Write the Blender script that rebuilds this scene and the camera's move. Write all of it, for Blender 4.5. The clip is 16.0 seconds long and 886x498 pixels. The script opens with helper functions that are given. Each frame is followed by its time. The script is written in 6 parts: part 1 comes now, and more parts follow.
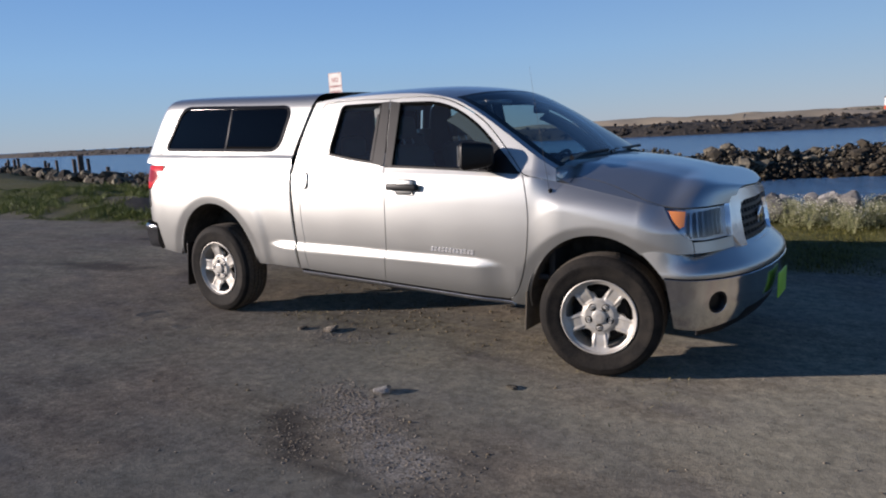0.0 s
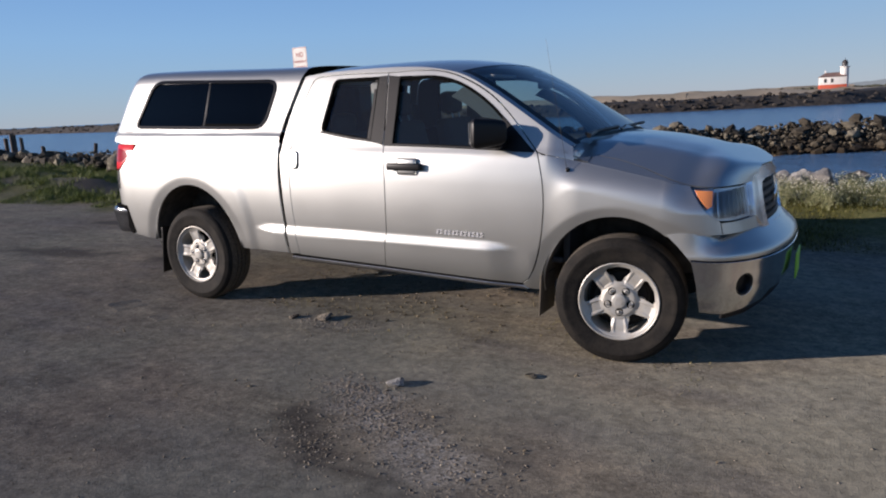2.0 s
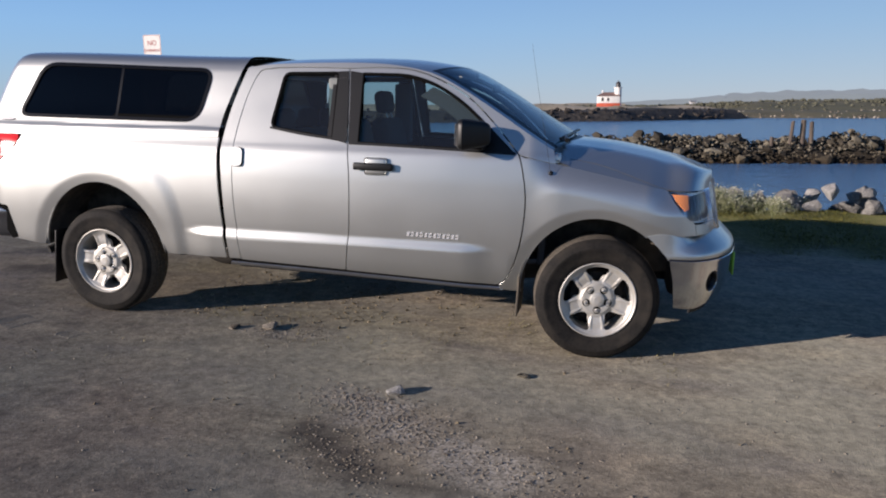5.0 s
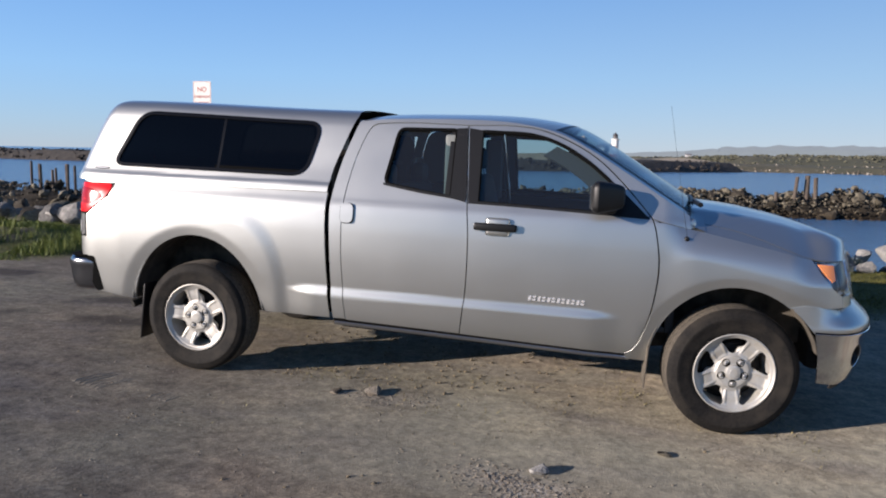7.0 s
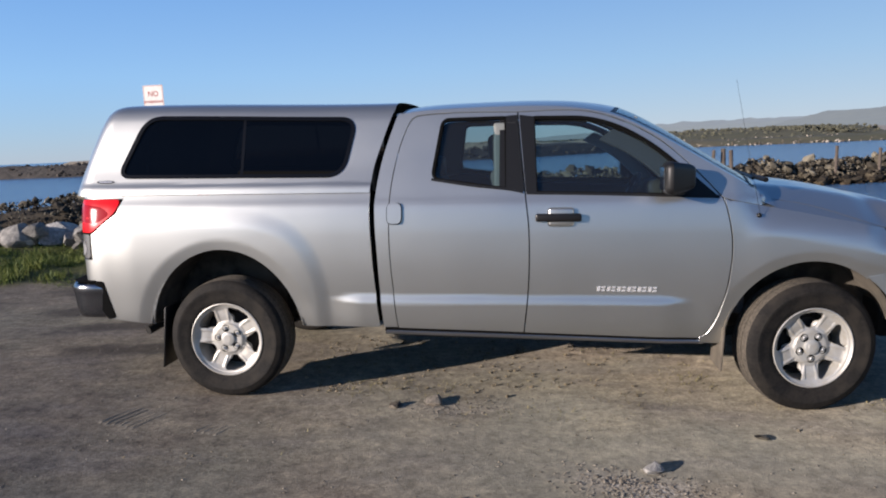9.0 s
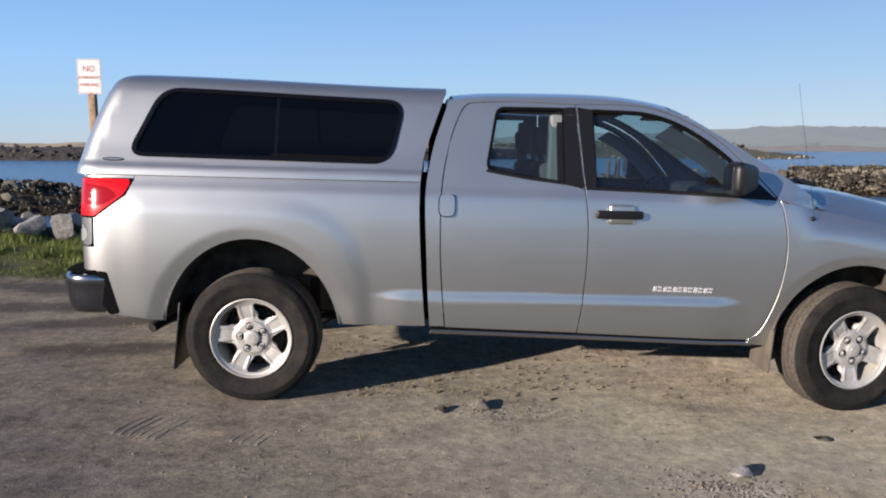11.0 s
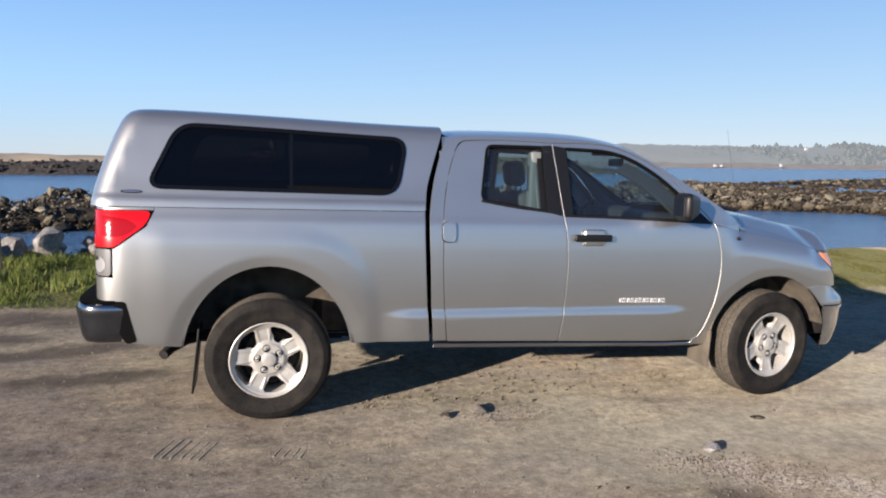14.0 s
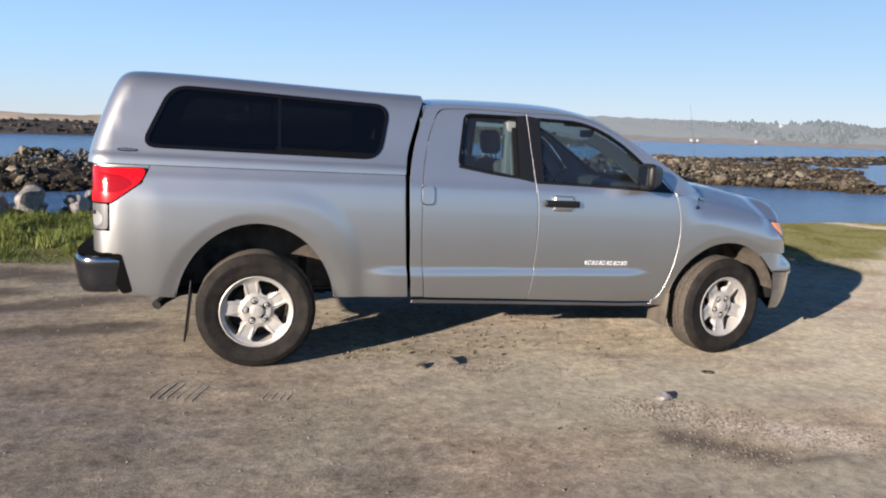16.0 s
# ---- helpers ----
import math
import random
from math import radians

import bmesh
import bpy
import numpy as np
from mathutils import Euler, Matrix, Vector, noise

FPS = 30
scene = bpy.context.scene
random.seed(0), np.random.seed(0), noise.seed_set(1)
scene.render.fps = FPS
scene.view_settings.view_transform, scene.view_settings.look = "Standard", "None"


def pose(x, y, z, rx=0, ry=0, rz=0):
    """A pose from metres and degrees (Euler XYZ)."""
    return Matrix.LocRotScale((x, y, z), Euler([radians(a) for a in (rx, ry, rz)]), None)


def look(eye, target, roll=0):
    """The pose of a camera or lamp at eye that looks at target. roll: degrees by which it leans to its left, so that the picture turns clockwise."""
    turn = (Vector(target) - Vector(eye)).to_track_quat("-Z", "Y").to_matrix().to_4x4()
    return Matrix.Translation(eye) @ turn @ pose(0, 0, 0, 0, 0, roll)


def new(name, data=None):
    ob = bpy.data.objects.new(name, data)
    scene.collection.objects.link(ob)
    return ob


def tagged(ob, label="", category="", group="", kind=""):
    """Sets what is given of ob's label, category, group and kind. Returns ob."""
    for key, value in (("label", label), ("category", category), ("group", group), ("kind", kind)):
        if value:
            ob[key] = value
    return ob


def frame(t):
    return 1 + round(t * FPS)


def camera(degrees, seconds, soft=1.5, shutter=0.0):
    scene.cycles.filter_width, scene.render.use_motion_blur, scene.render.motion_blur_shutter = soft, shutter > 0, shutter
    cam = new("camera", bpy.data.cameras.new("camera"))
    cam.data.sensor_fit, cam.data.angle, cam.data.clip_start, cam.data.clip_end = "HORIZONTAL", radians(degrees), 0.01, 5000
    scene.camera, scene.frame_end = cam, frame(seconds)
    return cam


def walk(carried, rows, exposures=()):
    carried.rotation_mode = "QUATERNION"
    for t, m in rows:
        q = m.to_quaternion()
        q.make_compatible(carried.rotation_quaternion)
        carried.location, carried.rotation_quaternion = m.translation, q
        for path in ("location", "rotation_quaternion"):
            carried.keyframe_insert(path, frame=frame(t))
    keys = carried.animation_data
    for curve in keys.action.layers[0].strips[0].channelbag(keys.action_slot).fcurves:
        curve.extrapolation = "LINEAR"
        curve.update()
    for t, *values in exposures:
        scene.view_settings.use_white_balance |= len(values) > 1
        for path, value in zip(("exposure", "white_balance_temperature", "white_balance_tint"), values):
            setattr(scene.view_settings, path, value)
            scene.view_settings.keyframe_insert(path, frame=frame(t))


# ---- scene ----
cam = camera(63.5, 16.0, soft=2.0)
PATH = [
    (0, (3.583, -5.233, 1.6), (2.473, -3.601, 1.275), -2.9),
    (0.5, (3.499, -5.316, 1.598), (2.551, -3.592, 1.237), -3.1),
    (1, (3.389, -5.357, 1.608), (2.515, -3.602, 1.209), -0.8),
    (1.5, (3.22, -5.258, 1.595), (2.285, -3.535, 1.199), -4.1),
    (2, (3.098, -5.229, 1.602), (2.114, -3.532, 1.213), -2.8),
    (2.5, (3.009, -5.26, 1.597), (1.998, -3.579, 1.209), -2.9),
    (3, (2.829, -5.37, 1.588), (1.971, -3.612, 1.171), -2.6),
    (3.5, (2.66, -5.464, 1.595), (1.956, -3.648, 1.14), -1.3),
    (3.7, (2.581, -5.452, 1.584), (1.91, -3.625, 1.124), -1.9),
    (5.8, (1.636, -5.654, 1.642), (1.276, -3.718, 1.292), -0.6),
    (6, (1.545, -5.657, 1.657), (1.171, -3.723, 1.312), -2.3),
    (6.5, (1.321, -5.579, 1.672), (0.918, -3.644, 1.366), -2.8),
    (7, (1.137, -5.561, 1.67), (0.667, -3.634, 1.406), 1.1),
    (7.5, (0.905, -5.579, 1.675), (0.472, -3.642, 1.436), -0.7),
    (8, (0.654, -5.618, 1.673), (0.343, -3.66, 1.411), -0.5),
    (8.5, (0.452, -5.558, 1.674), (0.171, -3.603, 1.359), -0.6),
    (9, (0.239, -5.434, 1.669), (-0.023, -3.472, 1.384), -2.4),
    (9.2, (0.168, -5.41, 1.678), (-0.085, -3.45, 1.367), -0.4),
    (11.3, (-0.933, -5.194, 1.603), (-0.828, -3.217, 1.319), 0.2),
    (11.5, (-1.034, -5.175, 1.626), (-0.872, -3.203, 1.336), 0.3),
    (12, (-1.304, -5.213, 1.661), (-0.912, -3.274, 1.364), -1.2),
    (12.5, (-1.46, -5.297, 1.703), (-0.979, -3.388, 1.351), -0.4),
    (13, (-1.547, -5.472, 1.673), (-1.047, -3.575, 1.282), 1.9),
    (13.5, (-1.675, -5.577, 1.749), (-1.253, -3.658, 1.373), 2.9),
    (14, (-1.806, -5.597, 1.724), (-1.343, -3.666, 1.481), 0.7),
    (14.5, (-1.903, -5.612, 1.732), (-1.335, -3.711, 1.479), 0.8),
    (15, (-1.932, -5.67, 1.731), (-1.254, -3.815, 1.416), 1.1),
    (15.5, (-1.905, -5.789, 1.739), (-1.27, -3.919, 1.425), 2.0),
    (16, (-1.896, -5.913, 1.715), (-1.37, -4.011, 1.388), 2.1),
]
EXPOSURES = [(0.0, 0.42, 6050, 20), (3.5, 0.42, 6050, 20), (7.0, 0.77, 6000, 18), (9.0, 0.73, 6000, 18), (11.5, 0.90, 6120, 18), (16.0, 1.09, 6300, 18)]
walk(cam, [(t, look(eye, target, roll)) for t, eye, target, roll in PATH], EXPOSURES)

# ---- light ----
SUN_AZ, SUN_EL = radians(216.0), radians(13.6)      # the sun's bearing from +x, counter-clockwise, and its height
sun_way = Vector((math.cos(SUN_AZ) * math.cos(SUN_EL), math.sin(SUN_AZ) * math.cos(SUN_EL), math.sin(SUN_EL)))
world = bpy.data.worlds.new("sky")
scene.world = world
world.use_nodes = True
wn = world.node_tree
sky = wn.nodes.new("ShaderNodeTexSky")
sky.sky_type, sky.sun_disc = "NISHITA", False
sky.sun_elevation, sky.sun_rotation = SUN_EL, math.atan2(-sun_way.x, sun_way.y) % (2 * math.pi)
sky.altitude, sky.air_density, sky.dust_density, sky.ozone_density = 0, 1.0, 0.0, 5.0
wn.nodes["Background"].inputs["Strength"].default_value = 0.064
wn.links.new(sky.outputs["Color"], wn.nodes["Background"].inputs["Color"])
# thin haze evens the clear sky out: pale at the horizon, blue above
veil, both_skies = wn.nodes.new("ShaderNodeBackground"), wn.nodes.new("ShaderNodeMixShader")
way, height, bearing = wn.nodes.new("ShaderNodeTexCoord"), wn.nodes.new("ShaderNodeSeparateXYZ"), wn.nodes.new("ShaderNodeVectorMath")


def sky_tones(horizon, low, high):
    n = wn.nodes.new("ShaderNodeValToRGB")
    e = n.color_ramp.elements
    for at, colour in ((0.10, low), (0.26, high), (0.50, (0.028, 0.080, 0.195))):
        e.new(at).color = (*colour, 1)
    e[0].color, e[-1].color = (*horizon, 1), (0.013, 0.038, 0.098, 1)
    wn.links.new(height.outputs["Z"], n.inputs["Fac"])
    return n.outputs["Color"]


# the haze lies darker over the sea and paler inland, away from the sun
wn.links.new(way.outputs["Generated"], height.inputs[0])
bearing.operation, bearing.inputs[1].default_value = "DOT_PRODUCT", (0.82, 0.57, 0.0)
wn.links.new(way.outputs["Generated"], bearing.inputs[0])
inland, haze = wn.nodes.new("ShaderNodeMapRange"), wn.nodes.new("ShaderNodeMix")
inland.inputs["From Min"].default_value, inland.inputs["From Max"].default_value = 0.0, 0.95
wn.links.new(bearing.outputs["Value"], inland.inputs["Value"])
haze.data_type = "RGBA"
wn.links.new(inland.outputs["Result"], haze.inputs["Factor"])
wn.links.new(sky_tones((0.225, 0.295, 0.370), (0.200, 0.335, 0.475), (0.112, 0.245, 0.450)), haze.inputs[6])
wn.links.new(sky_tones((0.430, 0.490, 0.510), (0.290, 0.425, 0.525), (0.140, 0.285, 0.490)), haze.inputs[7])
wn.links.new(haze.outputs[2], veil.inputs["Color"])
both_skies.inputs[0].default_value = 0.65
wn.links.new(wn.nodes["Background"].outputs[0], both_skies.inputs[1])
wn.links.new(veil.outputs[0], both_skies.inputs[2])
wn.links.new(both_skies.outputs[0], wn.nodes["World Output"].inputs["Surface"])
lamp = bpy.data.lights.new("sun", "SUN")
lamp.energy, lamp.angle, lamp.color = 5.0, radians(0.55), (1.0, 0.88, 0.72)
sun = new("sun", lamp)
sun.matrix_world = look(sun_way * 50, (0, 0, 0))


# ---- materials ----
def material(name, colour, rough=0.6, metal=0.0, spec=0.5, coat=0.0):
    m = bpy.data.materials.new(name)
    m.use_nodes = True
    b = m.node_tree.nodes["Principled BSDF"]
    b.inputs["Base Color"].default_value = (*colour, 1)
    b.inputs["Roughness"].default_value = rough
    b.inputs["Metallic"].default_value = metal
    b.inputs["Specular IOR Level"].default_value = spec
    b.inputs["Coat Weight"].default_value = coat
    b.inputs["Coat Roughness"].default_value = 0.04
    return m


def node(m, kind, **values):
    n = m.node_tree.nodes.new(kind)
    for key, value in values.items():
        n.inputs[key].default_value = value
    return n


def link(m, a, b):
    m.node_tree.links.new(a, b)


def shader(m):
    return m.node_tree.nodes["Principled BSDF"]


def coords(m):
    return node(m, "ShaderNodeTexCoord").outputs["Object"]


def noise_of(m, vec, scale, detail=4.0, rough=0.55):
    n = node(m, "ShaderNodeTexNoise", Scale=scale, Detail=detail, Roughness=rough)
    link(m, vec, n.inputs["Vector"])
    return n.outputs["Fac"]


def ramp(m, fac, stops):
    n = node(m, "ShaderNodeValToRGB")
    e = n.color_ramp.elements
    while len(e) < len(stops):
        e.new(0.5)
    for i, (at, colour) in enumerate(stops):
        e[i].position, e[i].color = at, (*colour, 1)
    link(m, fac, n.inputs["Fac"])
    return n.outputs["Color"]


def mixed(m, fac, a, b, kind="MIX"):
    n = m.node_tree.nodes.new("ShaderNodeMix")
    n.data_type, n.blend_type = "RGBA", kind
    if isinstance(fac, float):
        n.inputs["Factor"].default_value = fac
    else:
        link(m, fac, n.inputs["Factor"])
    for sock, v in ((n.inputs[6], a), (n.inputs[7], b)):
        if isinstance(v, tuple):
            sock.default_value = (*v, 1)
        else:
            link(m, v, sock)
    return n.outputs[2]


def bump(m, fac, strength, distance=0.02, after=None):
    n = node(m, "ShaderNodeBump", Strength=strength, Distance=distance)
    link(m, fac, n.inputs["Height"])
    if after is not None:
        link(m, after, n.inputs["Normal"])
    return n.outputs["Normal"]


def speckled(name, dark, light, scale, rough=0.8, strength=0.3, distance=0.01, big=None, metal=0.0):
    """A surface with grain at one scale and patches at a scale eight times larger."""
    m = material(name, light, rough, metal)
    c = coords(m)
    fine, wide = noise_of(m, c, scale, 6.0), noise_of(m, c, scale / 8, 3.0)
    col = ramp(m, fine, ((0.3, dark), (0.7, light)))
    if big:
        col = mixed(m, ramp(m, wide, ((0.42, (0, 0, 0)), (0.62, (1, 1, 1)))), col, big)
    link(m, col, shader(m).inputs["Base Color"])
    link(m, bump(m, fine, strength, distance), shader(m).inputs["Normal"])
    return m


def leaf_material(name, dark, light):
    m = material(name, light, 0.6, 0.0, 0.3)
    geo = node(m, "ShaderNodeNewGeometry")
    link(m, ramp(m, geo.outputs["Random Per Island"], ((0.0, dark), (1.0, light))), shader(m).inputs["Base Color"])
    return m


def glass(name, colour, rough=0.0):
    m = material(name, colour, rough)
    shader(m).inputs["Transmission Weight"].default_value = 1.0
    shader(m).inputs["IOR"].default_value = 1.45
    return m


def thin_glass(name, tint, gloss_least=0.07, dusty=0.0):
    """A flat pane: clear, tinted straight-through light under a film of dust, with the gloss of glass on it."""
    m = bpy.data.materials.new(name)
    m.use_nodes = True
    t = m.node_tree
    t.nodes.remove(t.nodes["Principled BSDF"])
    clear, gloss, mix = (t.nodes.new(k) for k in ("ShaderNodeBsdfTransparent", "ShaderNodeBsdfGlossy", "ShaderNodeMixShader"))
    slant, power, scale = t.nodes.new("ShaderNodeLayerWeight"), t.nodes.new("ShaderNodeMath"), t.nodes.new("ShaderNodeMath")
    slant.inputs["Blend"].default_value = 0.5
    power.operation, scale.operation = "POWER", "MULTIPLY_ADD"
    power.inputs[1].default_value = 4.0
    scale.inputs[1].default_value, scale.inputs[2].default_value = 0.75, gloss_least
    t.links.new(slant.outputs["Facing"], power.inputs[0])
    t.links.new(power.outputs[0], scale.inputs[0])
    clear.inputs["Color"].default_value = (*tint, 1)
    gloss.inputs["Roughness"].default_value = 0.02
    t.links.new(scale.outputs[0], mix.inputs[0])
    film, dust = t.nodes.new("ShaderNodeMixShader"), t.nodes.new("ShaderNodeBsdfDiffuse")
    dust.inputs["Color"].default_value = (0.55, 0.55, 0.53, 1)
    film.inputs[0].default_value = dusty
    t.links.new(clear.outputs[0], film.inputs[1])
    t.links.new(dust.outputs[0], film.inputs[2])
    t.links.new(film.outputs[0], mix.inputs[1])
    t.links.new(gloss.outputs[0], mix.inputs[2])
    t.links.new(mix.outputs[0], t.nodes["Material Output"].inputs["Surface"])
    return m


def paint_material():
    m = material("silver metallic paint", (0.60, 0.60, 0.59), 0.36, 0.9, 0.5, 0.65)
    c = coords(m)
    flake = noise_of(m, c, 900.0, 2.0)
    dust = noise_of(m, c, 3.0, 5.0)
    link(m, ramp(m, flake, ((0.3, (0.455, 0.460, 0.442)), (0.7, (0.545, 0.550, 0.528)))), shader(m).inputs["Base Color"])
    link(m, ramp(m, dust, ((0.3, (0.350,) * 3), (0.7, (0.375,) * 3))), shader(m).inputs["Roughness"])
    link(m, ramp(m, dust, ((0.35, (0.03,) * 3), (0.7, (0.06,) * 3))), shader(m).inputs["Coat Roughness"])
    return m


PAINT = paint_material()
CHROME = material("chrome", (0.80, 0.80, 0.80), 0.12, 1.0)
# rear bumper chrome: the dark ground it mirrors is put into its colour
REAR_CHROME = material("chrome darkened for reflected ground", (0.36, 0.36, 0.37), 0.16, 1.0)
BRUSHED = material("satin chrome", (0.62, 0.62, 0.62), 0.28, 1.0)
BLACK_PLASTIC = speckled("black plastic", (0.005, 0.005, 0.0055), (0.011, 0.011, 0.0115), 220.0, 0.42, 0.1, 0.001)
shader(BLACK_PLASTIC).inputs["Specular IOR Level"].default_value = 0.3
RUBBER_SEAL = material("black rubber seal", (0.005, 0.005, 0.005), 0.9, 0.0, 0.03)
GLOSS_BLACK = material("gloss black window trim", (0.004, 0.004, 0.0045), 0.22, 0.0, 0.35)
PILLAR_GREY = speckled("grey pillar plastic", (0.13, 0.14, 0.135), (0.17, 0.18, 0.172), 160.0, 0.7, 0.1, 0.001)
DARK = speckled("dark undercoat", (0.005, 0.0045, 0.004), (0.016, 0.014, 0.012), 30.0, 0.9, 0.3, 0.004)
TYRE = speckled("tyre rubber", (0.007, 0.0065, 0.006), (0.016, 0.0145, 0.013), 60.0, 0.8, 0.25, 0.002, (0.022, 0.019, 0.0155))
shader(TYRE).inputs["Specular IOR Level"].default_value = 0.2
TREAD = speckled("dusty tread rubber", (0.035, 0.030, 0.024), (0.11, 0.092, 0.068), 60.0, 0.9, 0.4, 0.004)
RIM = speckled("painted wheel silver", (0.40, 0.39, 0.362), (0.49, 0.478, 0.442), 140.0, 0.46, 0.04, 0.001, (0.41, 0.385, 0.335), 0.35)
GLASS = thin_glass("green tinted car glass", (0.62, 0.74, 0.76), dusty=0.012)
REAR_GLASS = thin_glass("darker rear door glass", (0.55, 0.66, 0.68), dusty=0.015)
SHIELD = thin_glass("windscreen glass", (0.52, 0.65, 0.70), dusty=0.01)
PRIVACY = thin_glass("privacy glass", (0.06, 0.060, 0.062), 0.035, 0.002)
LENS_RED = material("red lamp lens", (0.60, 0.006, 0.010), 0.22, 0.0, 0.3, 0.1)
LENS_DEEP = material("deep red lamp facet", (0.30, 0.004, 0.006), 0.12, 0.0, 0.3, 0.3)
LENS_AMBER = material("amber lamp lens", (0.72, 0.25, 0.075), 0.15, 0.0, 0.6, 1.0)
LENS_CLEAR = thin_glass("clear lamp lens", (0.86, 0.88, 0.90))
CLEAR_WHITE = material("clear ribbed lamp", (0.30, 0.30, 0.295), 0.2, 0.6, 0.6, 1.0)
REFLECTOR = material("lamp reflector", (0.62, 0.63, 0.65), 0.34, 0.8)
SURROUND = material("bright grille chrome", (0.80, 0.82, 0.86), 0.20, 1.0)
BULB = material("reversing bulb glass", (0.30, 0.30, 0.30), 0.35, 0.3)
BOWL = material("lamp bowl", (0.50, 0.51, 0.53), 0.32, 0.8)
LINER = speckled("dusty arch liner", (0.022, 0.019, 0.015), (0.085, 0.072, 0.055), 14.0, 0.95, 0.3, 0.004, (0.13, 0.11, 0.082))
SEAT = speckled("grey seat cloth", (0.060, 0.063, 0.062), (0.105, 0.11, 0.105), 260.0, 0.9, 0.2, 0.001)
TRIM_DARK = speckled("dark grey cabin plastic", (0.03, 0.03, 0.031), (0.05, 0.05, 0.05), 160.0, 0.6, 0.1, 0.001)
LINING = speckled("pale grey headlining", (0.30, 0.30, 0.29), (0.38, 0.38, 0.36), 200.0, 0.9, 0.1, 0.001)
LIME = material("lime green plate", (0.32, 0.62, 0.06), 0.45)


# ---- building helpers ----
def link_mesh(name, me, mats, parent=None, label=""):
    for m in (mats if isinstance(mats, (list, tuple)) else [mats]):
        me.materials.append(m)
    ob = new(name, me)
    ob.parent = parent
    return tagged(ob, label)


def part(name, bm, mat, parent, label="", smooth=True):
    me = bpy.data.meshes.new(name)
    bm.normal_update()
    bm.to_mesh(me)
    bm.free()
    if smooth:
        me.shade_smooth()
        me.set_sharp_from_angle(angle=radians(35))
    return link_mesh(name, me, mat, parent, label)


def box(bm, lo, hi, bevel=0.0, segments=2, m=None):
    got = bmesh.ops.create_cube(bm, size=1)["verts"]
    s, c = [h - l for l, h in zip(lo, hi)], [(h + l) / 2 for l, h in zip(lo, hi)]
    for v in got:
        v.co = Vector((v.co.x * s[0] + c[0], v.co.y * s[1] + c[1], v.co.z * s[2] + c[2]))
    if bevel:
        edges = list({e for v in got for e in v.link_edges})
        got = list({v for f in bmesh.ops.bevel(bm, geom=edges, offset=bevel, segments=segments, affect="EDGES", profile=0.5)["faces"] for v in f.verts} | {v for v in got if v.is_valid})
    if m is not None:
        bmesh.ops.transform(bm, matrix=m, verts=[v for v in got if v.is_valid])
    return bm


def boxed(lo, hi, bevel=0.0, segments=2, m=None):
    return box(bmesh.new(), lo, hi, bevel, segments, m)


def lathe(bm, profile, n=48, m=None, closed=False):
    """Turns (radius, height) pairs round the z axis."""
    rings = []
    for r, h in profile:
        rings.append([bm.verts.new((r * math.cos(2 * math.pi * k / n), r * math.sin(2 * math.pi * k / n), h)) for k in range(n)])
    for a, b in zip(rings, rings[1:]):
        for k in range(n):
            bm.faces.new((a[k], a[(k + 1) % n], b[(k + 1) % n], b[k]))
    if closed:
        bm.faces.new(rings[-1])
        bm.faces.new(rings[0][::-1])
    if m is not None:
        bmesh.ops.transform(bm, matrix=m, verts=[v for ring in rings for v in ring])
    return bm


def tube(bm, points, radius, n=10, taper=1.0):
    """A round bar along points."""
    pts = [Vector(p) for p in points]
    rings = []
    for i, p in enumerate(pts):
        d = (pts[min(i + 1, len(pts) - 1)] - pts[max(i - 1, 0)]).normalized()
        u = d.orthogonal().normalized() if i == 0 else (u - d * u.dot(d)).normalized()
        w = d.cross(u)
        r = radius * (1 + (taper - 1) * i / max(1, len(pts) - 1))
        rings.append([bm.verts.new(p + r * (u * math.cos(2 * math.pi * k / n) + w * math.sin(2 * math.pi * k / n))) for k in range(n)])
    for a, b in zip(rings, rings[1:]):
        for k in range(n):
            bm.faces.new((a[k], a[(k + 1) % n], b[(k + 1) % n], b[k]))
    bm.faces.new(rings[0][::-1])
    bm.faces.new(rings[-1])
    return bm


def interp(x, xs, ys):
    """Smooth curve through the knots."""
    if x <= xs[0]:
        return ys[0]
    if x >= xs[-1]:
        return ys[-1]
    i = max(k for k in range(len(xs) - 1) if xs[k] <= x)
    h = xs[i + 1] - xs[i]
    t = (x - xs[i]) / h

    def slope(k):
        if k == 0 or k == len(xs) - 1:
            a, b = (0, 1) if k == 0 else (-2, -1)
            return (ys[b] - ys[a]) / (xs[b] - xs[a])
        return (ys[k + 1] - ys[k - 1]) / (xs[k + 1] - xs[k - 1])

    m0, m1 = slope(i) * h, slope(i + 1) * h
    return (2 * t**3 - 3 * t**2 + 1) * ys[i] + (t**3 - 2 * t**2 + t) * m0 + (3 * t**2 - 2 * t**3) * ys[i + 1] + (t**3 - t**2) * m1


def smooth(a, b, x):
    t = min(1.0, max(0.0, (x - a) / (b - a)))
    return t * t * (3 - 2 * t)


def curve(points, n=6):
    """Points along a smooth open line through the given ones."""
    out = []
    p = [points[0], *points, points[-1]]
    for i in range(1, len(p) - 2):
        for k in range(n):
            t = k / n
            out.append(tuple(0.5 * (2 * p[i][c] + (p[i + 1][c] - p[i - 1][c]) * t + (2 * p[i - 1][c] - 5 * p[i][c] + 4 * p[i + 1][c] - p[i + 2][c]) * t * t
                                    + (3 * p[i][c] - p[i - 1][c] - 3 * p[i + 1][c] + p[i + 2][c]) * t**3) for c in (0, 1)))
    return out + [tuple(points[-1])]


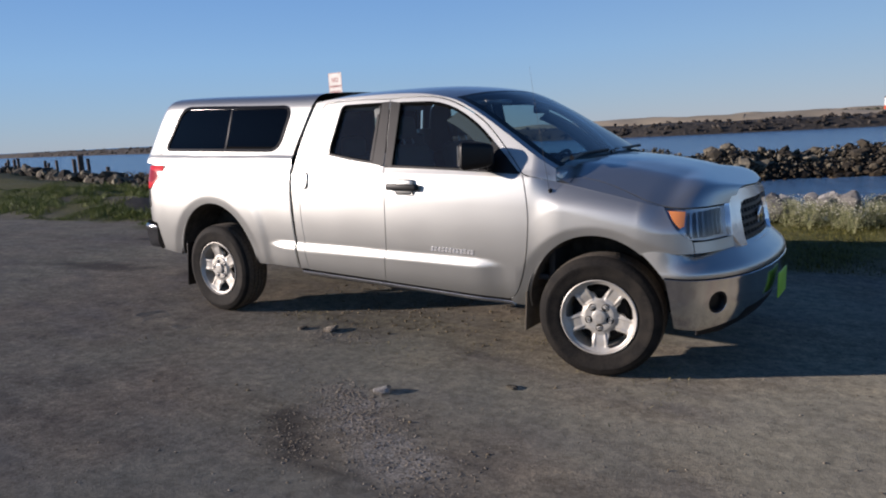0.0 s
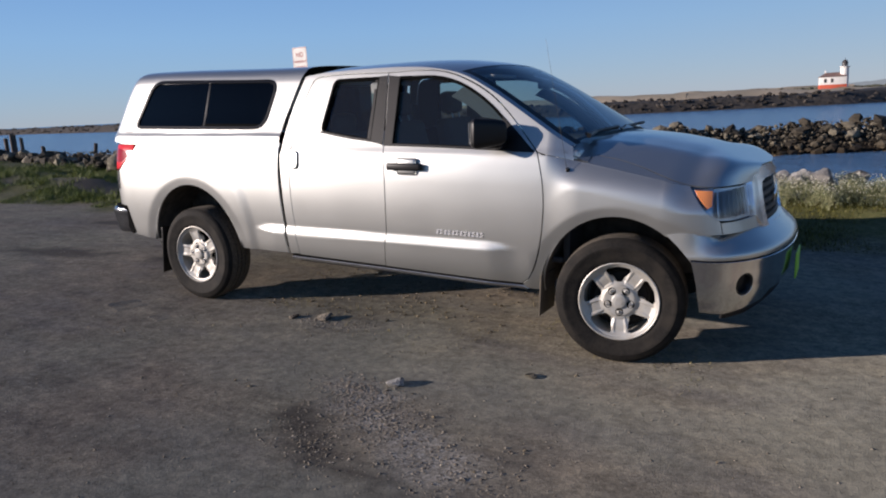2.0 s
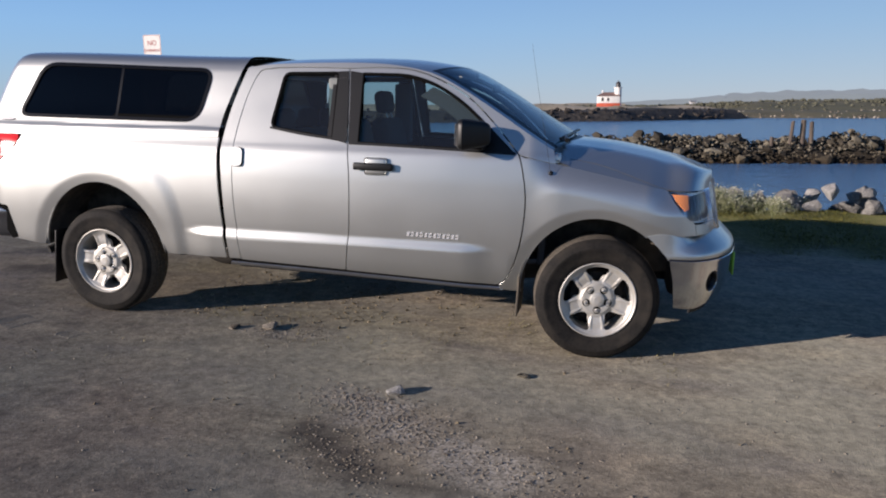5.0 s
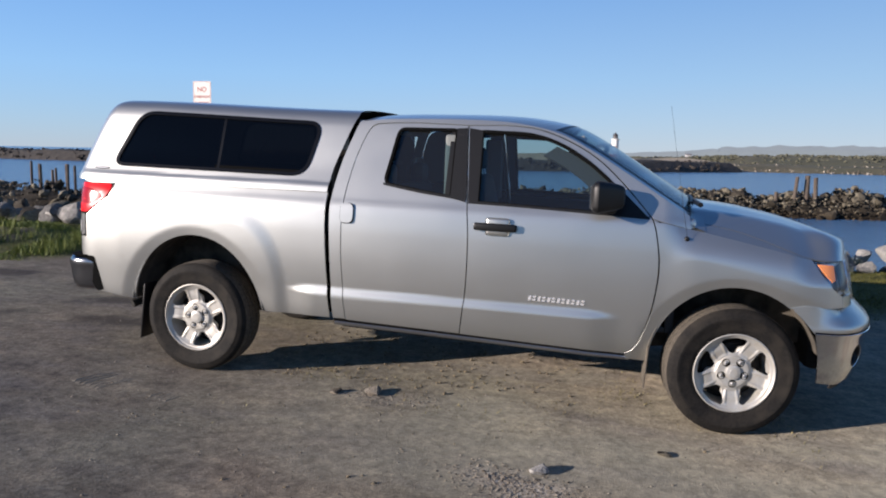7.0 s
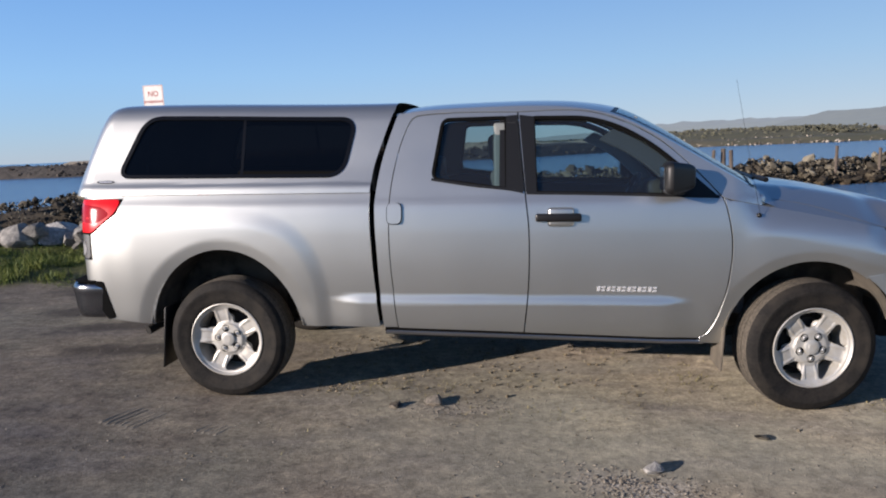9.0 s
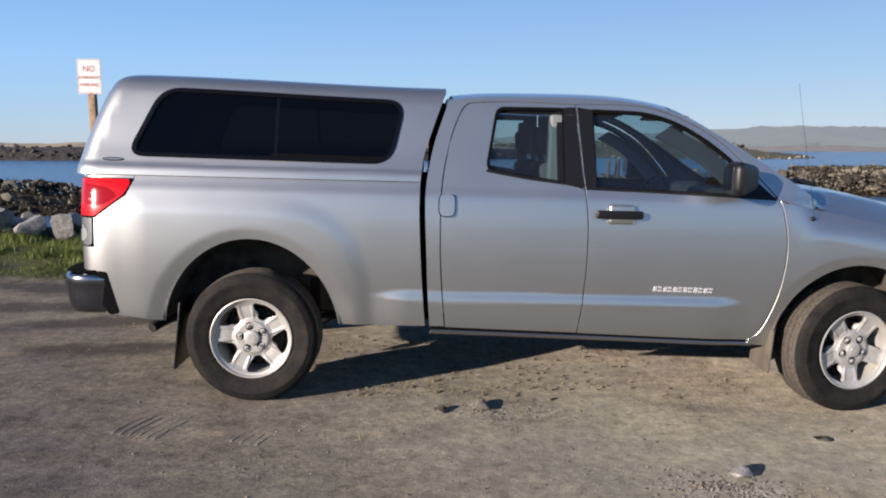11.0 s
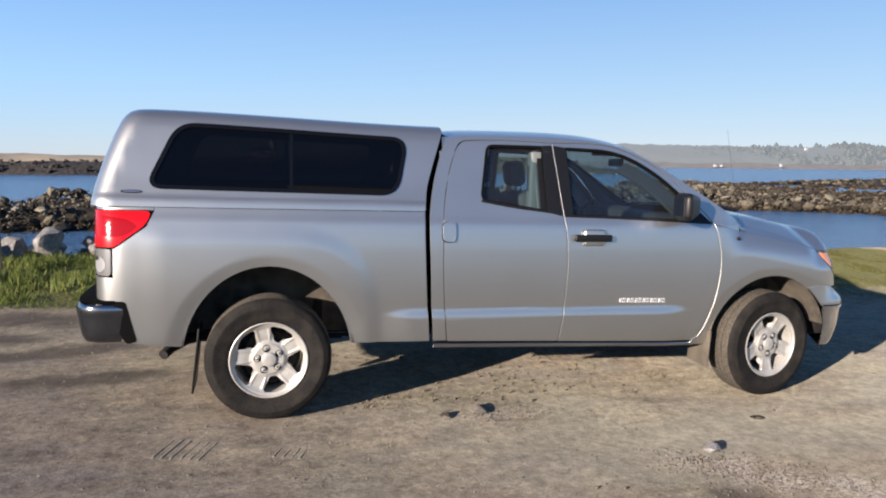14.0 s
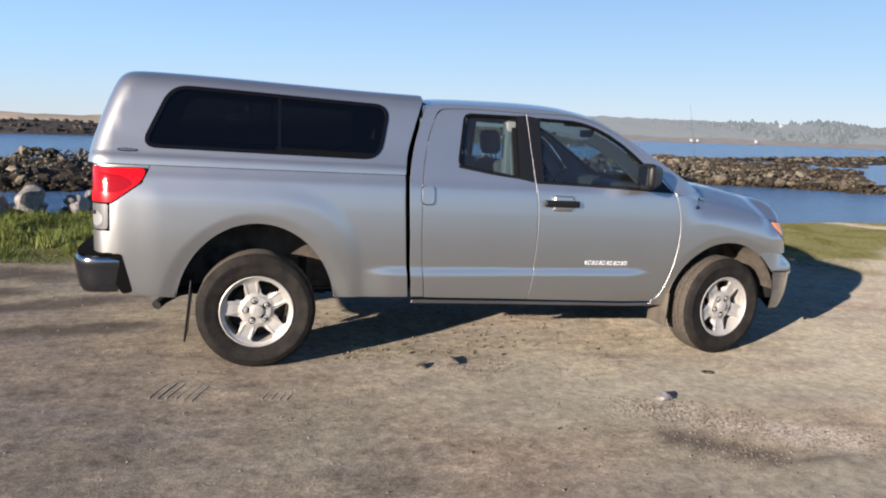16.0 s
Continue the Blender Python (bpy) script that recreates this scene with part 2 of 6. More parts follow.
def rounded(points, radii, n=6):
    """A closed outline with its corners rounded."""
    out, count = [], len(points)
    for i, q in enumerate(points):
        r = radii if isinstance(radii, (int, float)) else radii[i]
        q = Vector(q)
        a, b = Vector(points[i - 1]) - q, Vector(points[(i + 1) % count]) - q
        r = min(r, a.length * 0.48, b.length * 0.48)
        if r <= 0:
            out.append(tuple(q))
            continue
        a, b = q + a.normalized() * r, q + b.normalized() * r
        for k in range(n + 1):
            t = k / n
            out.append(tuple(a * (1 - t) ** 2 + q * 2 * t * (1 - t) + b * t * t))
    return out


def signed_area(loop):
    return sum(a[0] * b[1] - b[0] * a[1] for a, b in zip(loop, loop[1:] + loop[:1]))


def grown(loop, d):
    """The outline moved outwards by d."""
    if signed_area(loop) < 0:
        loop = loop[::-1]
    out = []
    for i, q in enumerate(loop):
        a, b = Vector(loop[i - 1]), Vector(loop[(i + 1) % len(loop)])
        t = b - a
        nrm = Vector((t.y, -t.x)).normalized() if t.length > 1e-9 else Vector((0, 0))
        out.append(tuple(Vector(q) + nrm * d))
    return out


def skin(name, outline, shape, mat, parent, holes=(), step=0.06, vstep=0.035, thick=0.018, lift=0.0, label="", mirror=False, bulge=None):
    """A panel: an outline in (s, v), laid on the curved surface shape(s, v), with its true normals and a folded-in rim.
    lift moves it out along the normal. Returns the panel, and its mirrored twin too with mirror."""
    loops = [list(outline)] + [list(h) for h in holes]
    clean = []
    for loop in loops:
        keep = []
        for q in loop:
            if not keep or (Vector(q) - Vector(keep[-1])).length > 1e-4:
                keep.append(q)
        if (Vector(keep[0]) - Vector(keep[-1])).length < 1e-4:
            keep.pop()
        clean.append(keep)
    flat = [Vector((q[0], q[1], 0)) for loop in clean for q in loop]
    from mathutils.geometry import tessellate_polygon
    tris = tessellate_polygon([[Vector((q[0], q[1], 0)) for q in loop] for loop in clean])
    bm = bmesh.new()
    vs = [bm.verts.new(q) for q in flat]
    for t in tris:
        a, b, c = (flat[k] for k in t)
        area = (b - a).cross(c - a).z
        if abs(area) < 1e-10:
            continue
        try:
            bm.faces.new([vs[k] for k in (t if area > 0 else t[::-1])])
        except ValueError:
            pass
    lo = [min(q[k] for q in flat) for k in (0, 1)]
    hi = [max(q[k] for q in flat) for k in (0, 1)]
    for axis, d in ((0, step), (1, vstep)):
        k = math.floor(lo[axis] / d) + 1
        no = (1, 0, 0) if axis == 0 else (0, 1, 0)
        while k * d < hi[axis] - 1e-4:
            co = (k * d + 0.00013, 0, 0) if axis == 0 else (0, k * d + 0.00013, 0)
            bmesh.ops.bisect_plane(bm, geom=bm.verts[:] + bm.edges[:] + bm.faces[:], dist=1e-5, plane_co=co, plane_no=no)
            k += 1

    def surface(s, v):
        e = 0.002
        p = Vector(shape(s, v))
        n = (Vector(shape(s + e, v)) - Vector(shape(s - e, v))).cross(Vector(shape(s, v + e)) - Vector(shape(s, v - e)))
        n = n.normalized() if n.length > 1e-12 else Vector((0, -1, 0))
        return p, n

    bm.verts.index_update()
    places, normals, faces = [], [], []
    for v in bm.verts:
        p, n = surface(v.co.x, v.co.y)
        places.append(p + n * (lift + (bulge(v.co.x, v.co.y) if bulge else 0.0)))
        normals.append(n)
    faces = [[v.index for v in f.verts] for f in bm.faces]
    if thick:
        for e in bm.edges:
            if len(e.link_faces) == 1:
                f = e.link_faces[0]
                a, b = e.verts
                order = [v for v in f.verts]
                if order[(order.index(a) + 1) % len(order)] is not b:
                    a, b = b, a
                pa, pb, na, nb = places[a.index], places[b.index], normals[a.index], normals[b.index]
                r = (pb - pa).cross((na + nb) / 2)
                r = r.normalized() if r.length > 1e-12 else na
                k = len(places)
                places += [pa, pb, pb - nb * thick, pa - na * thick]
                normals += [(r + na).normalized(), (r + nb).normalized(), r, r]
                faces.append([k + 1, k, k + 3, k + 2])
    bm.free()
    made = []
    for side in (1, -1)[: 2 if mirror else 1]:
        me = bpy.data.meshes.new(name)
        me.from_pydata([(p.x, p.y * side, p.z) for p in places], [], faces if side == 1 else [f[::-1] for f in faces])
        me.shade_smooth()
        me.normals_split_custom_set_from_vertices([(n.x, n.y * side, n.z) for n in normals])
        made.append(link_mesh(name, me, mat, parent[len(made)] if isinstance(parent, (list, tuple)) else parent, label))
    return made if mirror else made[0]


def sheet(name, nu, nv, at, mat, parent, label="", thick=0.0):
    """A grid of nu x nv patches on the surface at(u, v), u and v from 0 to 1."""
    bm = bmesh.new()
    g = [[bm.verts.new(at(i / nu, j / nv)) for j in range(nv + 1)] for i in range(nu + 1)]
    for i in range(nu):
        for j in range(nv):
            bm.faces.new((g[i][j], g[i + 1][j], g[i + 1][j + 1], g[i][j + 1]))
    if thick:
        bm.normal_update()
        bmesh.ops.solidify(bm, geom=bm.faces[:], thickness=thick)
    return part(name, bm, mat, parent, label)


# ---- the pickup ----
PITCH = math.degrees(math.atan2(0.077, 3.7))
truck = new("pickup_truck")
truck.matrix_world = pose(0, 0, 0, 0, PITCH, 0)
tagged(truck, "silver double-cab pickup with a matching bed canopy, parked on gravel", "pickup truck")
AXLE_F, AXLE_R, HUB = 1.85, -1.85, 0.405

NOSE = curve([(2.10, 0.985), (2.20, 0.985), (2.295, 0.981), (2.37, 0.966), (2.43, 0.930), (2.478, 0.868), (2.520, 0.775), (2.556, 0.650), (2.588, 0.52), (2.618, 0.38), (2.642, 0.2), (2.652, 0.0)], 8)
TAIL = curve([(-2.60, 1.0), (-2.74, 0.988), (-2.83, 0.955), (-2.88, 0.88), (-2.895, 0.75), (-2.90, 0.45), (-2.90, 0.0)], 8)


def along(line, d):
    """The point d along a line in plan, and the outward normal there."""
    for a, b in zip(line, line[1:]):
        l = math.dist(a, b)
        if d <= l or b is line[-1]:
            t = d / l
            n = Vector((b[1] - a[1], -(b[0] - a[0]))).normalized()
            return a[0] + (b[0] - a[0]) * t, a[1] + (b[1] - a[1]) * t, n
        d -= l


def arclen(line):
    return sum(math.dist(a, b) for a, b in zip(line, line[1:]))


def length_to(line, y):
    """How far along a line in plan its y falls to the given one."""
    d = 0.0
    for a, b in zip(line, line[1:]):
        if b[1] <= y < a[1]:
            return d + math.dist(a, b) * (a[1] - y) / (a[1] - b[1])
        d += math.dist(a, b)
    return d


NOSE_END = 2.10 + arclen(NOSE)
GRILLE_S = 2.10 + length_to(NOSE, 0.545)
LAMP_S = GRILLE_S - 0.010
TAIL_END = -2.60 - arclen(TAIL)
ZS = (0.36, 0.42, 0.48, 0.55, 0.65, 0.80, 0.95, 1.10, 1.20, 1.29, 1.345, 1.40, 1.60, 1.84, 1.96)
YS = (0.90, 0.935, 0.957, 0.972, 0.984, 0.998, 1.004, 1.001, 0.993, 0.979, 0.957, 0.937, 0.866, 0.782, 0.732)
ARCHES = ((AXLE_R, 0.405, 0.53, 0.612, 0.014), (AXLE_F, 0.405, 0.495, 0.535, 0.014))


def half_width(x, z):
    y = interp(z, ZS, YS)
    # the raised ledge along the lower doors
    fade = smooth(-1.16, -0.90, x) * (1 - smooth(0.95, 1.19, x))
    y += 0.024 * fade * (1 - smooth(0.655 + 0.02 * (1 - fade), 0.735 - 0.02 * (1 - fade), z))
    for ax, az, a, b, lip in ARCHES:
        r = math.hypot((x - ax) / a, (z - az) / b)
        if z < 1.30:
            if ax < 0:                                   # the shoulder over the rear wheel dies away behind the cab
                far = ((max(0.0, x - ax) / 0.70) ** 3 + (max(0.0, z - az) / 0.83) ** 3) ** (1 / 3)
                y += 0.013 * smooth(-2.74, -2.45, x) * (1 - smooth(0.90, 1.06, far))
            else:
                y += 0.013 * smooth(1.37, 1.62, x) * (1 - smooth(1.40, 1.72, r)) * (1 - smooth(1.08, 1.26, z))
            r = math.hypot((x - ax) / (a * 1.19), (z - az) / (b * 1.10))
            q = (1.0 - r) / 0.009                        # a crisp fold, then a straight flange
            y -= lip * min(1.0, 0.009 / 0.13 * (q if q > 8 else math.log1p(math.exp(min(q, 8.0)))))
    if x > 1.38:                                         # the wing rolls over into the hood
        over = min(0.17, max(0.0, z - z_shoulder(x) + 0.17)) / 0.17
        y -= 0.055 * smooth(1.38, 1.60, x) * over * over
    return y


def z_shoulder(x):
    return interp(x, (1.36, 1.50, 1.70, 1.94, 2.10, 2.27, 2.45, 2.70), (1.308, 1.278, 1.240, 1.192, 1.160, 1.128, 1.118, 1.115))


def body(s, z):
    """The pickup's skin: s runs along the side, and on round the nose and the tail."""
    if s > 2.10:
        x, y, n = along(NOSE, min(s - 2.10, NOSE_END - 2.10 - 1e-4))
        f = smooth(2.10, 2.55, s)
        y0 = 0.985
        side = half_width(2.10 + (s - 2.10) * 0.5, z) - 0.985
        k = 1 - f
        y -= 0.055 * smooth(0.97, 1.135, z) * smooth(2.12, 2.30, s) * (y / y0)
        return x - 0.20 * f * (z - 0.92), -(y + side * k * (y / y0)), z
    if s < -2.60:
        x, y, n = along(TAIL, min(-2.60 - s, -2.60 - TAIL_END - 1e-4))
        return x, -(y + (half_width(-2.60, z) - 1.0) * (y / 1.0)), z
    return s, -half_width(s, z), z


def arch(ax, a, b, z0, z1, n=26, az=0.405):
    """The wheel opening from its rear foot at height z0 over the top to its front foot at z1."""
    t0, t1 = math.pi - math.asin((z0 - az) / b), math.asin((z1 - az) / b)
    return [(ax + a * math.cos(t0 + (t1 - t0) * k / n), az + b * math.sin(t0 + (t1 - t0) * k / n)) for k in range(n + 1)]


# the bed
bed_edge = curve([(-0.800, 0.505), (-0.822, 0.75), (-0.836, 0.955), (-0.848, 1.20), (-0.846, 1.372)], 5)
bedside_line = ([(-2.80, 0.79), (-2.72, 0.60), (-2.69, 0.535), (-2.37, 0.50)] + arch(AXLE_R, 0.53, 0.612, 0.50, 0.50) + bed_edge
                + [(-2.530, 1.372), (-2.532, 1.350), (-2.573, 1.258), (-2.752, 1.123), (-2.766, 1.119), (-2.768, 0.945), (-2.85, 0.945), (-2.87, 0.80)])
skin("bedside", bedside_line, body, PAINT, truck, mirror=True, step=0.022, vstep=0.02)
lens_line = rounded([(-2.99, 1.345), (-2.545, 1.350), (-2.577, 1.268), (-2.757, 1.131), (-2.985, 1.128)], [0.01, 0.045, 0.05, 0.015, 0.01])
rev_line = rounded([(-2.985, 1.118), (-2.776, 1.118), (-2.778, 0.955), (-2.985, 0.955)], [0.01, 0.012, 0.03, 0.02])
BADGE = material("bright badge chrome", (0.80, 0.80, 0.80), 0.25, 0.55)
tails = skin("tail_light", lens_line, body, LENS_RED, truck, lift=0.004, mirror=True, label="red wrap-round tail light with a clear lower lens")
skin("red_facet", rounded([(-2.93, 1.33), (-2.68, 1.30), (-2.62, 1.255), (-2.71, 1.19), (-2.93, 1.20)], [0.02, 0.06, 0.03, 0.06, 0.02]), body, LENS_DEEP, tails, lift=0.0055, thick=0.001, mirror=True)
skin("reverse_lens", rev_line, body, CLEAR_WHITE, tails, lift=0.003, mirror=True, label="clear reversing lamp lens")
skin("bulb", [(-2.862 + 0.050 * math.cos(a * math.pi / 8), 1.022 + 0.048 * math.sin(a * math.pi / 8)) for a in range(16)], body, BULB, tails, lift=0.0045, thick=0.001, mirror=True)
# chrome spot added on the lens as a fixed highlight
skin("bulb_glint", [(-2.880 + 0.018 * math.cos(a * math.pi / 6), 1.060 + 0.014 * math.sin(a * math.pi / 6)) for a in range(12)], body, CHROME, tails, lift=0.006, thick=0.001, mirror=True)
skin("lens_rim", grown(rev_line, 0.007), body, RUBBER_SEAL, tails, holes=[rev_line], lift=0.004, thick=0.004, mirror=True)
skin("lens_rim", grown(lens_line, 0.006), body, RUBBER_SEAL, tails, holes=[lens_line], lift=0.003, thick=0.004, mirror=True)
skin("tailgate", [(TAIL_END + 0.001, 0.80), (-3.06, 0.80), (-3.06, 1.372), (TAIL_END + 0.001, 1.372)], body, PAINT, truck, mirror=True)
skin("bed_corner", [(-2.998, 1.372), (-2.998, 1.352), (-2.535, 1.356), (-2.535, 1.372)], body, PAINT, truck, mirror=True)
skin("bed_corner", [(-3.055, 0.945), (-2.998, 0.945), (-2.998, 1.372), (-3.055, 1.372)], body, PAINT, truck, mirror=True)
skin("bed_corner", [(-3.055, 0.80), (-2.875, 0.80), (-2.853, 0.943), (-3.055, 0.943)], body, PAINT, truck, mirror=True)

# rear bumper: chrome face with a dark step pad and a dark fillet against the bed
REAR_PLAN = curve([(-2.70, 0.975), (-2.83, 0.985), (-2.93, 0.955), (-2.985, 0.87), (-3.01, 0.65), (-3.02, 0.0)], 8)
REAR_LEN = arclen(REAR_PLAN)


def rear_bar(s, z):
    x, y, n = along(REAR_PLAN, min(max(s, 0.0), REAR_LEN - 1e-4))
    b = interp(z, (0.53, 0.56, 0.70, 0.745, 0.765, 0.775), (-0.035, -0.012, 0.012, 0.020, 0.014, 0.0))
    return x + n.x * b, -(y + n.y * b), z


bumper_r = skin("rear_bumper", [(-REAR_LEN, 0.53), (-0.03, 0.54), (0.0, 0.62), (-0.02, 0.775), (-REAR_LEN, 0.775)], lambda s, z: rear_bar(-s, z), REAR_CHROME, truck, mirror=True, vstep=0.03, label="chrome rear step bumper")
sheet("step_pad", 16, 6, lambda u, v: (lambda p: (p[0] + 0.17 * v, p[1] * 1.0, 0.782 + 0.01 * math.sin(math.pi * v)))(
    (lambda q, sg: (q[0], q[1] * sg))(rear_bar(REAR_LEN * (1 - abs(2 * u - 1)), 0.775), 1 if u < 0.5 else -1)), RUBBER_SEAL, bumper_r[0], thick=0.012)
part("bumper_filler", boxed((-2.90, -0.90, 0.56), (-2.66, 0.90, 0.775), 0.03), BLACK_PLASTIC, bumper_r[0])
fillet = rounded([(-2.700, 0.80), (-2.640, 0.545), (-2.70, 0.53), (-2.86, 0.80)], 0.02)
skin("bumper_fillet", fillet, body, RUBBER_SEAL, tuple(bumper_r), lift=0.004, mirror=True)
ex = bmesh.new()
tube(ex, [(-2.2, -0.62, 0.50), (-2.38, -0.64, 0.47), (-2.47, -0.74, 0.44), (-2.51, -0.82, 0.415)], 0.033, 16)
part("exhaust_pipe", ex, DARK, truck, "dark exhaust pipe")

# the cab: doors, side frame, sills
rdoor_rear = curve([(-0.676, 0.505), (-0.700, 0.75), (-0.716, 1.022), (-0.712, 1.357), (-0.668, 1.62), (-0.615, 1.78)], 5)
seam = curve([(0.132, 0.482), (0.155, 0.70), (0.166, 0.90), (0.164, 1.14), (0.142, 1.36), (0.118, 1.60), (0.095, 1.862)], 5)
fdoor_front = curve([(1.318, 1.318), (1.340, 1.25), (1.368, 1.10), (1.372, 0.95), (1.350, 0.76), (1.308, 0.60), (1.255, 0.49), (1.200, 0.448)], 5)
pillar_in = curve([(0.10, 1.862), (0.36, 1.868), (0.56, 1.850), (0.76, 1.783), (0.96, 1.672), (1.14, 1.512), (1.318, 1.318)], 5)
rdoor_line = rdoor_rear[::-1] + [(-0.672, 0.500), (0.126, 0.480)] + [(x - 0.004, z) for x, z in seam] + curve([(0.09, 1.862), (-0.25, 1.868), (-0.50, 1.858), (-0.575, 1.838), (-0.615, 1.78)], 5)[1:]
fdoor_line = [(x + 0.004, z) for x, z in seam] + pillar_in[1:] + fdoor_front[1:] + [(0.136, 0.478)]
rwin = rounded([(-0.388, 1.832), (-0.452, 1.452), (0.030, 1.384), (0.022, 1.836)], [0.05, 0.06, 0.02, 0.02])
fwin = rounded([(0.205, 1.360), (1.285, 1.330), (1.10, 1.500), (0.92, 1.655), (0.72, 1.770), (0.53, 1.826), (0.190, 1.832)], [0.02, 0.01, 0.12, 0.12, 0.12, 0.12, 0.02])
if signed_area(rwin) < 0:
    rwin = rwin[::-1]
rear_doors = skin("rear_door", rdoor_line, body, PAINT, truck, holes=[rwin], mirror=True)
front_doors = skin("front_door", fdoor_line, body, PAINT, truck, holes=[fwin], mirror=True)
for doors, win, pane, back in ((rear_doors, rwin, REAR_GLASS, 0.022), (front_doors, fwin, GLASS, 0.022)):
    panes = skin("window_glass", grown(win, 0.004), body, pane, doors, lift=-back, thick=0.0, mirror=True)
    skin("window_seal", grown(win, 0.006), body, RUBBER_SEAL, doors, holes=[grown(win, -0.013)], lift=0.002, thick=0.02, mirror=True)
# black pillar covers between the two side windows, and the mirror sail
skin("pillar_cover", [(0.024, 1.386), (0.136, 1.372), (0.092, 1.846), (0.020, 1.842)], body, BLACK_PLASTIC, rear_doors, lift=0.003, mirror=True)
skin("pillar_cover", [(0.146, 1.370), (0.212, 1.364), (0.196, 1.834), (0.104, 1.846)], body, BLACK_PLASTIC, front_doors, lift=0.003, mirror=True)
skin("window_divider", [(-0.02, 1.392), (0.03, 1.386), (0.022, 1.838), (-0.02, 1.838)], body, BLACK_PLASTIC, rear_doors, lift=-0.012, mirror=True)
skin("belt_trim", curve([(0.15, 1.352), (0.60, 1.342), (1.30, 1.318)], 6) + curve([(1.30, 1.334), (0.60, 1.356), (0.15, 1.368)], 6), body, BLACK_PLASTIC, front_doors, lift=0.006, thick=0.01, mirror=True)
skin("belt_trim", curve([(-0.45, 1.444), (-0.2, 1.404), (0.03, 1.378), (0.13, 1.358)], 6) + curve([(0.13, 1.374), (0.03, 1.392), (-0.2, 1.420), (-0.45, 1.458)], 6), body, BLACK_PLASTIC, rear_doors, lift=0.006, thick=0.01, mirror=True)
skin("mirror_sail", rounded([(1.06, 1.336), (1.285, 1.328), (1.10, 1.505), (1.05, 1.545)], 0.02), body, BLACK_PLASTIC, front_doors, lift=0.004, mirror=True)

Z_TOP = ((-0.70, -0.50, -0.11, 0.20, 0.45, 0.70, 0.92, 1.15, 1.36, 1.54), (1.865, 1.890, 1.902, 1.902, 1.885, 1.832, 1.728, 1.592, 1.462, 1.350))


def z_top(x):
    return interp(x, *Z_TOP)


gap_line = curve([(-0.772, 0.505), (-0.790, 0.75), (-0.800, 0.955), (-0.812, 1.20), (-0.808, 1.372), (-0.770, 1.59), (-0.705, 1.80), (-0.680, 1.868)], 5)
top_line = [(x, z_top(x)) for x in [-0.67 + 0.05 * k for k in range(44)]] + [(1.54, 1.350)]
frame_line = (gap_line + top_line[1:] + [(1.555, z_shoulder(1.555) + 0.003), (1.45, z_shoulder(1.45) + 0.004), (1.365, 1.312), (1.340, 1.318)] + [(x + 0.006, z + 0.007) for x, z in pillar_in[::-1]]
              + curve([(0.09, 1.869), (-0.25, 1.875), (-0.50, 1.866), (-0.582, 1.844), (-0.622, 1.78)], 5) + [(x - 0.007, z) for x, z in rdoor_rear[::-1]][1:])
skin("cab_side_frame", frame_line, body, PAINT, truck, mirror=True)
sill = skin("sill", curve([(-0.77, 0.458), (0.2, 0.436), (1.24, 0.408)], 6) + curve([(1.22, 0.426), (0.2, 0.456), (-0.76, 0.478)], 6), body, BRUSHED, truck, lift=0.004, mirror=True, label="bright sill edge below the doors")
# dark strip set in for the shade between doors and sill
skin("sill_shadow", curve([(-0.77, 0.470), (0.2, 0.446), (1.21, 0.420)], 6) + curve([(1.19, 0.470), (0.2, 0.500), (-0.76, 0.520)], 6), body, RUBBER_SEAL, tuple(sill), lift=-0.010, thick=0.0, mirror=True)
skin("sill_lip", curve([(-0.72, 0.425), (0.2, 0.402), (1.19, 0.39)], 6) + curve([(1.19, 0.405), (0.2, 0.418), (-0.72, 0.44)], 6), body, BLACK_PLASTIC, tuple(sill), lift=-0.03, mirror=True)


def front_handle(parent, side, x0, z0):
    """A dark grab bar across a body-coloured scoop."""
    y = -half_width(x0 + 0.14, z0)
    bm = boxed((x0 + 0.075, y - 0.022, z0 - 0.058), (x0 + 0.235, y + 0.004, z0 + 0.060), 0.020, 4)
    if side < 0:
        bmesh.ops.scale(bm, vec=(1, -1, 1), verts=bm.verts[:])
        bmesh.ops.reverse_faces(bm, faces=bm.faces[:])
    scoop = part("handle_scoop", bm, PAINT, parent)
    bar = boxed((x0, y - 0.044, z0 - 0.025), (x0 + 0.280, y - 0.016, z0 + 0.025), 0.013, 3)
    box(bar, (x0 + 0.008, y - 0.03, z0 - 0.016), (x0 + 0.045, y + 0.006, z0 + 0.016), 0.006)
    box(bar, (x0 + 0.225, y - 0.03, z0 - 0.022), (x0 + 0.272, y + 0.006, z0 + 0.022), 0.008)
    if side < 0:
        bmesh.ops.scale(bar, vec=(1, -1, 1), verts=bar.verts[:])
        bmesh.ops.reverse_faces(bar, faces=bar.faces[:])
    part("door_handle", bar, BLACK_PLASTIC, parent, "dark grey door handle")
    return scoop


for d, side in zip(front_doors, (1, -1)):
    front_handle(d, side, 0.205, 1.213)
cup = rounded([(-0.735, 1.312), (-0.735, 1.172), (-0.632, 1.172), (-0.632, 1.312)], 0.045)
skin("rear_door_handle", grown(cup, -0.006), body, PAINT, rear_doors, lift=0.012, bulge=lambda s, v: 0.012 * max(0, 1 - ((s + 0.683) / 0.05) ** 2), mirror=True)
skin("handle_ring", cup, body, RUBBER_SEAL, rear_doors, holes=[grown(cup, -0.008)], lift=0.003, thick=0.006, mirror=True)
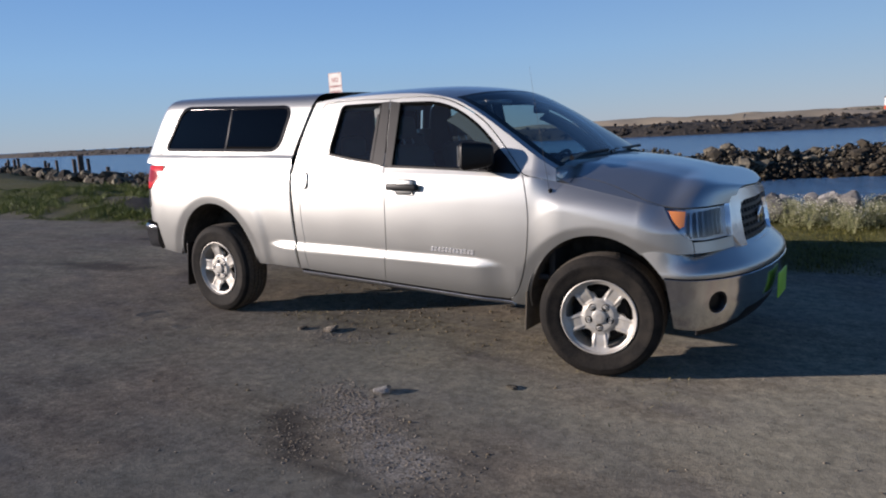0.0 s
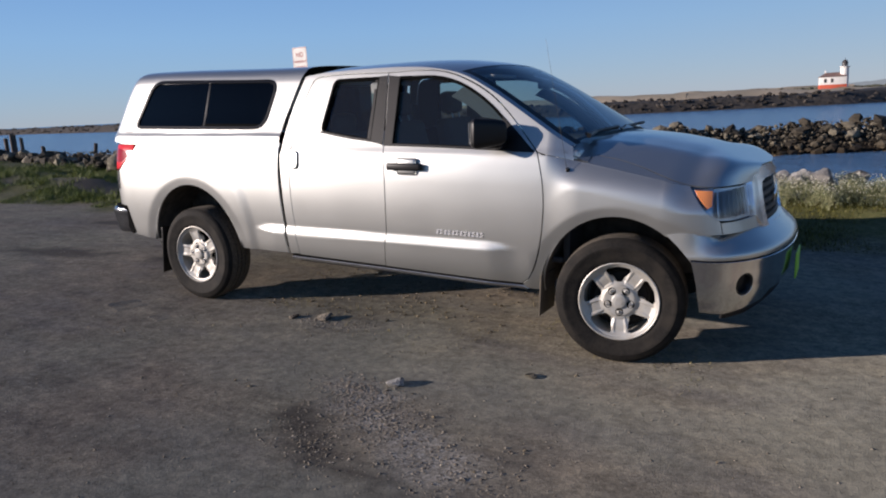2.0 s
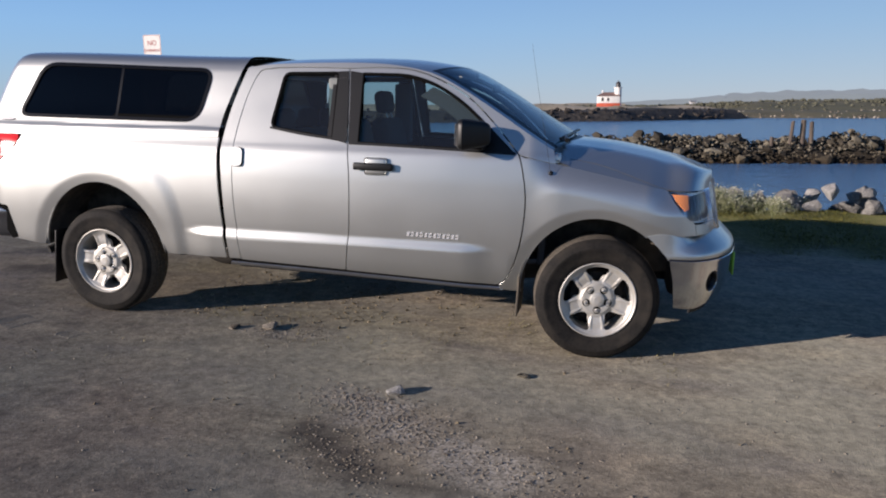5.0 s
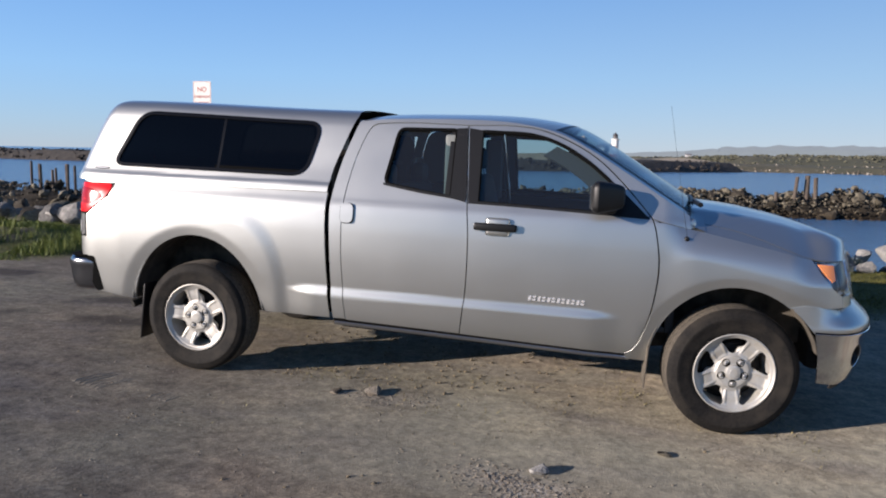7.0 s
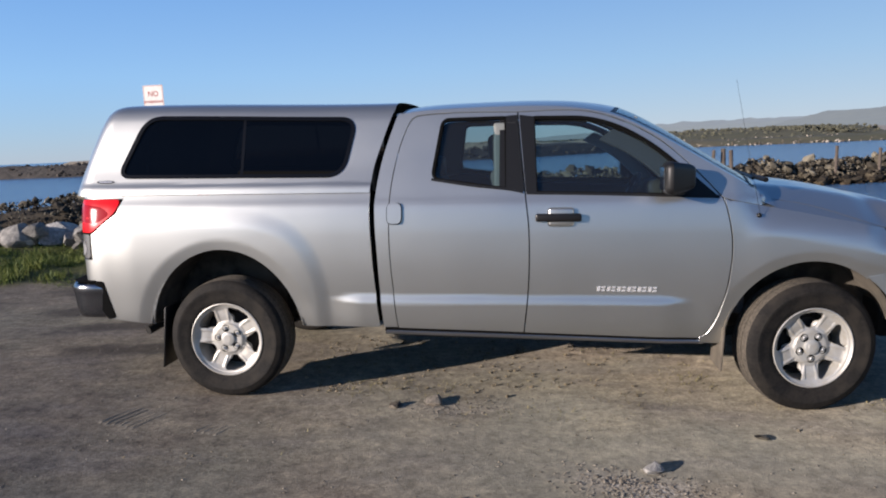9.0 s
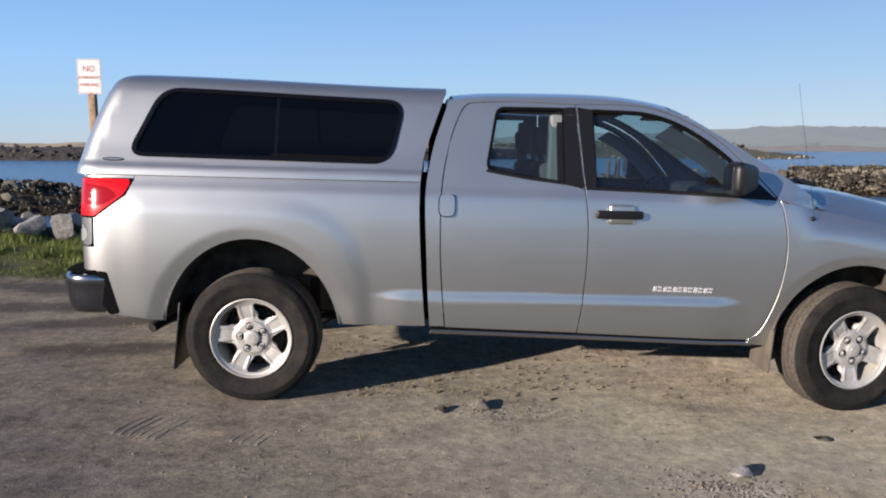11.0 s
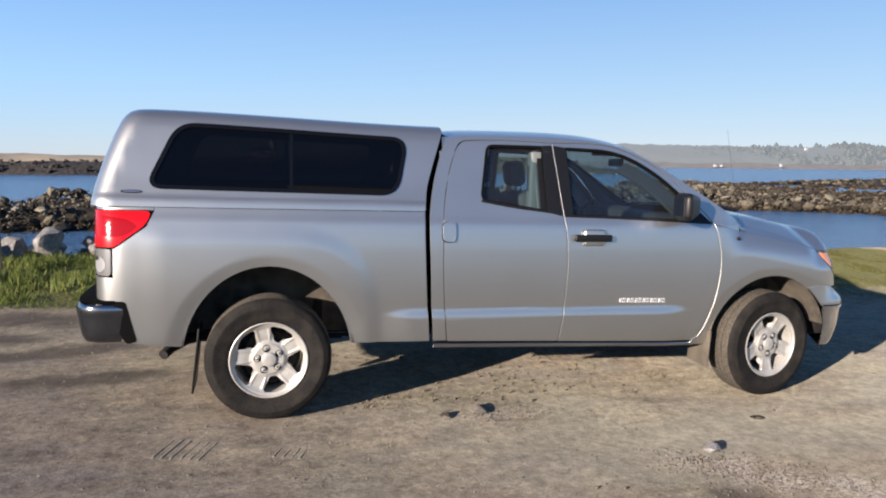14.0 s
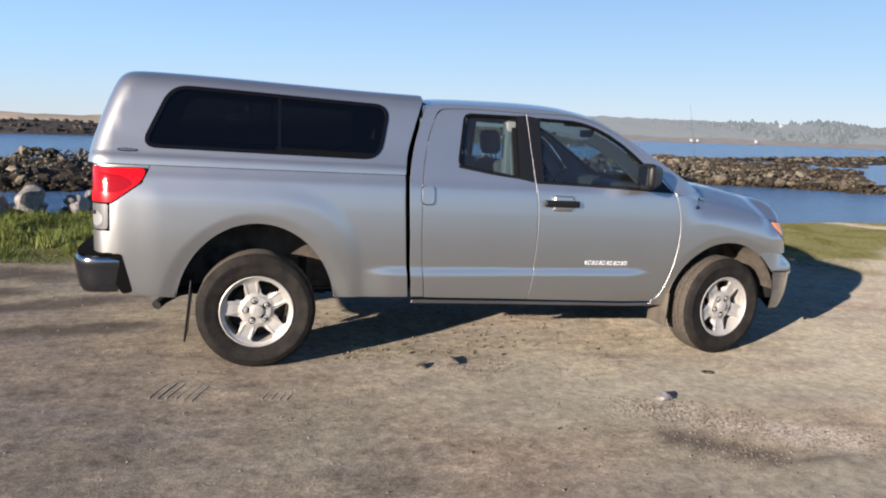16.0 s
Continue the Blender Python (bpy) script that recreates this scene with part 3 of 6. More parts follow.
# six pairs of chrome strokes where the model name stands
for k in range(6):
    x0, z0 = 0.580 + k * 0.062, 0.752 - 0.004 * k / 5
    skin("badge_bar", [(x0, z0), (x0 + 0.018, z0), (x0 + 0.024, z0 + 0.030), (x0 + 0.006, z0 + 0.030)], body, BADGE, front_doors, lift=0.006, thick=0.005, mirror=True)
    skin("badge_bar", [(x0 + 0.026, z0), (x0 + 0.050, z0), (x0 + 0.052, z0 + 0.010), (x0 + 0.028, z0 + 0.010)], body, BADGE, front_doors, lift=0.006, thick=0.005, mirror=True)
    skin("badge_bar", [(x0 + 0.030, z0 + 0.020), (x0 + 0.052, z0 + 0.020), (x0 + 0.054, z0 + 0.030), (x0 + 0.032, z0 + 0.030)], body, BADGE, front_doors, lift=0.006, thick=0.005, mirror=True)

# roof, windscreen, rear cab wall
def y_edge(x):
    return half_width(x, z_top(x))


ROOF_FRONT = 0.66


def roof_at(u, v):
    w = 2 * v - 1
    x1 = ROOF_FRONT + 0.11 * (1 - w * w)
    x = -0.66 + (x1 + 0.66) * u
    xe = -0.66 + (ROOF_FRONT + 0.66) * u
    ze = z_top(xe)
    crown = 0.062 * (1 - abs(w) ** 2.6)
    return x, w * y_edge(xe), ze + crown


sheet("roof", 40, 36, roof_at, PAINT, truck)


def shield_at(u, v, inset=0.0):
    w = 2 * v - 1
    xe = ROOF_FRONT + (1.53 - ROOF_FRONT) * u
    ye = y_edge(xe) - inset
    bow = 0.11
    return xe + bow * (1 - w * w), w * ye, z_top(xe) + (0.062 - 0.03 * u + 0.022 * u ** 3) * (1 - abs(w) ** 2.6)


screen = sheet("windshield", 24, 30, lambda u, v: shield_at(0.03 + 0.95 * u, 0.055 + 0.89 * v), SHIELD, truck, "curved tinted windshield")
for v0, v1 in ((0.0, 0.028), (0.972, 1.0)):
    sheet("a_pillar", 20, 4, lambda u, v, v0=v0, v1=v1: shield_at(u, v0 + (v1 - v0) * v), PAINT, truck, thick=0.012)
for v0, v1 in ((0.028, 0.062), (0.938, 0.972)):
    sheet("screen_border", 20, 3, lambda u, v, v0=v0, v1=v1: shield_at(u, v0 + (v1 - v0) * v), BLACK_PLASTIC, screen, thick=0.004)
sheet("header_rail", 3, 24, lambda u, v: shield_at(0.032 * u, 0.05 + 0.9 * v), BLACK_PLASTIC, screen)
part("rear_cab_wall", boxed((-0.70, -0.86, 0.55), (-0.66, 0.86, 1.40), 0.02), PAINT, truck)
wall_t = bmesh.new()
for y0, y1 in ((-0.86, -0.60), (0.60, 0.86)):
    box(wall_t, (-0.70, y0, 1.40), (-0.66, y1, 1.62), 0.01)
box(wall_t, (-0.70, -0.74, 1.80), (-0.65, 0.74, 1.88), 0.01)
part("rear_window_frame", wall_t, PAINT, truck)
part("rear_window", boxed((-0.69, -0.62, 1.40), (-0.684, 0.62, 1.80)), PRIVACY, truck, "dark rear cab window")

# front wings, hood, nose
fender_top = [(x, z_shoulder(x)) for x in [2.268 - 0.04 * k for k in range(23)]]
wing_line = ([(1.212, 0.448)] + [(x + 0.009, z) for x, z in fdoor_front[::-1]][1:] + [(1.362, 1.302)] + fender_top[::-1] + curve([(2.268, 1.126), (2.322, 1.045), (2.385, 0.970), (2.445, 0.930)], 4)
             + [(2.447, 0.926), (2.447, 0.856), (2.20, 0.849)] + arch(AXLE_F, 0.495, 0.535, 0.42, 0.835)[::-1] + [(1.36, 0.405), (1.22, 0.415)])
wings = skin("front_fender", wing_line, body, PAINT, truck, mirror=True, step=0.022, vstep=0.02)
light_line = curve([(2.275, 1.122), (2.329, 1.045), (2.392, 0.972), (2.452, 0.935)], 4) + [(2.56, 0.928), (LAMP_S, 0.926), (LAMP_S, 1.108), (2.5, 1.116)]
lights = skin("headlight", light_line, body, REFLECTOR, truck, lift=-0.035, thick=0.0, mirror=True, label="headlight with clear lens and amber corner")
skin("lamp_lens", light_line, body, LENS_CLEAR, lights, lift=0.001, thick=0.03, mirror=True)
skin("amber_lamp", curve([(2.300, 1.104), (2.338, 1.052), (2.380, 1.008)], 4) + [(2.405, 1.018), (2.412, 1.100)], body, LENS_AMBER, lights, lift=0.003, thick=0.006, mirror=True)
for k in range(7):
    s0 = 2.445 + k * 0.052
    skin("lamp_facet", [(s0, 0.945 if k else 0.965), (s0 + 0.030, 0.943), (s0 + 0.036, 1.100), (s0 + 0.004, 1.102)], body, BOWL if k % 2 else REFLECTOR, lights, lift=-0.022, thick=0.0, mirror=True,
         bulge=lambda s, v, s0=s0: -0.012 * ((s - s0 - 0.017) / 0.017))
skin("under_light_panel", [(2.454, 0.921), (2.56, 0.919), (LAMP_S, 0.917), (LAMP_S, 0.852), (2.454, 0.856)], body, PAINT, tuple(wings), mirror=True)

NOSE_AT = [(lambda p: (p[0], -p[1]))(body(s, z_shoulder(body(s, 1.118)[0]))) for s in [2.10 + (NOSE_END - 2.10) * k / 60 for k in range(61)]]


def hood_edge(x):
    if x <= NOSE_AT[0][0]:
        return half_width(x, z_shoulder(x))
    for a, b in zip(NOSE_AT, NOSE_AT[1:]):
        if a[0] <= x <= b[0]:
            return a[1] + (b[1] - a[1]) * (x - a[0]) / (b[0] - a[0] + 1e-9)
    return 0.0


def hood_z(x, y):
    zc = interp(x, (1.36, 1.50, 1.70, 1.94, 2.10, 2.21, 2.35, 2.50, 2.66), (1.412, 1.412, 1.402, 1.378, 1.350, 1.327, 1.288, 1.237, 1.182))
    zs = z_shoulder(x)
    r = min(1.0, abs(y) / max(0.02, hood_edge(x)))
    ridge = 0.012 * math.exp(-((abs(y) - 0.62) / 0.10) ** 2) * smooth(2.5, 2.2, x) if x < 2.5 else 0.0
    return zs + (zc - zs) * (1 - r ** (3.0 + 9.0 * smooth(2.25, 2.58, x))) + ridge


def hood_at(u, v, w0, w1):
    """w0 and w1 of 1 stand for the seam; past it, up to 2, lies the top of the fender."""
    w = w0 + (w1 - w0) * v
    x0 = 1.46 + 0.12 * (1 - min(1.0, abs(w)) ** 2)
    x = x0 + (2.560 + 0.040 * (1 - min(1.0, abs(w)) ** 2) - x0) * (1 - (1 - u) ** 1.35)
    seam_at = 0.885 + 0.111 * smooth(1.75, 2.32, x)
    w = w * seam_at if abs(w) <= 1 else math.copysign(seam_at + 0.006 + (0.994 - seam_at) * (abs(w) - 1), w)
    y = w * hood_edge(x)
    return x, y, hood_z(x, y)


hood = sheet("hood", 46, 44, lambda u, v: hood_at(u, v, -1.0, 1.0), PAINT, truck, thick=0.012)
for k, (w0, w1) in enumerate(((-2.0, -1.0001), (1.0001, 2.0))):
    sheet("fender_top", 46, 6, lambda u, v, w0=w0, w1=w1: hood_at(u, v, w0, w1), PAINT, wings[k])
for k, sg in enumerate((-1, 1)):
    def cowl_at(u, v, sg=sg):
        x = 1.50 + 0.14 * u
        y = sg * (hood_edge(x) * 0.99 - 0.20 * v)
        return x, y, hood_z(x, y) + 0.004 + 0.034 * (1 - u) ** 1.4 * (1 - 0.3 * v)
    sheet("cowl_side", 10, 8, cowl_at, PAINT, wings[k])
    y0, y1 = sorted((sg * 0.78, sg * 0.918))
    part("pillar_foot", boxed((1.38, y0, 1.20), (1.585, y1, 1.338), 0.03, 3), PAINT, wings[k])
sheet("cowl_panel", 4, 24, lambda u, v: (1.46 + 0.13 * (1 - (2 * v - 1) ** 2) + 0.12 * (u - 0.4), (2 * v - 1) * 0.86, hood_z(1.55 + 0.2 * u, (2 * v - 1) * 0.86) + 0.008), BLACK_PLASTIC, truck)
for y0 in (-0.55, 0.15):
    wb = bmesh.new()
    tube(wb, [(1.56, y0 - 0.16, 1.420), (1.585, y0 + 0.1, 1.434), (1.60, y0 + 0.42, 1.440)], 0.011, 8)
    tube(wb, [(1.61, y0 - 0.26, 1.415), (1.585, y0 - 0.05, 1.430)], 0.016, 8)
    part("wiper", wb, BLACK_PLASTIC, truck)

def half_panel(points):
    return [(min(s, NOSE_END - 0.001), z) for s, z in points]


G = GRILLE_S
grilles = skin("grille", half_panel([(G + 0.02, 0.80), (3.6, 0.80), (3.6, 1.17), (G + 0.02, 1.17)]), body, RUBBER_SEAL, truck, lift=-0.05, thick=0.0, mirror=True, label="black mesh grille with a broad chrome surround")
skin("chrome_surround", half_panel([(G + 0.085, 0.800), (G + 0.150, 0.806), (G + 0.118, 0.90), (G + 0.112, 1.06), (G + 0.135, 1.105), (G + 0.20, 1.120), (3.6, 1.124), (3.6, 1.196), (G + 0.06, 1.190), (G + 0.018, 1.176), (G, 1.14), (G, 0.92), (G + 0.035, 0.86)]),
     body, SURROUND, grilles, lift=0.014, thick=0.075, mirror=True, step=0.03, vstep=0.02, bulge=lambda s, v: -0.030 * smooth(1.130, 1.196, v) - 0.016 * (1 - smooth(G, G + 0.05, s)))
skin("lower_grille_bar", half_panel([(G + 0.13, 0.806), (3.6, 0.806), (3.6, 0.846), (G + 0.125, 0.846)]), body, SURROUND, grilles, lift=0.004, thick=0.04, mirror=True)
for k in range(5):
    z0 = 0.872 + k * 0.048
    skin("grille_slat", half_panel([(G + 0.10, z0), (3.6, z0), (3.6, z0 + 0.020), (G + 0.10, z0 + 0.020)]), body, BLACK_PLASTIC, grilles, lift=-0.012, thick=0.03, mirror=True)
for k in range(6):
    s0 = G + 0.16 + k * 0.075
    skin("grille_slat", half_panel([(s0, 0.84), (s0 + 0.012, 0.84), (s0 + 0.012, 1.13), (s0, 1.13)]), body, BLACK_PLASTIC, grilles, lift=-0.018, thick=0.03, mirror=True)
em = lathe(bmesh.new(), [(0.0, 0.012), (0.05, 0.012), (0.06, 0.006), (0.062, 0.0)], 28, pose(2.632, 0, 0.985, 90, 0, 90))
part("emblem", em, CHROME, grilles[0])

# front bumper
FB = curve([(2.12, 1.0), (2.235, 1.004), (2.34, 1.004), (2.42, 0.994), (2.482, 0.962), (2.545, 0.900), (2.615, 0.800), (2.685, 0.64), (2.735, 0.43), (2.762, 0.2), (2.768, 0.0)], 8)
FOG_S = length_to(FB, 0.855)
FB_LEN = arclen(FB)


def front_bar(s, z):
    x, y, n = along(FB, min(max(s, 0.0), FB_LEN - 1e-4))
    b = interp(z, (0.34, 0.40, 0.52, 0.66, 0.695, 0.735, 0.760, 0.80, 0.845, 0.86), (-0.085, -0.045, -0.012, 0.0, 0.004, 0.006, -0.008, -0.050, -0.10, -0.125))
    if z > 0.735:
        b = 0.006 + (b - 0.006) * smooth(0.14, 0.40, s)      # flush with the wing at its end, a shelf further round
    return x - n.x * b, -(y - n.y * b), z


bumper_f = skin("front_bumper", [(0.168, 0.702), (FB_LEN, 0.702), (FB_LEN, 0.86), (0.10, 0.86), (0.03, 0.845), (0.09, 0.79), (0.14, 0.735)], front_bar, PAINT, truck, mirror=True, vstep=0.015, label="front bumper, silver above and chrome below")
fog = [(FOG_S + 0.070 * math.cos(a * math.pi / 12), 0.555 + 0.070 * math.sin(a * math.pi / 12)) for a in range(24)]
skin("chrome_cover", [(0.225, 0.385), (0.415, 0.375), (0.735, 0.42), (0.815, 0.47), (FB_LEN, 0.50), (FB_LEN, 0.685), (0.178, 0.685), (0.205, 0.56)], front_bar, CHROME, bumper_f, holes=[fog], mirror=True)
skin("chrome_strip", [(0.178, 0.686), (FB_LEN, 0.686), (FB_LEN, 0.702), (0.174, 0.702)], front_bar, CHROME, bumper_f, lift=0.008, thick=0.02, vstep=0.006, mirror=True)
skin("bumper_gap", [(0.176, 0.700), (FB_LEN, 0.700), (FB_LEN, 0.711), (0.171, 0.711)], front_bar, RUBBER_SEAL, bumper_f, lift=0.0025, thick=0.004, vstep=0.006, mirror=True)
skin("fog_lamp_recess", grown(fog, 0.004), front_bar, BLACK_PLASTIC, bumper_f, lift=-0.035, thick=0.0, mirror=True)
skin("fog_lamp_collar", fog, front_bar, BLACK_PLASTIC, bumper_f, holes=[grown(fog, -0.012)], lift=-0.002, thick=0.04, mirror=True)
skin("lower_valance", [(0.435, 0.33), (FB_LEN, 0.36), (FB_LEN, 0.50), (0.835, 0.47), (0.735, 0.42), (0.435, 0.378)], front_bar, BLACK_PLASTIC, bumper_f, lift=-0.02, mirror=True)
part("front_plate", boxed((2.79, -0.16, 0.45), (2.80, 0.14, 0.62), 0.004, m=None), LIME, bumper_f[0], "lime green plate hung on the front bumper")
part("bumper_core", boxed((2.30, -0.80, 0.42), (2.60, 0.80, 0.80), 0.05), DARK, truck)

# antenna and its base on the wing
part("antenna_base", lathe(bmesh.new(), [(0.0, 0.02), (0.006, 0.02), (0.010, 0.014), (0.016, 0.0)], 14, pose(1.530, -0.975, 1.213, 75, 0, 0)), BLACK_PLASTIC, wings[0])
mast = tube(bmesh.new(), [(1.530, -0.992, 1.215), (1.52, -0.990, 1.27), (1.475, -0.978, 1.50), (1.426, -0.966, 1.75), (1.378, -0.955, 2.01)], 0.0015, 6, 0.5)
part("antenna", mast, BLACK_PLASTIC, wings[0], "thin black whip antenna")

# door mirrors
def mirror_shell(side):
    bm = boxed((0.945, 1.00, 1.350), (1.145, 1.195, 1.545), 0.045, 4)
    for v in bm.verts:
        k = smooth(1.02, 1.125, v.co.x)
        v.co.z = 1.455 + (v.co.z - 1.455) * (1 - 0.22 * k)
        v.co.y -= 0.12 * k * smooth(1.02, 1.178, v.co.y)
    if side > 0:
        bmesh.ops.scale(bm, vec=(1, -1, 1), verts=bm.verts[:])
        bmesh.ops.reverse_faces(bm, faces=bm.faces[:])
    return bm


for d, side in zip(front_doors, (1, -1)):
    shell = part("side_mirror", mirror_shell(side), BLACK_PLASTIC, d, "black door mirror")
    bm = boxed((1.00, -1.03, 1.345), (1.10, -0.93, 1.40), 0.02, 3)
    if side < 0:
        bmesh.ops.scale(bm, vec=(1, -1, 1), verts=bm.verts[:])
        bmesh.ops.reverse_faces(bm, faces=bm.faces[:])
    part("mirror_arm", bm, BLACK_PLASTIC, d)
    g = boxed((0.939, 1.035, 1.38), (0.9445, 1.165, 1.515), 0.0)
    if side > 0:
        bmesh.ops.scale(g, vec=(1, -1, 1), verts=g.verts[:])
        bmesh.ops.reverse_faces(g, faces=g.faces[:])
    part("mirror_glass", g, CHROME, d)

# ---- canopy on the bed ----
PROFILE = [(0.952, 1.376), (0.946, 1.408), (0.934, 1.436), (0.888, 1.55), (0.836, 1.70), (0.801, 1.80), (0.778, 1.856), (0.745, 1.905), (0.695, 1.935), (0.60, 1.951), (0.35, 1.963), (0.0, 1.968)]
PROF_T = [0.0]
for a, b in zip(PROFILE, PROFILE[1:]):
    PROF_T.append(PROF_T[-1] + math.dist(a, b))
PROF_T = [1.376 + t for t in PROF_T]
V_TOP = PROF_T[-1]


def canopy(s, v):
    """s runs along the side and round the rear corner; v up the side and over to the middle of the roof."""
    y, z = interp(v, PROF_T, [p[0] for p in PROFILE]), interp(v, PROF_T, [p[1] for p in PROFILE])
    y += 0.005 * (1 - smooth(1.425, 1.450, v))
    back = interp(z, (1.376, 1.45, 1.572, 1.721, 1.84, 1.91, 1.945, 1.968), (-2.915, -2.905, -2.878, -2.825, -2.775, -2.735, -2.69, -2.61))
    r = 0.13
    d = back + r - s
    droop = (0.032 * smooth(-0.75, -2.5, s)) * smooth(1.5, 1.9, z)
    if d <= 0:
        return s, -y, z + droop
    a = d / r
    if a < math.pi / 2:
        return back + r - r * math.sin(a), -(y - r * (1 - math.cos(a))) if y > r else -y * math.cos(a), z + droop
    return back, -max(0.0, y - r - (d - r * math.pi / 2)), z + droop


cgap = curve([(-0.846, 1.376), (-0.838, 1.45), (-0.822, 1.56), (-0.772, 1.73), (-0.730, 1.86), (-0.700, 1.95)], 5)
cwin = rounded([(-2.405, 1.855), (-2.585, 1.495), (-1.030, 1.482), (-0.952, 1.846)], [0.11, 0.10, 0.115, 0.11], 8)
cwin = [(s, 1.376 + (v - 1.376) * 1.068) for s, v in cwin]
shells = skin("canopy", [(-2.90 - 0.95, 1.376)] + [(-2.0, 1.376)] + cgap + [(-0.70, V_TOP - 0.001), (-3.85, V_TOP - 0.001)], canopy, PAINT, truck, holes=[cwin], mirror=True, step=0.05, vstep=0.03, thick=0.0,
              label="silver fibreglass bed canopy with dark side windows")
skin("canopy_window", grown(cwin, 0.003), canopy, PRIVACY, shells, lift=-0.006, thick=0.0, mirror=True, label="dark tinted canopy window")
skin("window_frame", grown(cwin, 0.012), canopy, GLOSS_BLACK, shells, holes=[grown(cwin, -0.014)], lift=0.005, thick=0.012, mirror=True)
skin("window_divider", [(-1.725, 1.50), (-1.705, 1.50), (-1.705, 1.878), (-1.725, 1.878)], canopy, GLOSS_BLACK, shells, lift=-0.003, thick=0.006, mirror=True)
skin("window_track", [(-1.74, 1.515), (-1.05, 1.505), (-1.03, 1.525), (-1.74, 1.535)], canopy, RUBBER_SEAL, shells, lift=-0.003, thick=0.006, mirror=True)
skin("canopy_foot", [(-2.95, 1.366), (-0.846, 1.366), (-0.846, 1.378), (-2.95, 1.378)], canopy, RUBBER_SEAL, shells, lift=-0.004, thick=0.01, mirror=True)
oval = [(-2.665 + 0.062 * math.cos(a * math.pi / 12), 1.470 + 0.011 * math.sin(a * math.pi / 12)) for a in range(24)]
skin("maker_oval", oval, canopy, RUBBER_SEAL, shells, lift=0.004, thick=0.004, mirror=True, vstep=0.01)
skin("oval_inlay", [(-2.665 + (s + 2.665) * 0.86, 1.470 + (v - 1.470) * 0.6) for s, v in oval], canopy, BRUSHED, shells, lift=0.0055, thick=0.001, mirror=True, vstep=0.01)
part("canopy_front_wall", boxed((-0.86, -0.86, 1.38), (-0.835, 0.86, 1.60), 0.01), TRIM_DARK, shells[0])
# black blocks added in the gap behind the cab to stand for its shade
part("gap_shadow_lower", boxed((-0.845, -0.90, 0.52), (-0.765, 0.90, 1.37), 0.01), RUBBER_SEAL, truck)
part("gap_shadow_upper", boxed((-0.80, -0.70, 1.37), (-0.70, 0.70, 1.86), 0.02), RUBBER_SEAL, truck)
bedfloor = boxed((-2.84, -0.86, 1.05), (-0.86, 0.86, 1.08), 0.01)
for y0 in (-0.92, 0.89):
    box(bedfloor, (-2.80, y0, 1.06), (-0.88, y0 + 0.03, 1.36), 0.008)
part("bed_liner", bedfloor, TRIM_DARK, truck)

# ---- running gear ----
under = bmesh.new()
for y0 in (-0.55, 0.43):
    box(under, (-2.75, y0, 0.47), (2.35, y0 + 0.12, 0.62), 0.02)
box(under, (-0.70, -0.84, 0.50), (1.30, 0.84, 0.58), 0.02)
box(under, (-0.55, 0.2, 0.34), (0.2, 0.5, 0.5), 0.05)
box(under, (-1.3, -0.3, 0.42), (1.5, -0.15, 0.55), 0.04)
part("underbody", under, DARK, truck)
axle = tube(bmesh.new(), [(AXLE_R, -0.76, HUB), (AXLE_R, 0.76, HUB)], 0.055, 14)
bmesh.ops.create_uvsphere(axle, u_segments=16, v_segments=10, radius=0.16, matrix=pose(AXLE_R, 0.05, HUB))
part("rear_axle", axle, DARK, truck)
for y0 in (-0.62, 0.55):
    spring = bmesh.new()
    for k, l in enumerate((0.62, 0.50, 0.36)):
        box(spring, (AXLE_R - l, y0, 0.46 - 0.012 * k), (AXLE_R + l, y0 + 0.07, 0.47 - 0.012 * k))
    box(spring, (AXLE_R + 0.30, y0, 0.46), (AXLE_R + 0.36, y0 + 0.06, 0.72), 0.01)
    part("leaf_spring", spring, DARK, truck)


def liner(ax, a, b, z0, z1):
    bm = bmesh.new()
    pts = arch(ax, a + 0.012, b + 0.012, z0, z1, 24)
    rows = [[bm.verts.new((x, -y, z)) for x, z in pts] for y in (0.975, 0.80, 0.60)]
    for p, q in zip(rows, rows[1:]):
        for i in range(len(pts) - 1):
            bm.faces.new((p[i], q[i], q[i + 1], p[i + 1]))
    bm.faces.new([bm.verts.new((x, -0.60, z)) for x, z in pts])
    return bm


for ax, a, b, z0, z1 in ((AXLE_R, 0.53, 0.612, 0.50, 0.50), (AXLE_F, 0.495, 0.535, 0.42, 0.55)):
    for side in (1, -1):
        bm = liner(ax, a, b, z0, z1)
        if side < 0:
            bmesh.ops.scale(bm, vec=(1, -1, 1), verts=bm.verts[:])
        part("wheel_arch_liner", bm, LINER, truck, "dusty wheel arch liner")

for x0, side, lo in ((-2.325, 1, 0.20), (-2.325, -1, 0.20), (1.335, 1, 0.245), (1.335, -1, 0.245)):
    bm = boxed((x0, -0.985, lo), (x0 + 0.012, -0.72, 0.62 if x0 < 0 else 0.52), 0.004)
    for v in bm.verts:
        v.co.x += 0.045 * smooth(0.45, 0.65, v.co.z)
    if side < 0:
        bmesh.ops.scale(bm, vec=(1, -1, 1), verts=bm.verts[:])
        bmesh.ops.reverse_faces(bm, faces=bm.faces[:])
    part("mud_flap", bm, BLACK_PLASTIC if x0 < 0 else LINER, truck)


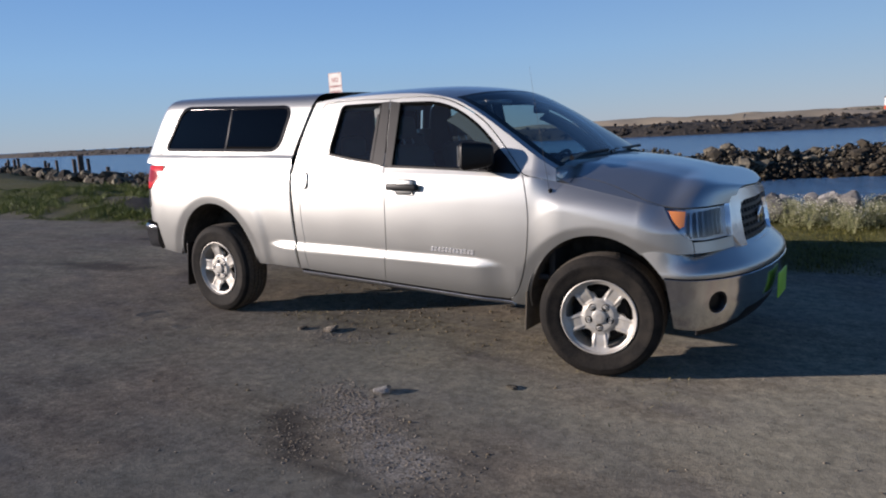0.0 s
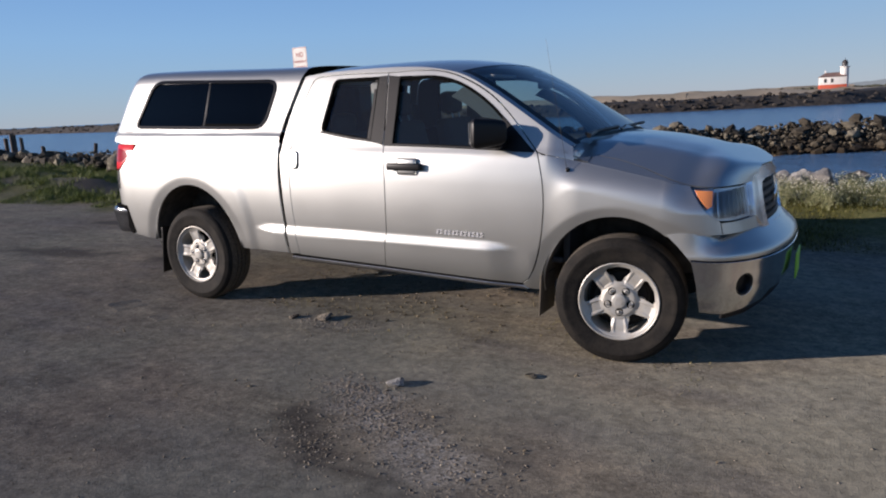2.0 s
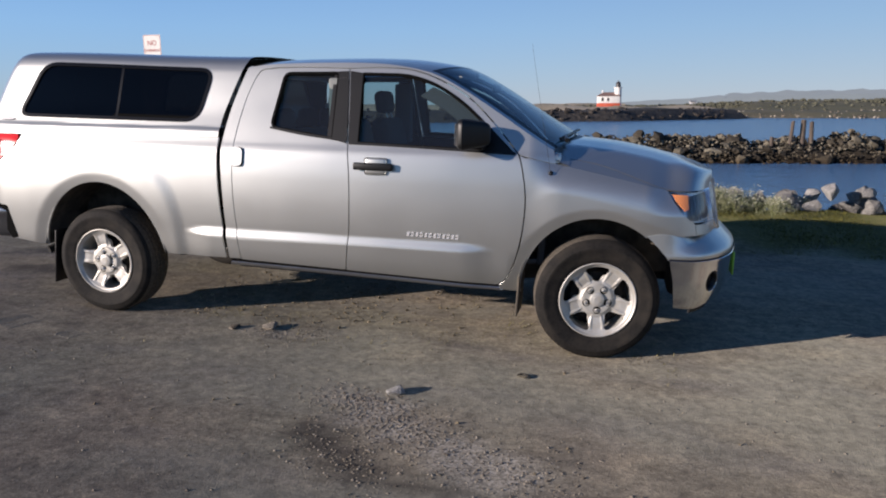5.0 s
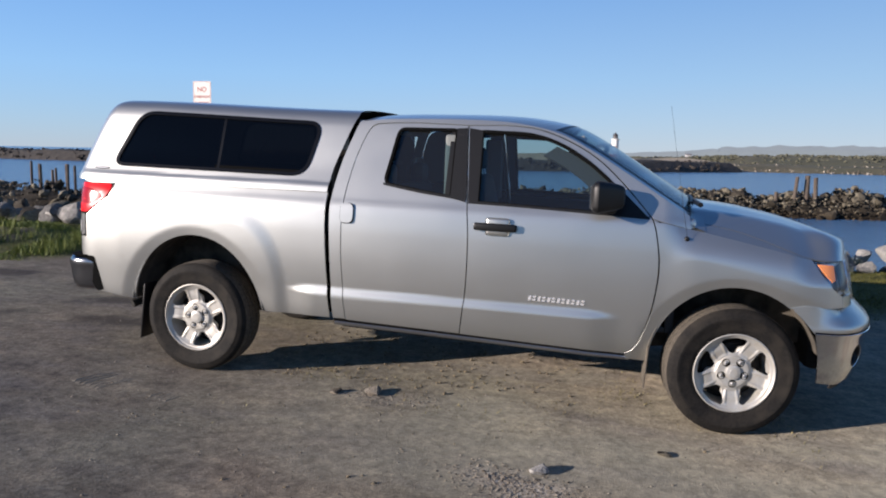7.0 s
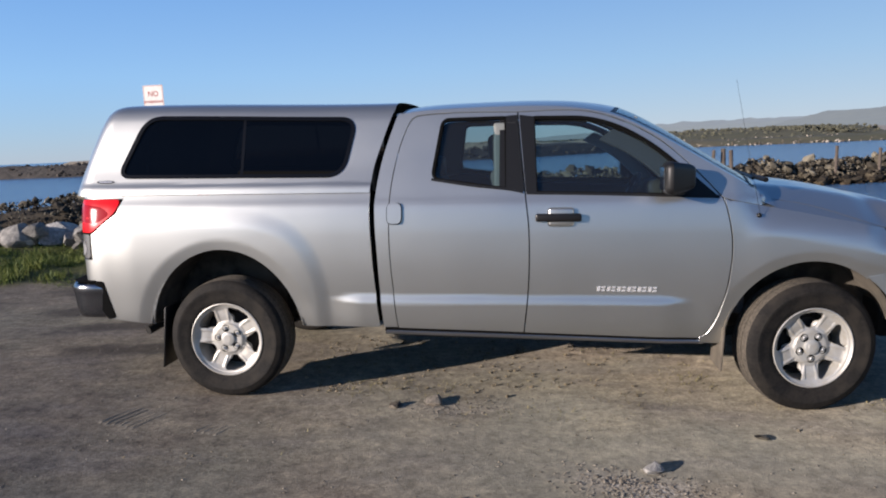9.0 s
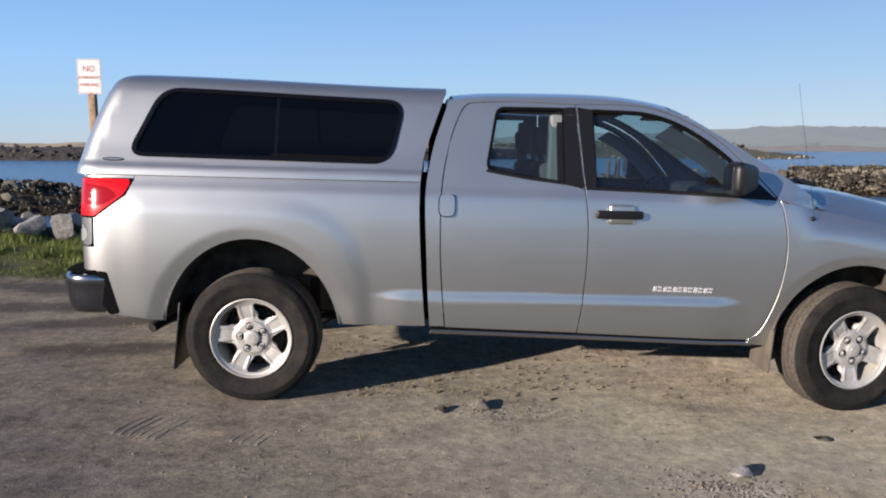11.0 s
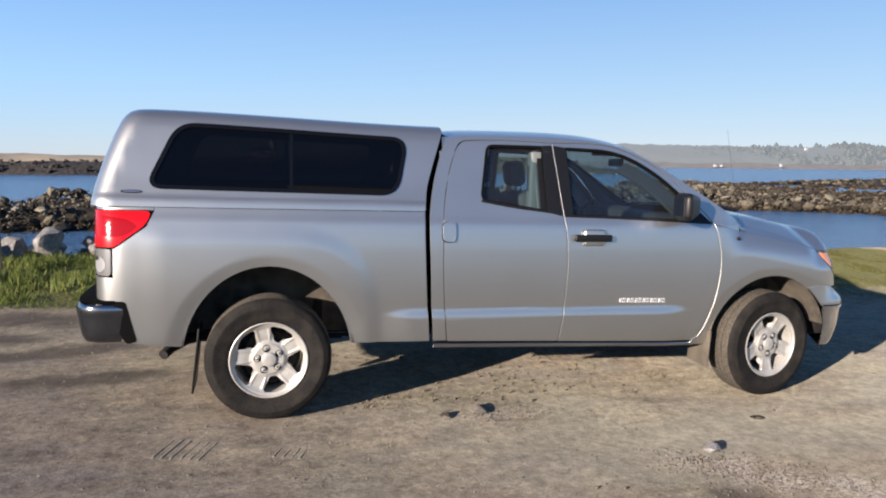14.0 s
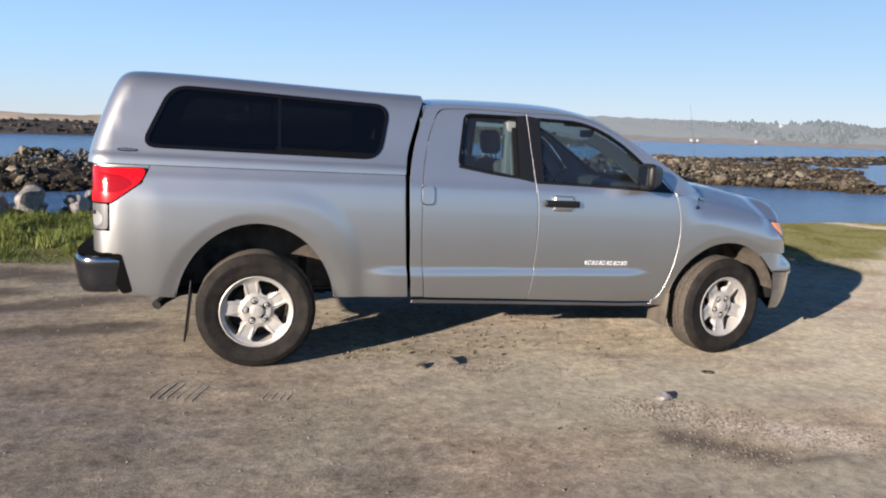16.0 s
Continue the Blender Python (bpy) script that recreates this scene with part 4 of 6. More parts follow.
def wheel(at, steer, side, turned):
    """A wheel round the y axis: tyre, five-spoke rim, hub cap and nuts; its face looks to -y."""
    WINDOW_AT = radians(turned)
    hub = new("wheel")
    hub.parent = truck
    hub.matrix_local = pose(*at, 0, 0, steer + (0 if side > 0 else 180))
    lay = pose(0, 0, 0, 90, 0, 0)      # turned shapes: z of the profile looks to -y
    tyre = lathe(bmesh.new(), [(0.235, -0.11), (0.252, -0.122), (0.285, -0.136), (0.330, -0.138), (0.372, -0.130), (0.392, -0.116), (0.400, -0.100)], 72, lay)
    lathe(tyre, [(0.400, 0.100), (0.392, 0.116), (0.372, 0.130), (0.352, 0.1355), (0.348, 0.1385), (0.330, 0.139), (0.326, 0.1365), (0.285, 0.136), (0.252, 0.122), (0.235, 0.11)], 72, lay)
    ty = part("tyre", tyre, TYRE, hub, "worn dusty black tyre")
    tread = lathe(bmesh.new(), [(0.399, -0.101), (0.403, -0.085), (0.4055, -0.05), (0.397, -0.048), (0.397, -0.040), (0.406, -0.038), (0.4065, -0.006), (0.398, -0.005), (0.398, 0.005), (0.4065, 0.006),
                                (0.406, 0.038), (0.397, 0.040), (0.397, 0.048), (0.4055, 0.05), (0.403, 0.085), (0.399, 0.101)], 72, lay)
    part("tread", tread, TREAD, ty)
    barrel = lathe(bmesh.new(), [(0.237, 0.112), (0.247, 0.124), (0.249, 0.130), (0.243, 0.133), (0.236, 0.128), (0.229, 0.112), (0.226, 0.085), (0.218, 0.02), (0.216, -0.10), (0.237, -0.112)], 72, lay)
    part("rim_barrel", barrel, RIM, hub)

    def face(s, v):
        r, a = math.hypot(s, v), math.atan2(v, s)
        t = (a - WINDOW_AT) * 5 / (2 * math.pi)
        t = abs(t - round(t)) * 2               # 0 on a window's middle, 1 on a spoke's
        bowl = interp(r, (0.0, 0.045, 0.096, 0.106, 0.16, 0.210, 0.225, 0.236), (0.102, 0.102, 0.102, 0.093, 0.100, 0.106, 0.116, 0.120))
        across = (1 - t) * math.pi / 5 * r      # metres from the spoke's middle
        groove = 0.005 * (1 - smooth(0.026, 0.036, across)) * smooth(0.112, 0.124, r) * (1 - smooth(0.196, 0.214, r))
        edge = 0.010 * (1 - smooth(0.42, 0.64, t)) * smooth(0.10, 0.13, r) * (1 - smooth(0.20, 0.22, r))
        return s, -(bowl - groove - edge), v

    windows = []
    for k in range(5):
        c, w = WINDOW_AT + k * 2 * math.pi / 5, []
        for r, da in ((0.117, 0.0), (0.122, 0.17), (0.163, 0.295), (0.204, 0.390), (0.218, 0.32), (0.2225, 0.0), (0.218, -0.32), (0.204, -0.390), (0.163, -0.295), (0.122, -0.17)):
            w.append((r * math.cos(c + da), r * math.sin(c + da)))
        windows.append(rounded(w, 0.014, 3))
    disc = [(0.236 * math.cos(k * math.pi / 30), 0.236 * math.sin(k * math.pi / 30)) for k in range(60)]
    skin("rim_face", disc, face, RIM, hub, holes=windows, step=0.008, vstep=0.008, thick=0.035, label="silver five-spoke wheel face")
    part("brake_disc", lathe(bmesh.new(), [(0.0, 0.020), (0.165, 0.020), (0.172, 0.012), (0.172, -0.02), (0.205, -0.03), (0.205, -0.10)], 40, lay), DARK, hub)
    part("hub_cap", lathe(bmesh.new(), [(0.0, 0.1215), (0.024, 0.1215), (0.026, 0.1195), (0.040, 0.1185), (0.0455, 0.115), (0.047, 0.090)], 32, lay), RIM, hub)
    for k in range(5):
        a = WINDOW_AT + math.pi / 5 + k * 2 * math.pi / 5
        c = (0.073 * math.cos(a), 0, 0.073 * math.sin(a))
        # black disc laid on the flat face as the shade of a nut's recess
        part("lug_pit_shade", lathe(bmesh.new(), [(0.0, 0.1022), (0.021, 0.1028), (0.0240, 0.1040), (0.0252, 0.1030), (0.0262, 0.09)], 18, pose(*c) @ lay), RUBBER_SEAL, hub)
        part("lug_nut", lathe(bmesh.new(), [(0.0, 0.113), (0.007, 0.113), (0.0105, 0.109), (0.011, 0.090)], 6, pose(*c) @ lay), BRUSHED, hub)
    return hub


wheel((AXLE_R, -0.865, HUB), 0, 1, 66)
wheel((AXLE_R, 0.865, HUB), 0, -1, 40)
wheel((AXLE_F, -0.865, HUB), 9, 1, 92)
wheel((AXLE_F, 0.865, HUB), 9, -1, 10)


# ---- cabin ----
def seat(x, y, name="front_seat"):
    st = new(name)
    st.parent = truck
    st.matrix_local = pose(x, y, 0)
    part("cushion", boxed((-0.05, -0.25, 0.82), (0.48, 0.25, 0.98), 0.05, 3), SEAT, st)
    bm = boxed((-0.15, -0.25, 0.0), (0.0, 0.25, 0.62), 0.055, 4)
    bmesh.ops.transform(bm, matrix=pose(-0.02, 0, 0.92, 0, -14, 0), verts=bm.verts[:])
    part("backrest", bm, SEAT, st)
    bm = boxed((-0.065, -0.13, 0.0), (0.05, 0.13, 0.19), 0.05, 4)
    bmesh.ops.transform(bm, matrix=pose(-0.235, 0, 1.545, 0, -8, 0), verts=bm.verts[:])
    head = part("headrest", bm, SEAT, st)
    bm = bmesh.new()
    for dy in (-0.06, 0.06):
        tube(bm, [(-0.20, dy, 1.48), (-0.235, dy, 1.60)], 0.007, 8)
    part("headrest_post", bm, BRUSHED, head)
    return st


seat(0.20, -0.42)
seat(0.20, 0.42)
bench = new("rear_bench")
bench.parent = truck
part("cushion", boxed((-0.55, -0.72, 0.82), (-0.10, 0.72, 0.96), 0.05, 3), SEAT, bench)
part("backrest", boxed((-0.64, -0.72, 0.9), (-0.52, 0.72, 1.42), 0.05, 3), SEAT, bench)
for y0 in (-0.45, 0.45):
    part("headrest", boxed((-0.64, y0 - 0.13, 1.40), (-0.53, y0 + 0.13, 1.58), 0.05, 4), TRIM_DARK, bench)
dash = boxed((1.15, -0.84, 1.02), (1.58, 0.84, 1.34), 0.08, 4)
box(dash, (1.02, 0.22, 1.18), (1.35, 0.62, 1.37), 0.06, 3)
part("dashboard", dash, TRIM_DARK, truck)
sw = bmesh.new()
ring = [(0.19 * math.cos(k * math.pi / 16), 0.19 * math.sin(k * math.pi / 16), 0) for k in range(33)]
tube(sw, ring, 0.016, 8)
lathe(sw, [(0.0, 0.02), (0.06, 0.02), (0.075, -0.02)], 20)
for k in range(4):
    a = k * math.pi / 2 + 0.6
    tube(sw, [(0, 0, 0), (0.18 * math.cos(a), 0.18 * math.sin(a), 0)], 0.013, 6)
bmesh.ops.transform(sw, matrix=pose(0.93, 0.42, 1.24, 0, -62, 0), verts=sw.verts[:])
part("steering_wheel", sw, TRIM_DARK, truck)
part("rear_view_mirror", boxed((0.98, -0.12, 1.72), (1.01, 0.12, 1.785), 0.014, 3), BLACK_PLASTIC, truck)
part("sun_visor", boxed((0.66, -0.62, 1.80), (0.86, -0.22, 1.825), 0.01), LINING, truck)
part("cabin_floor", boxed((-0.66, -0.84, 0.58), (1.45, 0.84, 0.62), 0.01), TRIM_DARK, truck)
part("firewall", boxed((1.45, -0.84, 0.58), (1.50, 0.84, 1.28), 0.01), TRIM_DARK, truck)
skin("door_card", [(-0.64, 0.60), (0.12, 0.60), (0.12, 1.37), (-0.44, 1.44), (-0.66, 1.40)], body, TRIM_DARK, rear_doors, lift=-0.075, mirror=True)
skin("door_card", [(0.16, 0.60), (1.20, 0.60), (1.29, 1.31), (0.16, 1.36)], body, TRIM_DARK, front_doors, lift=-0.075, mirror=True)
sheet("headliner", 12, 12, lambda u, v: (lambda p: (p[0], p[1] * 0.93, p[2] - 0.035))(roof_at(0.03 + 0.94 * u, v)), LINING, truck)
belt = sheet("seat_belt", 10, 1, lambda u, v: (0.03 - 0.05 * u + 0.045 * v, -0.80 + 0.04 * u, 1.80 - 0.75 * u), PILLAR_GREY, truck, "grey seat belt")
inner = [(x - 0.03, z - 0.035) for x, z in pillar_in[14:]]
trims = skin("pillar_trim", inner + [(x - 0.085, z - 0.06) for x, z in inner[::-1]], body, LINING, truck, lift=-0.06, thick=0.03, mirror=True)
trims[0].data.materials[0] = TRIM_DARK
for y0, y1 in ((-0.80, -0.71), (0.71, 0.80)):
    part("belt_pillar", boxed((-0.06, y0, 1.28), (0.09, y1, 1.80), 0.02, 3), PILLAR_GREY, truck, "pale grey inner door pillar")
    part("belt_slot", boxed((-0.066, y0 + 0.03, 1.52), (-0.058, y1 - 0.03, 1.70), 0.003), TRIM_DARK, truck)
skin("pillar_trim", [(-0.02, 1.39), (0.11, 1.372), (0.08, 1.85), (-0.02, 1.85)], body, PILLAR_GREY, truck, lift=-0.05, thick=0.03, mirror=True)


# ---- the shore ----
WATER = -2.6


def y_grass(x):
    return interp(x, (-60, -20, -12.5, -9, -6.8, -5, -3.6, -2, 1.5, 4.5, 6, 7.5, 10, 14, 40), (7.5, 3.6, 2.5, 2.7, 2.4, 2.8, 3.0, 2.9, 2.9, 3.3, 3.1, 2.8, 4.6, 5.2, 6.0))


def y_bank(x):
    return interp(x, (-200, -60, -20, -12, -8.5, -6, -4.5, -3, 2, 6, 9, 14, 40, 200), (60, 22, 8.6, 6.0, 5.0, 5.7, 6.6, 6.8, 6.5, 6.9, 7.8, 8.2, 9.0, 12))


def ground_z(x, y):
    z = -0.0208 * max(-9.0, min(9.0, x))
    n = noise.noise(Vector((x * 0.35, y * 0.35, 1.7)))
    z += 0.010 * noise.noise(Vector((x * 1.3, y * 1.3, 0.3))) + 0.006 * noise.noise(Vector((x * 4.1, y * 4.1, 5.3))) + 0.003 * noise.noise(Vector((x * 11, y * 11, 2.3)))
    away = min(1.0, max(0.0, (abs(x) + abs(y) - 8) / 12))
    z += 0.05 * n * away
    g, b = y_grass(x), y_bank(x)
    if y > g - 0.3:
        z += (0.06 + 0.05 * noise.noise(Vector((x * 0.9, y * 0.9, 9.0)))) * smooth(g - 0.3, g + 0.9, y)
        if x < -4:
            z += 0.30 * smooth(-5, -10, x) * (0.45 + 0.9 * noise.noise(Vector((x * 0.7, y * 0.8, 4.0)))) * smooth(g, g + 1.3, y)
    if y > b:
        d = y - b
        z -= min(4.6, 0.62 * d * smooth(0.0, 1.2, d) + 0.1 * d)
    return z


def axis(dense0, dense1, step, far, grow=1.22):
    a, d = [], step
    x = dense0
    while x < dense1:
        a.append(x)
        x += step
    lo, hi = [], []
    x = dense0
    while x > -far:
        d *= grow
        x -= d
        lo.append(x)
    d, x = step, dense1
    hi.append(x)
    while x < far:
        d *= grow
        x += d
        hi.append(x)
    return lo[::-1] + a + hi


def ground_material():
    m = material("dirt and gravel", (0.2, 0.17, 0.13), 0.95, 0.0, 0.15)
    shader(m).inputs["Diffuse Roughness"].default_value = 0.75
    c = coords(m)
    wide, mid, fine, grit = noise_of(m, c, 0.42, 3.0), noise_of(m, c, 2.4, 6.0, 0.62), noise_of(m, c, 13.0, 8.0, 0.72), noise_of(m, c, 120.0, 3.0)
    track = node(m, "ShaderNodeMapping", Scale=(0.85, 2.3, 1.0), Rotation=(0, 0, radians(-14)))
    link(m, c, track.inputs["Vector"])
    drawn = noise_of(m, track.outputs[0], 2.2, 7.0, 0.68)
    col = ramp(m, mid, ((0.30, (0.154, 0.127, 0.099)), (0.50, (0.204, 0.171, 0.130)), (0.72, (0.252, 0.213, 0.158))))
    col = mixed(m, ramp(m, wide, ((0.40, (0, 0, 0)), (0.62, (0.75, 0.75, 0.75)))), col, (0.214, 0.198, 0.146))
    cool = noise_of(m, track.outputs[0], 0.8, 4.0, 0.6)
    col = mixed(m, ramp(m, cool, ((0.50, (0, 0, 0)), (0.66, (0.65, 0.65, 0.65)))), col, (0.148, 0.132, 0.119))
    col = mixed(m, 0.70, col, ramp(m, drawn, ((0.30, (0.30, 0.29, 0.30)), (0.5, (0.5, 0.5, 0.5)), (0.7, (0.68, 0.67, 0.64)))), "OVERLAY")
    col = mixed(m, 0.62, col, ramp(m, fine, ((0.32, (0.20, 0.19, 0.19)), (0.5, (0.5, 0.5, 0.5)), (0.68, (0.80, 0.79, 0.76)))), "OVERLAY")
    # small dark pits and crumbs in scattered fields
    pits = noise_of(m, c, 30.0, 5.0, 0.7)
    field = noise_of(m, c, 1.6, 4.0)
    dark = node(m, "ShaderNodeMath")
    dark.operation = "MULTIPLY"
    link(m, ramp(m, pits, ((0.57, (0, 0, 0)), (0.66, (1, 1, 1)))), dark.inputs[0])
    link(m, ramp(m, field, ((0.42, (0.10, 0.10, 0.10)), (0.62, (0.75, 0.75, 0.75)))), dark.inputs[1])
    col = mixed(m, dark.outputs[0], col, (0.075, 0.060, 0.048))
    # grains of gravel, each of its own tone
    cell = node(m, "ShaderNodeTexVoronoi", Scale=85.0, Randomness=1.0)
    link(m, c, cell.inputs["Vector"])
    tone = node(m, "ShaderNodeSeparateColor")
    link(m, cell.outputs["Color"], tone.inputs[0])
    col = mixed(m, 0.42, col, ramp(m, tone.outputs[0], ((0.0, (0.26, 0.25, 0.25)), (0.5, (0.5, 0.5, 0.5)), (1.0, (0.78, 0.77, 0.75)))), "OVERLAY")
    col = mixed(m, 0.20, col, ramp(m, grit, ((0.28, (0.2, 0.2, 0.2)), (0.5, (0.5, 0.5, 0.5)), (0.74, (0.9, 0.88, 0.85)))), "OVERLAY")
    dusty = node(m, "ShaderNodeAttribute")
    dusty.attribute_name = "dust"
    col = mixed(m, dusty.outputs["Fac"], col, mixed(m, 0.55, (0.238, 0.231, 0.182), ramp(m, fine, ((0.32, (0.2, 0.2, 0.2)), (0.68, (0.8, 0.8, 0.8)))), "OVERLAY"))
    soil = node(m, "ShaderNodeAttribute")
    soil.attribute_name = "turf"
    turf = ramp(m, fine, ((0.3, (0.020, 0.029, 0.006)), (0.5, (0.082, 0.084, 0.020)), (0.7, (0.150, 0.125, 0.055))))
    col = mixed(m, soil.outputs["Fac"], col, turf)
    damp = node(m, "ShaderNodeAttribute")
    damp.attribute_name = "damp"
    col = mixed(m, damp.outputs["Fac"], col, mixed(m, 0.5, (0.075, 0.064, 0.058), col, "MULTIPLY"))
    pale = node(m, "ShaderNodeAttribute")
    pale.attribute_name = "pale"
    col = mixed(m, pale.outputs["Fac"], col, ramp(m, tone.outputs[0], ((0.0, (0.17, 0.150, 0.120)), (0.6, (0.325, 0.292, 0.237)), (1.0, (0.46, 0.42, 0.36)))))
    link(m, col, shader(m).inputs["Base Color"])
    n1 = bump(m, cell.outputs["Distance"], 0.16, 0.006)
    n2 = bump(m, grit, 0.14, 0.006, n1)
    n3 = bump(m, fine, 0.42, 0.012, n2)
    n4 = bump(m, dark.outputs[0], -0.5, 0.010, n3)
    link(m, n4, shader(m).inputs["Normal"])
    return m


# damp hollows and pale gravel spills on the dirt: x, y, half-length, half-width, turn
BARE_SOIL = ((-9.6, 3.75, 2.4, 0.42, -8), (-13.4, 4.4, 1.8, 0.40, -12))
SAND_STRIP = (12.4, 7.1, 1.9, 0.45, -48)
DAMP = ((0.60, -2.50, 0.24, 0.11, -30), (0.80, -2.71, 0.36, 0.12, -30), (1.18, -2.84, 0.34, 0.07, -20), (-3.6, 0.9, 0.9, 0.22, 20), (-4.4, 1.4, 0.7, 0.25, 5), (-3.2, 0.1, 0.8, 0.2, 12), (-5.2, -0.2, 1.0, 0.25, 8), (-4.4, 2.25, 1.3, 0.34, -8), (-6.3, 1.6, 0.8, 0.25, 10))
PALE = ((0.90, -2.28, 0.36, 0.14, -30), (1.38, -2.54, 0.52, 0.18, -25), (0.66, -2.06, 0.30, 0.12, -10), (-0.35, -1.08, 0.5, 0.13, 5), SAND_STRIP)


def patch(x, y, spots):
    got = 0.0
    for cx, cy, a, b, turn in spots:
        c, s = math.cos(radians(turn)), math.sin(radians(turn))
        u, v = ((x - cx) * c + (y - cy) * s) / a, (-(x - cx) * s + (y - cy) * c) / b
        r = math.hypot(u, v) + 0.45 * noise.noise(Vector((x * 5, y * 5, 3.1)))
        got = max(got, 1 - smooth(0.55, 1.15, r))
    return got


def build_ground():
    xs, ys = axis(-9.0, 12.0, 0.11, 4600, 1.25), axis(-4.6, 9.5, 0.11, 4600, 1.25)
    verts = [(x, y, ground_z(x, y)) for x in xs for y in ys]
    n = len(ys)
    faces = [(i * n + j, (i + 1) * n + j, (i + 1) * n + j + 1, i * n + j + 1) for i in range(len(xs) - 1) for j in range(n - 1)]
    me = bpy.data.meshes.new("ground")
    me.from_pydata(verts, [], faces)
    me.shade_smooth()
    for key, value in (("turf", lambda x, y: smooth(-0.25, 0.55, y - y_grass(x) + 0.7 * noise.noise(Vector((x * 1.1, y * 1.1, 6.0)))) * 0.9 * (1 - (patch(x, y, (SAND_STRIP,)) if x > 8 else patch(x, y, BARE_SOIL) if x < -6 else 0))),
                       ("dust", lambda x, y: 0.55 * smooth(-0.35, 0.45, noise.noise(Vector((x * 0.5, y * 0.9, 21.0))) + 0.6 * noise.noise(Vector((x * 1.7, y * 2.6, 25.0)))) * smooth(-3.5, 2.5, x - 0.35 * y)),
                       ("damp", lambda x, y: 0.75 * max(patch(x, y, DAMP), patch(x, y, BARE_SOIL))), ("pale", lambda x, y: (0.90 if y < -1.5 else 0.35) * patch(x, y, PALE))):
        layer = me.attributes.new(key, "FLOAT", "POINT")
        layer.data.foreach_set("value", [value(x, y) if abs(x) < 90 and abs(y) < 60 else 0.0 for x, y, z in verts])
    tagged(link_mesh("ground", me, ground_material()), "brown dirt and gravel parking ground with damp hollows", "ground", kind="structure")


build_ground()


def water_material():
    m = material("estuary water", (0.075, 0.160, 0.285), 0.20, 0.0, 0.5)
    shader(m).inputs["IOR"].default_value = 1.33
    c = coords(m)
    mp = node(m, "ShaderNodeMapping", Scale=(0.7, 1.6, 1.0))
    link(m, c, mp.inputs["Vector"])
    ripple, swell = noise_of(m, mp.outputs[0], 1.6, 4.0, 0.6), noise_of(m, mp.outputs[0], 0.12, 3.0)
    n1 = bump(m, ripple, 0.55, 0.5)
    link(m, bump(m, swell, 0.4, 1.2, n1), shader(m).inputs["Normal"])
    return m


wbm = bmesh.new()
wg = [[wbm.verts.new((x, y, WATER)) for y in (7.0, 40, 120, 400, 1200, 4700)] for x in (-4700, -1200, -400, -100, 0, 100, 400, 1200, 4700)]
for i in range(len(wg) - 1):
    for j in range(5):
        wbm.faces.new((wg[i][j], wg[i + 1][j], wg[i + 1][j + 1], wg[i][j + 1]))
tagged(part("water", wbm, water_material(), None), "rippled blue estuary water", "water", kind="structure")


# ---- stones ----
def stone_material(name, dark, light, warm, rough=0.85, tide=False):
    m = material(name, light, rough, 0.0, 0.3)
    c = coords(m)
    info = node(m, "ShaderNodeObjectInfo")
    geo = node(m, "ShaderNodeNewGeometry")
    both = node(m, "ShaderNodeMath")
    both.operation = "ADD"
    link(m, info.outputs["Random"], both.inputs[0])
    link(m, geo.outputs["Random Per Island"], both.inputs[1])
    wrap = node(m, "ShaderNodeMath")
    wrap.operation = "FRACT"
    link(m, both.outputs[0], wrap.inputs[0])
    fine = noise_of(m, c, 9.0, 7.0, 0.65)
    tone = ramp(m, wrap.outputs[0], ((0.0, dark), (0.45, warm), (1.0, light)))
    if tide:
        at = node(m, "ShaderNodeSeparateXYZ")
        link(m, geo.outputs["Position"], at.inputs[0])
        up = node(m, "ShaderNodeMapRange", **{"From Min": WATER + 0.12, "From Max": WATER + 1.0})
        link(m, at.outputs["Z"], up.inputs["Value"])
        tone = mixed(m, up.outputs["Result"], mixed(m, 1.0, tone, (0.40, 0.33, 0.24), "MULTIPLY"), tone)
    col = mixed(m, 0.75, tone, ramp(m, fine, ((0.28, (0.15,) * 3), (0.5, (0.5,) * 3), (0.75, (0.88, 0.87, 0.85)))), "OVERLAY")
    link(m, col, shader(m).inputs["Base Color"])
    link(m, bump(m, fine, 0.7, 0.05), shader(m).inputs["Normal"])
    return m


RIPRAP = stone_material("grey riprap stone", (0.085, 0.082, 0.08), (0.42, 0.40, 0.37), (0.19, 0.18, 0.165))
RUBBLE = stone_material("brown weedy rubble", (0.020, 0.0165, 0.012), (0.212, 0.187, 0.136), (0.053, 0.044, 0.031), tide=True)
PEBBLE = stone_material("pebbles", (0.09, 0.075, 0.06), (0.30, 0.265, 0.215), (0.19, 0.16, 0.12))


def stone_shape(seed, detail=2, jag=0.30):
    """One broken, flat-sided stone about 1 across, its foot near z = -0.4."""
    rnd = random.Random(seed)
    bm = bmesh.new()
    bmesh.ops.create_icosphere(bm, subdivisions=detail, radius=0.5)
    cuts = [(Vector((rnd.uniform(-1, 1), rnd.uniform(-1, 1), rnd.uniform(-0.8, 1))).normalized(), rnd.uniform(0.24, 0.42)) for _ in range(9)]
    off = Vector((rnd.uniform(0, 50), rnd.uniform(0, 50), rnd.uniform(0, 50)))
    for v in bm.verts:
        v.co *= 1 + jag * 0.5 * noise.noise(v.co * 2.2 + off)
        for n, d in cuts:
            over = v.co.dot(n) - d
            if over > 0:
                v.co -= n * over * 0.92
        v.co += 0.03 * jag * Vector((rnd.uniform(-1, 1), rnd.uniform(-1, 1), rnd.uniform(-1, 1)))
    return bm


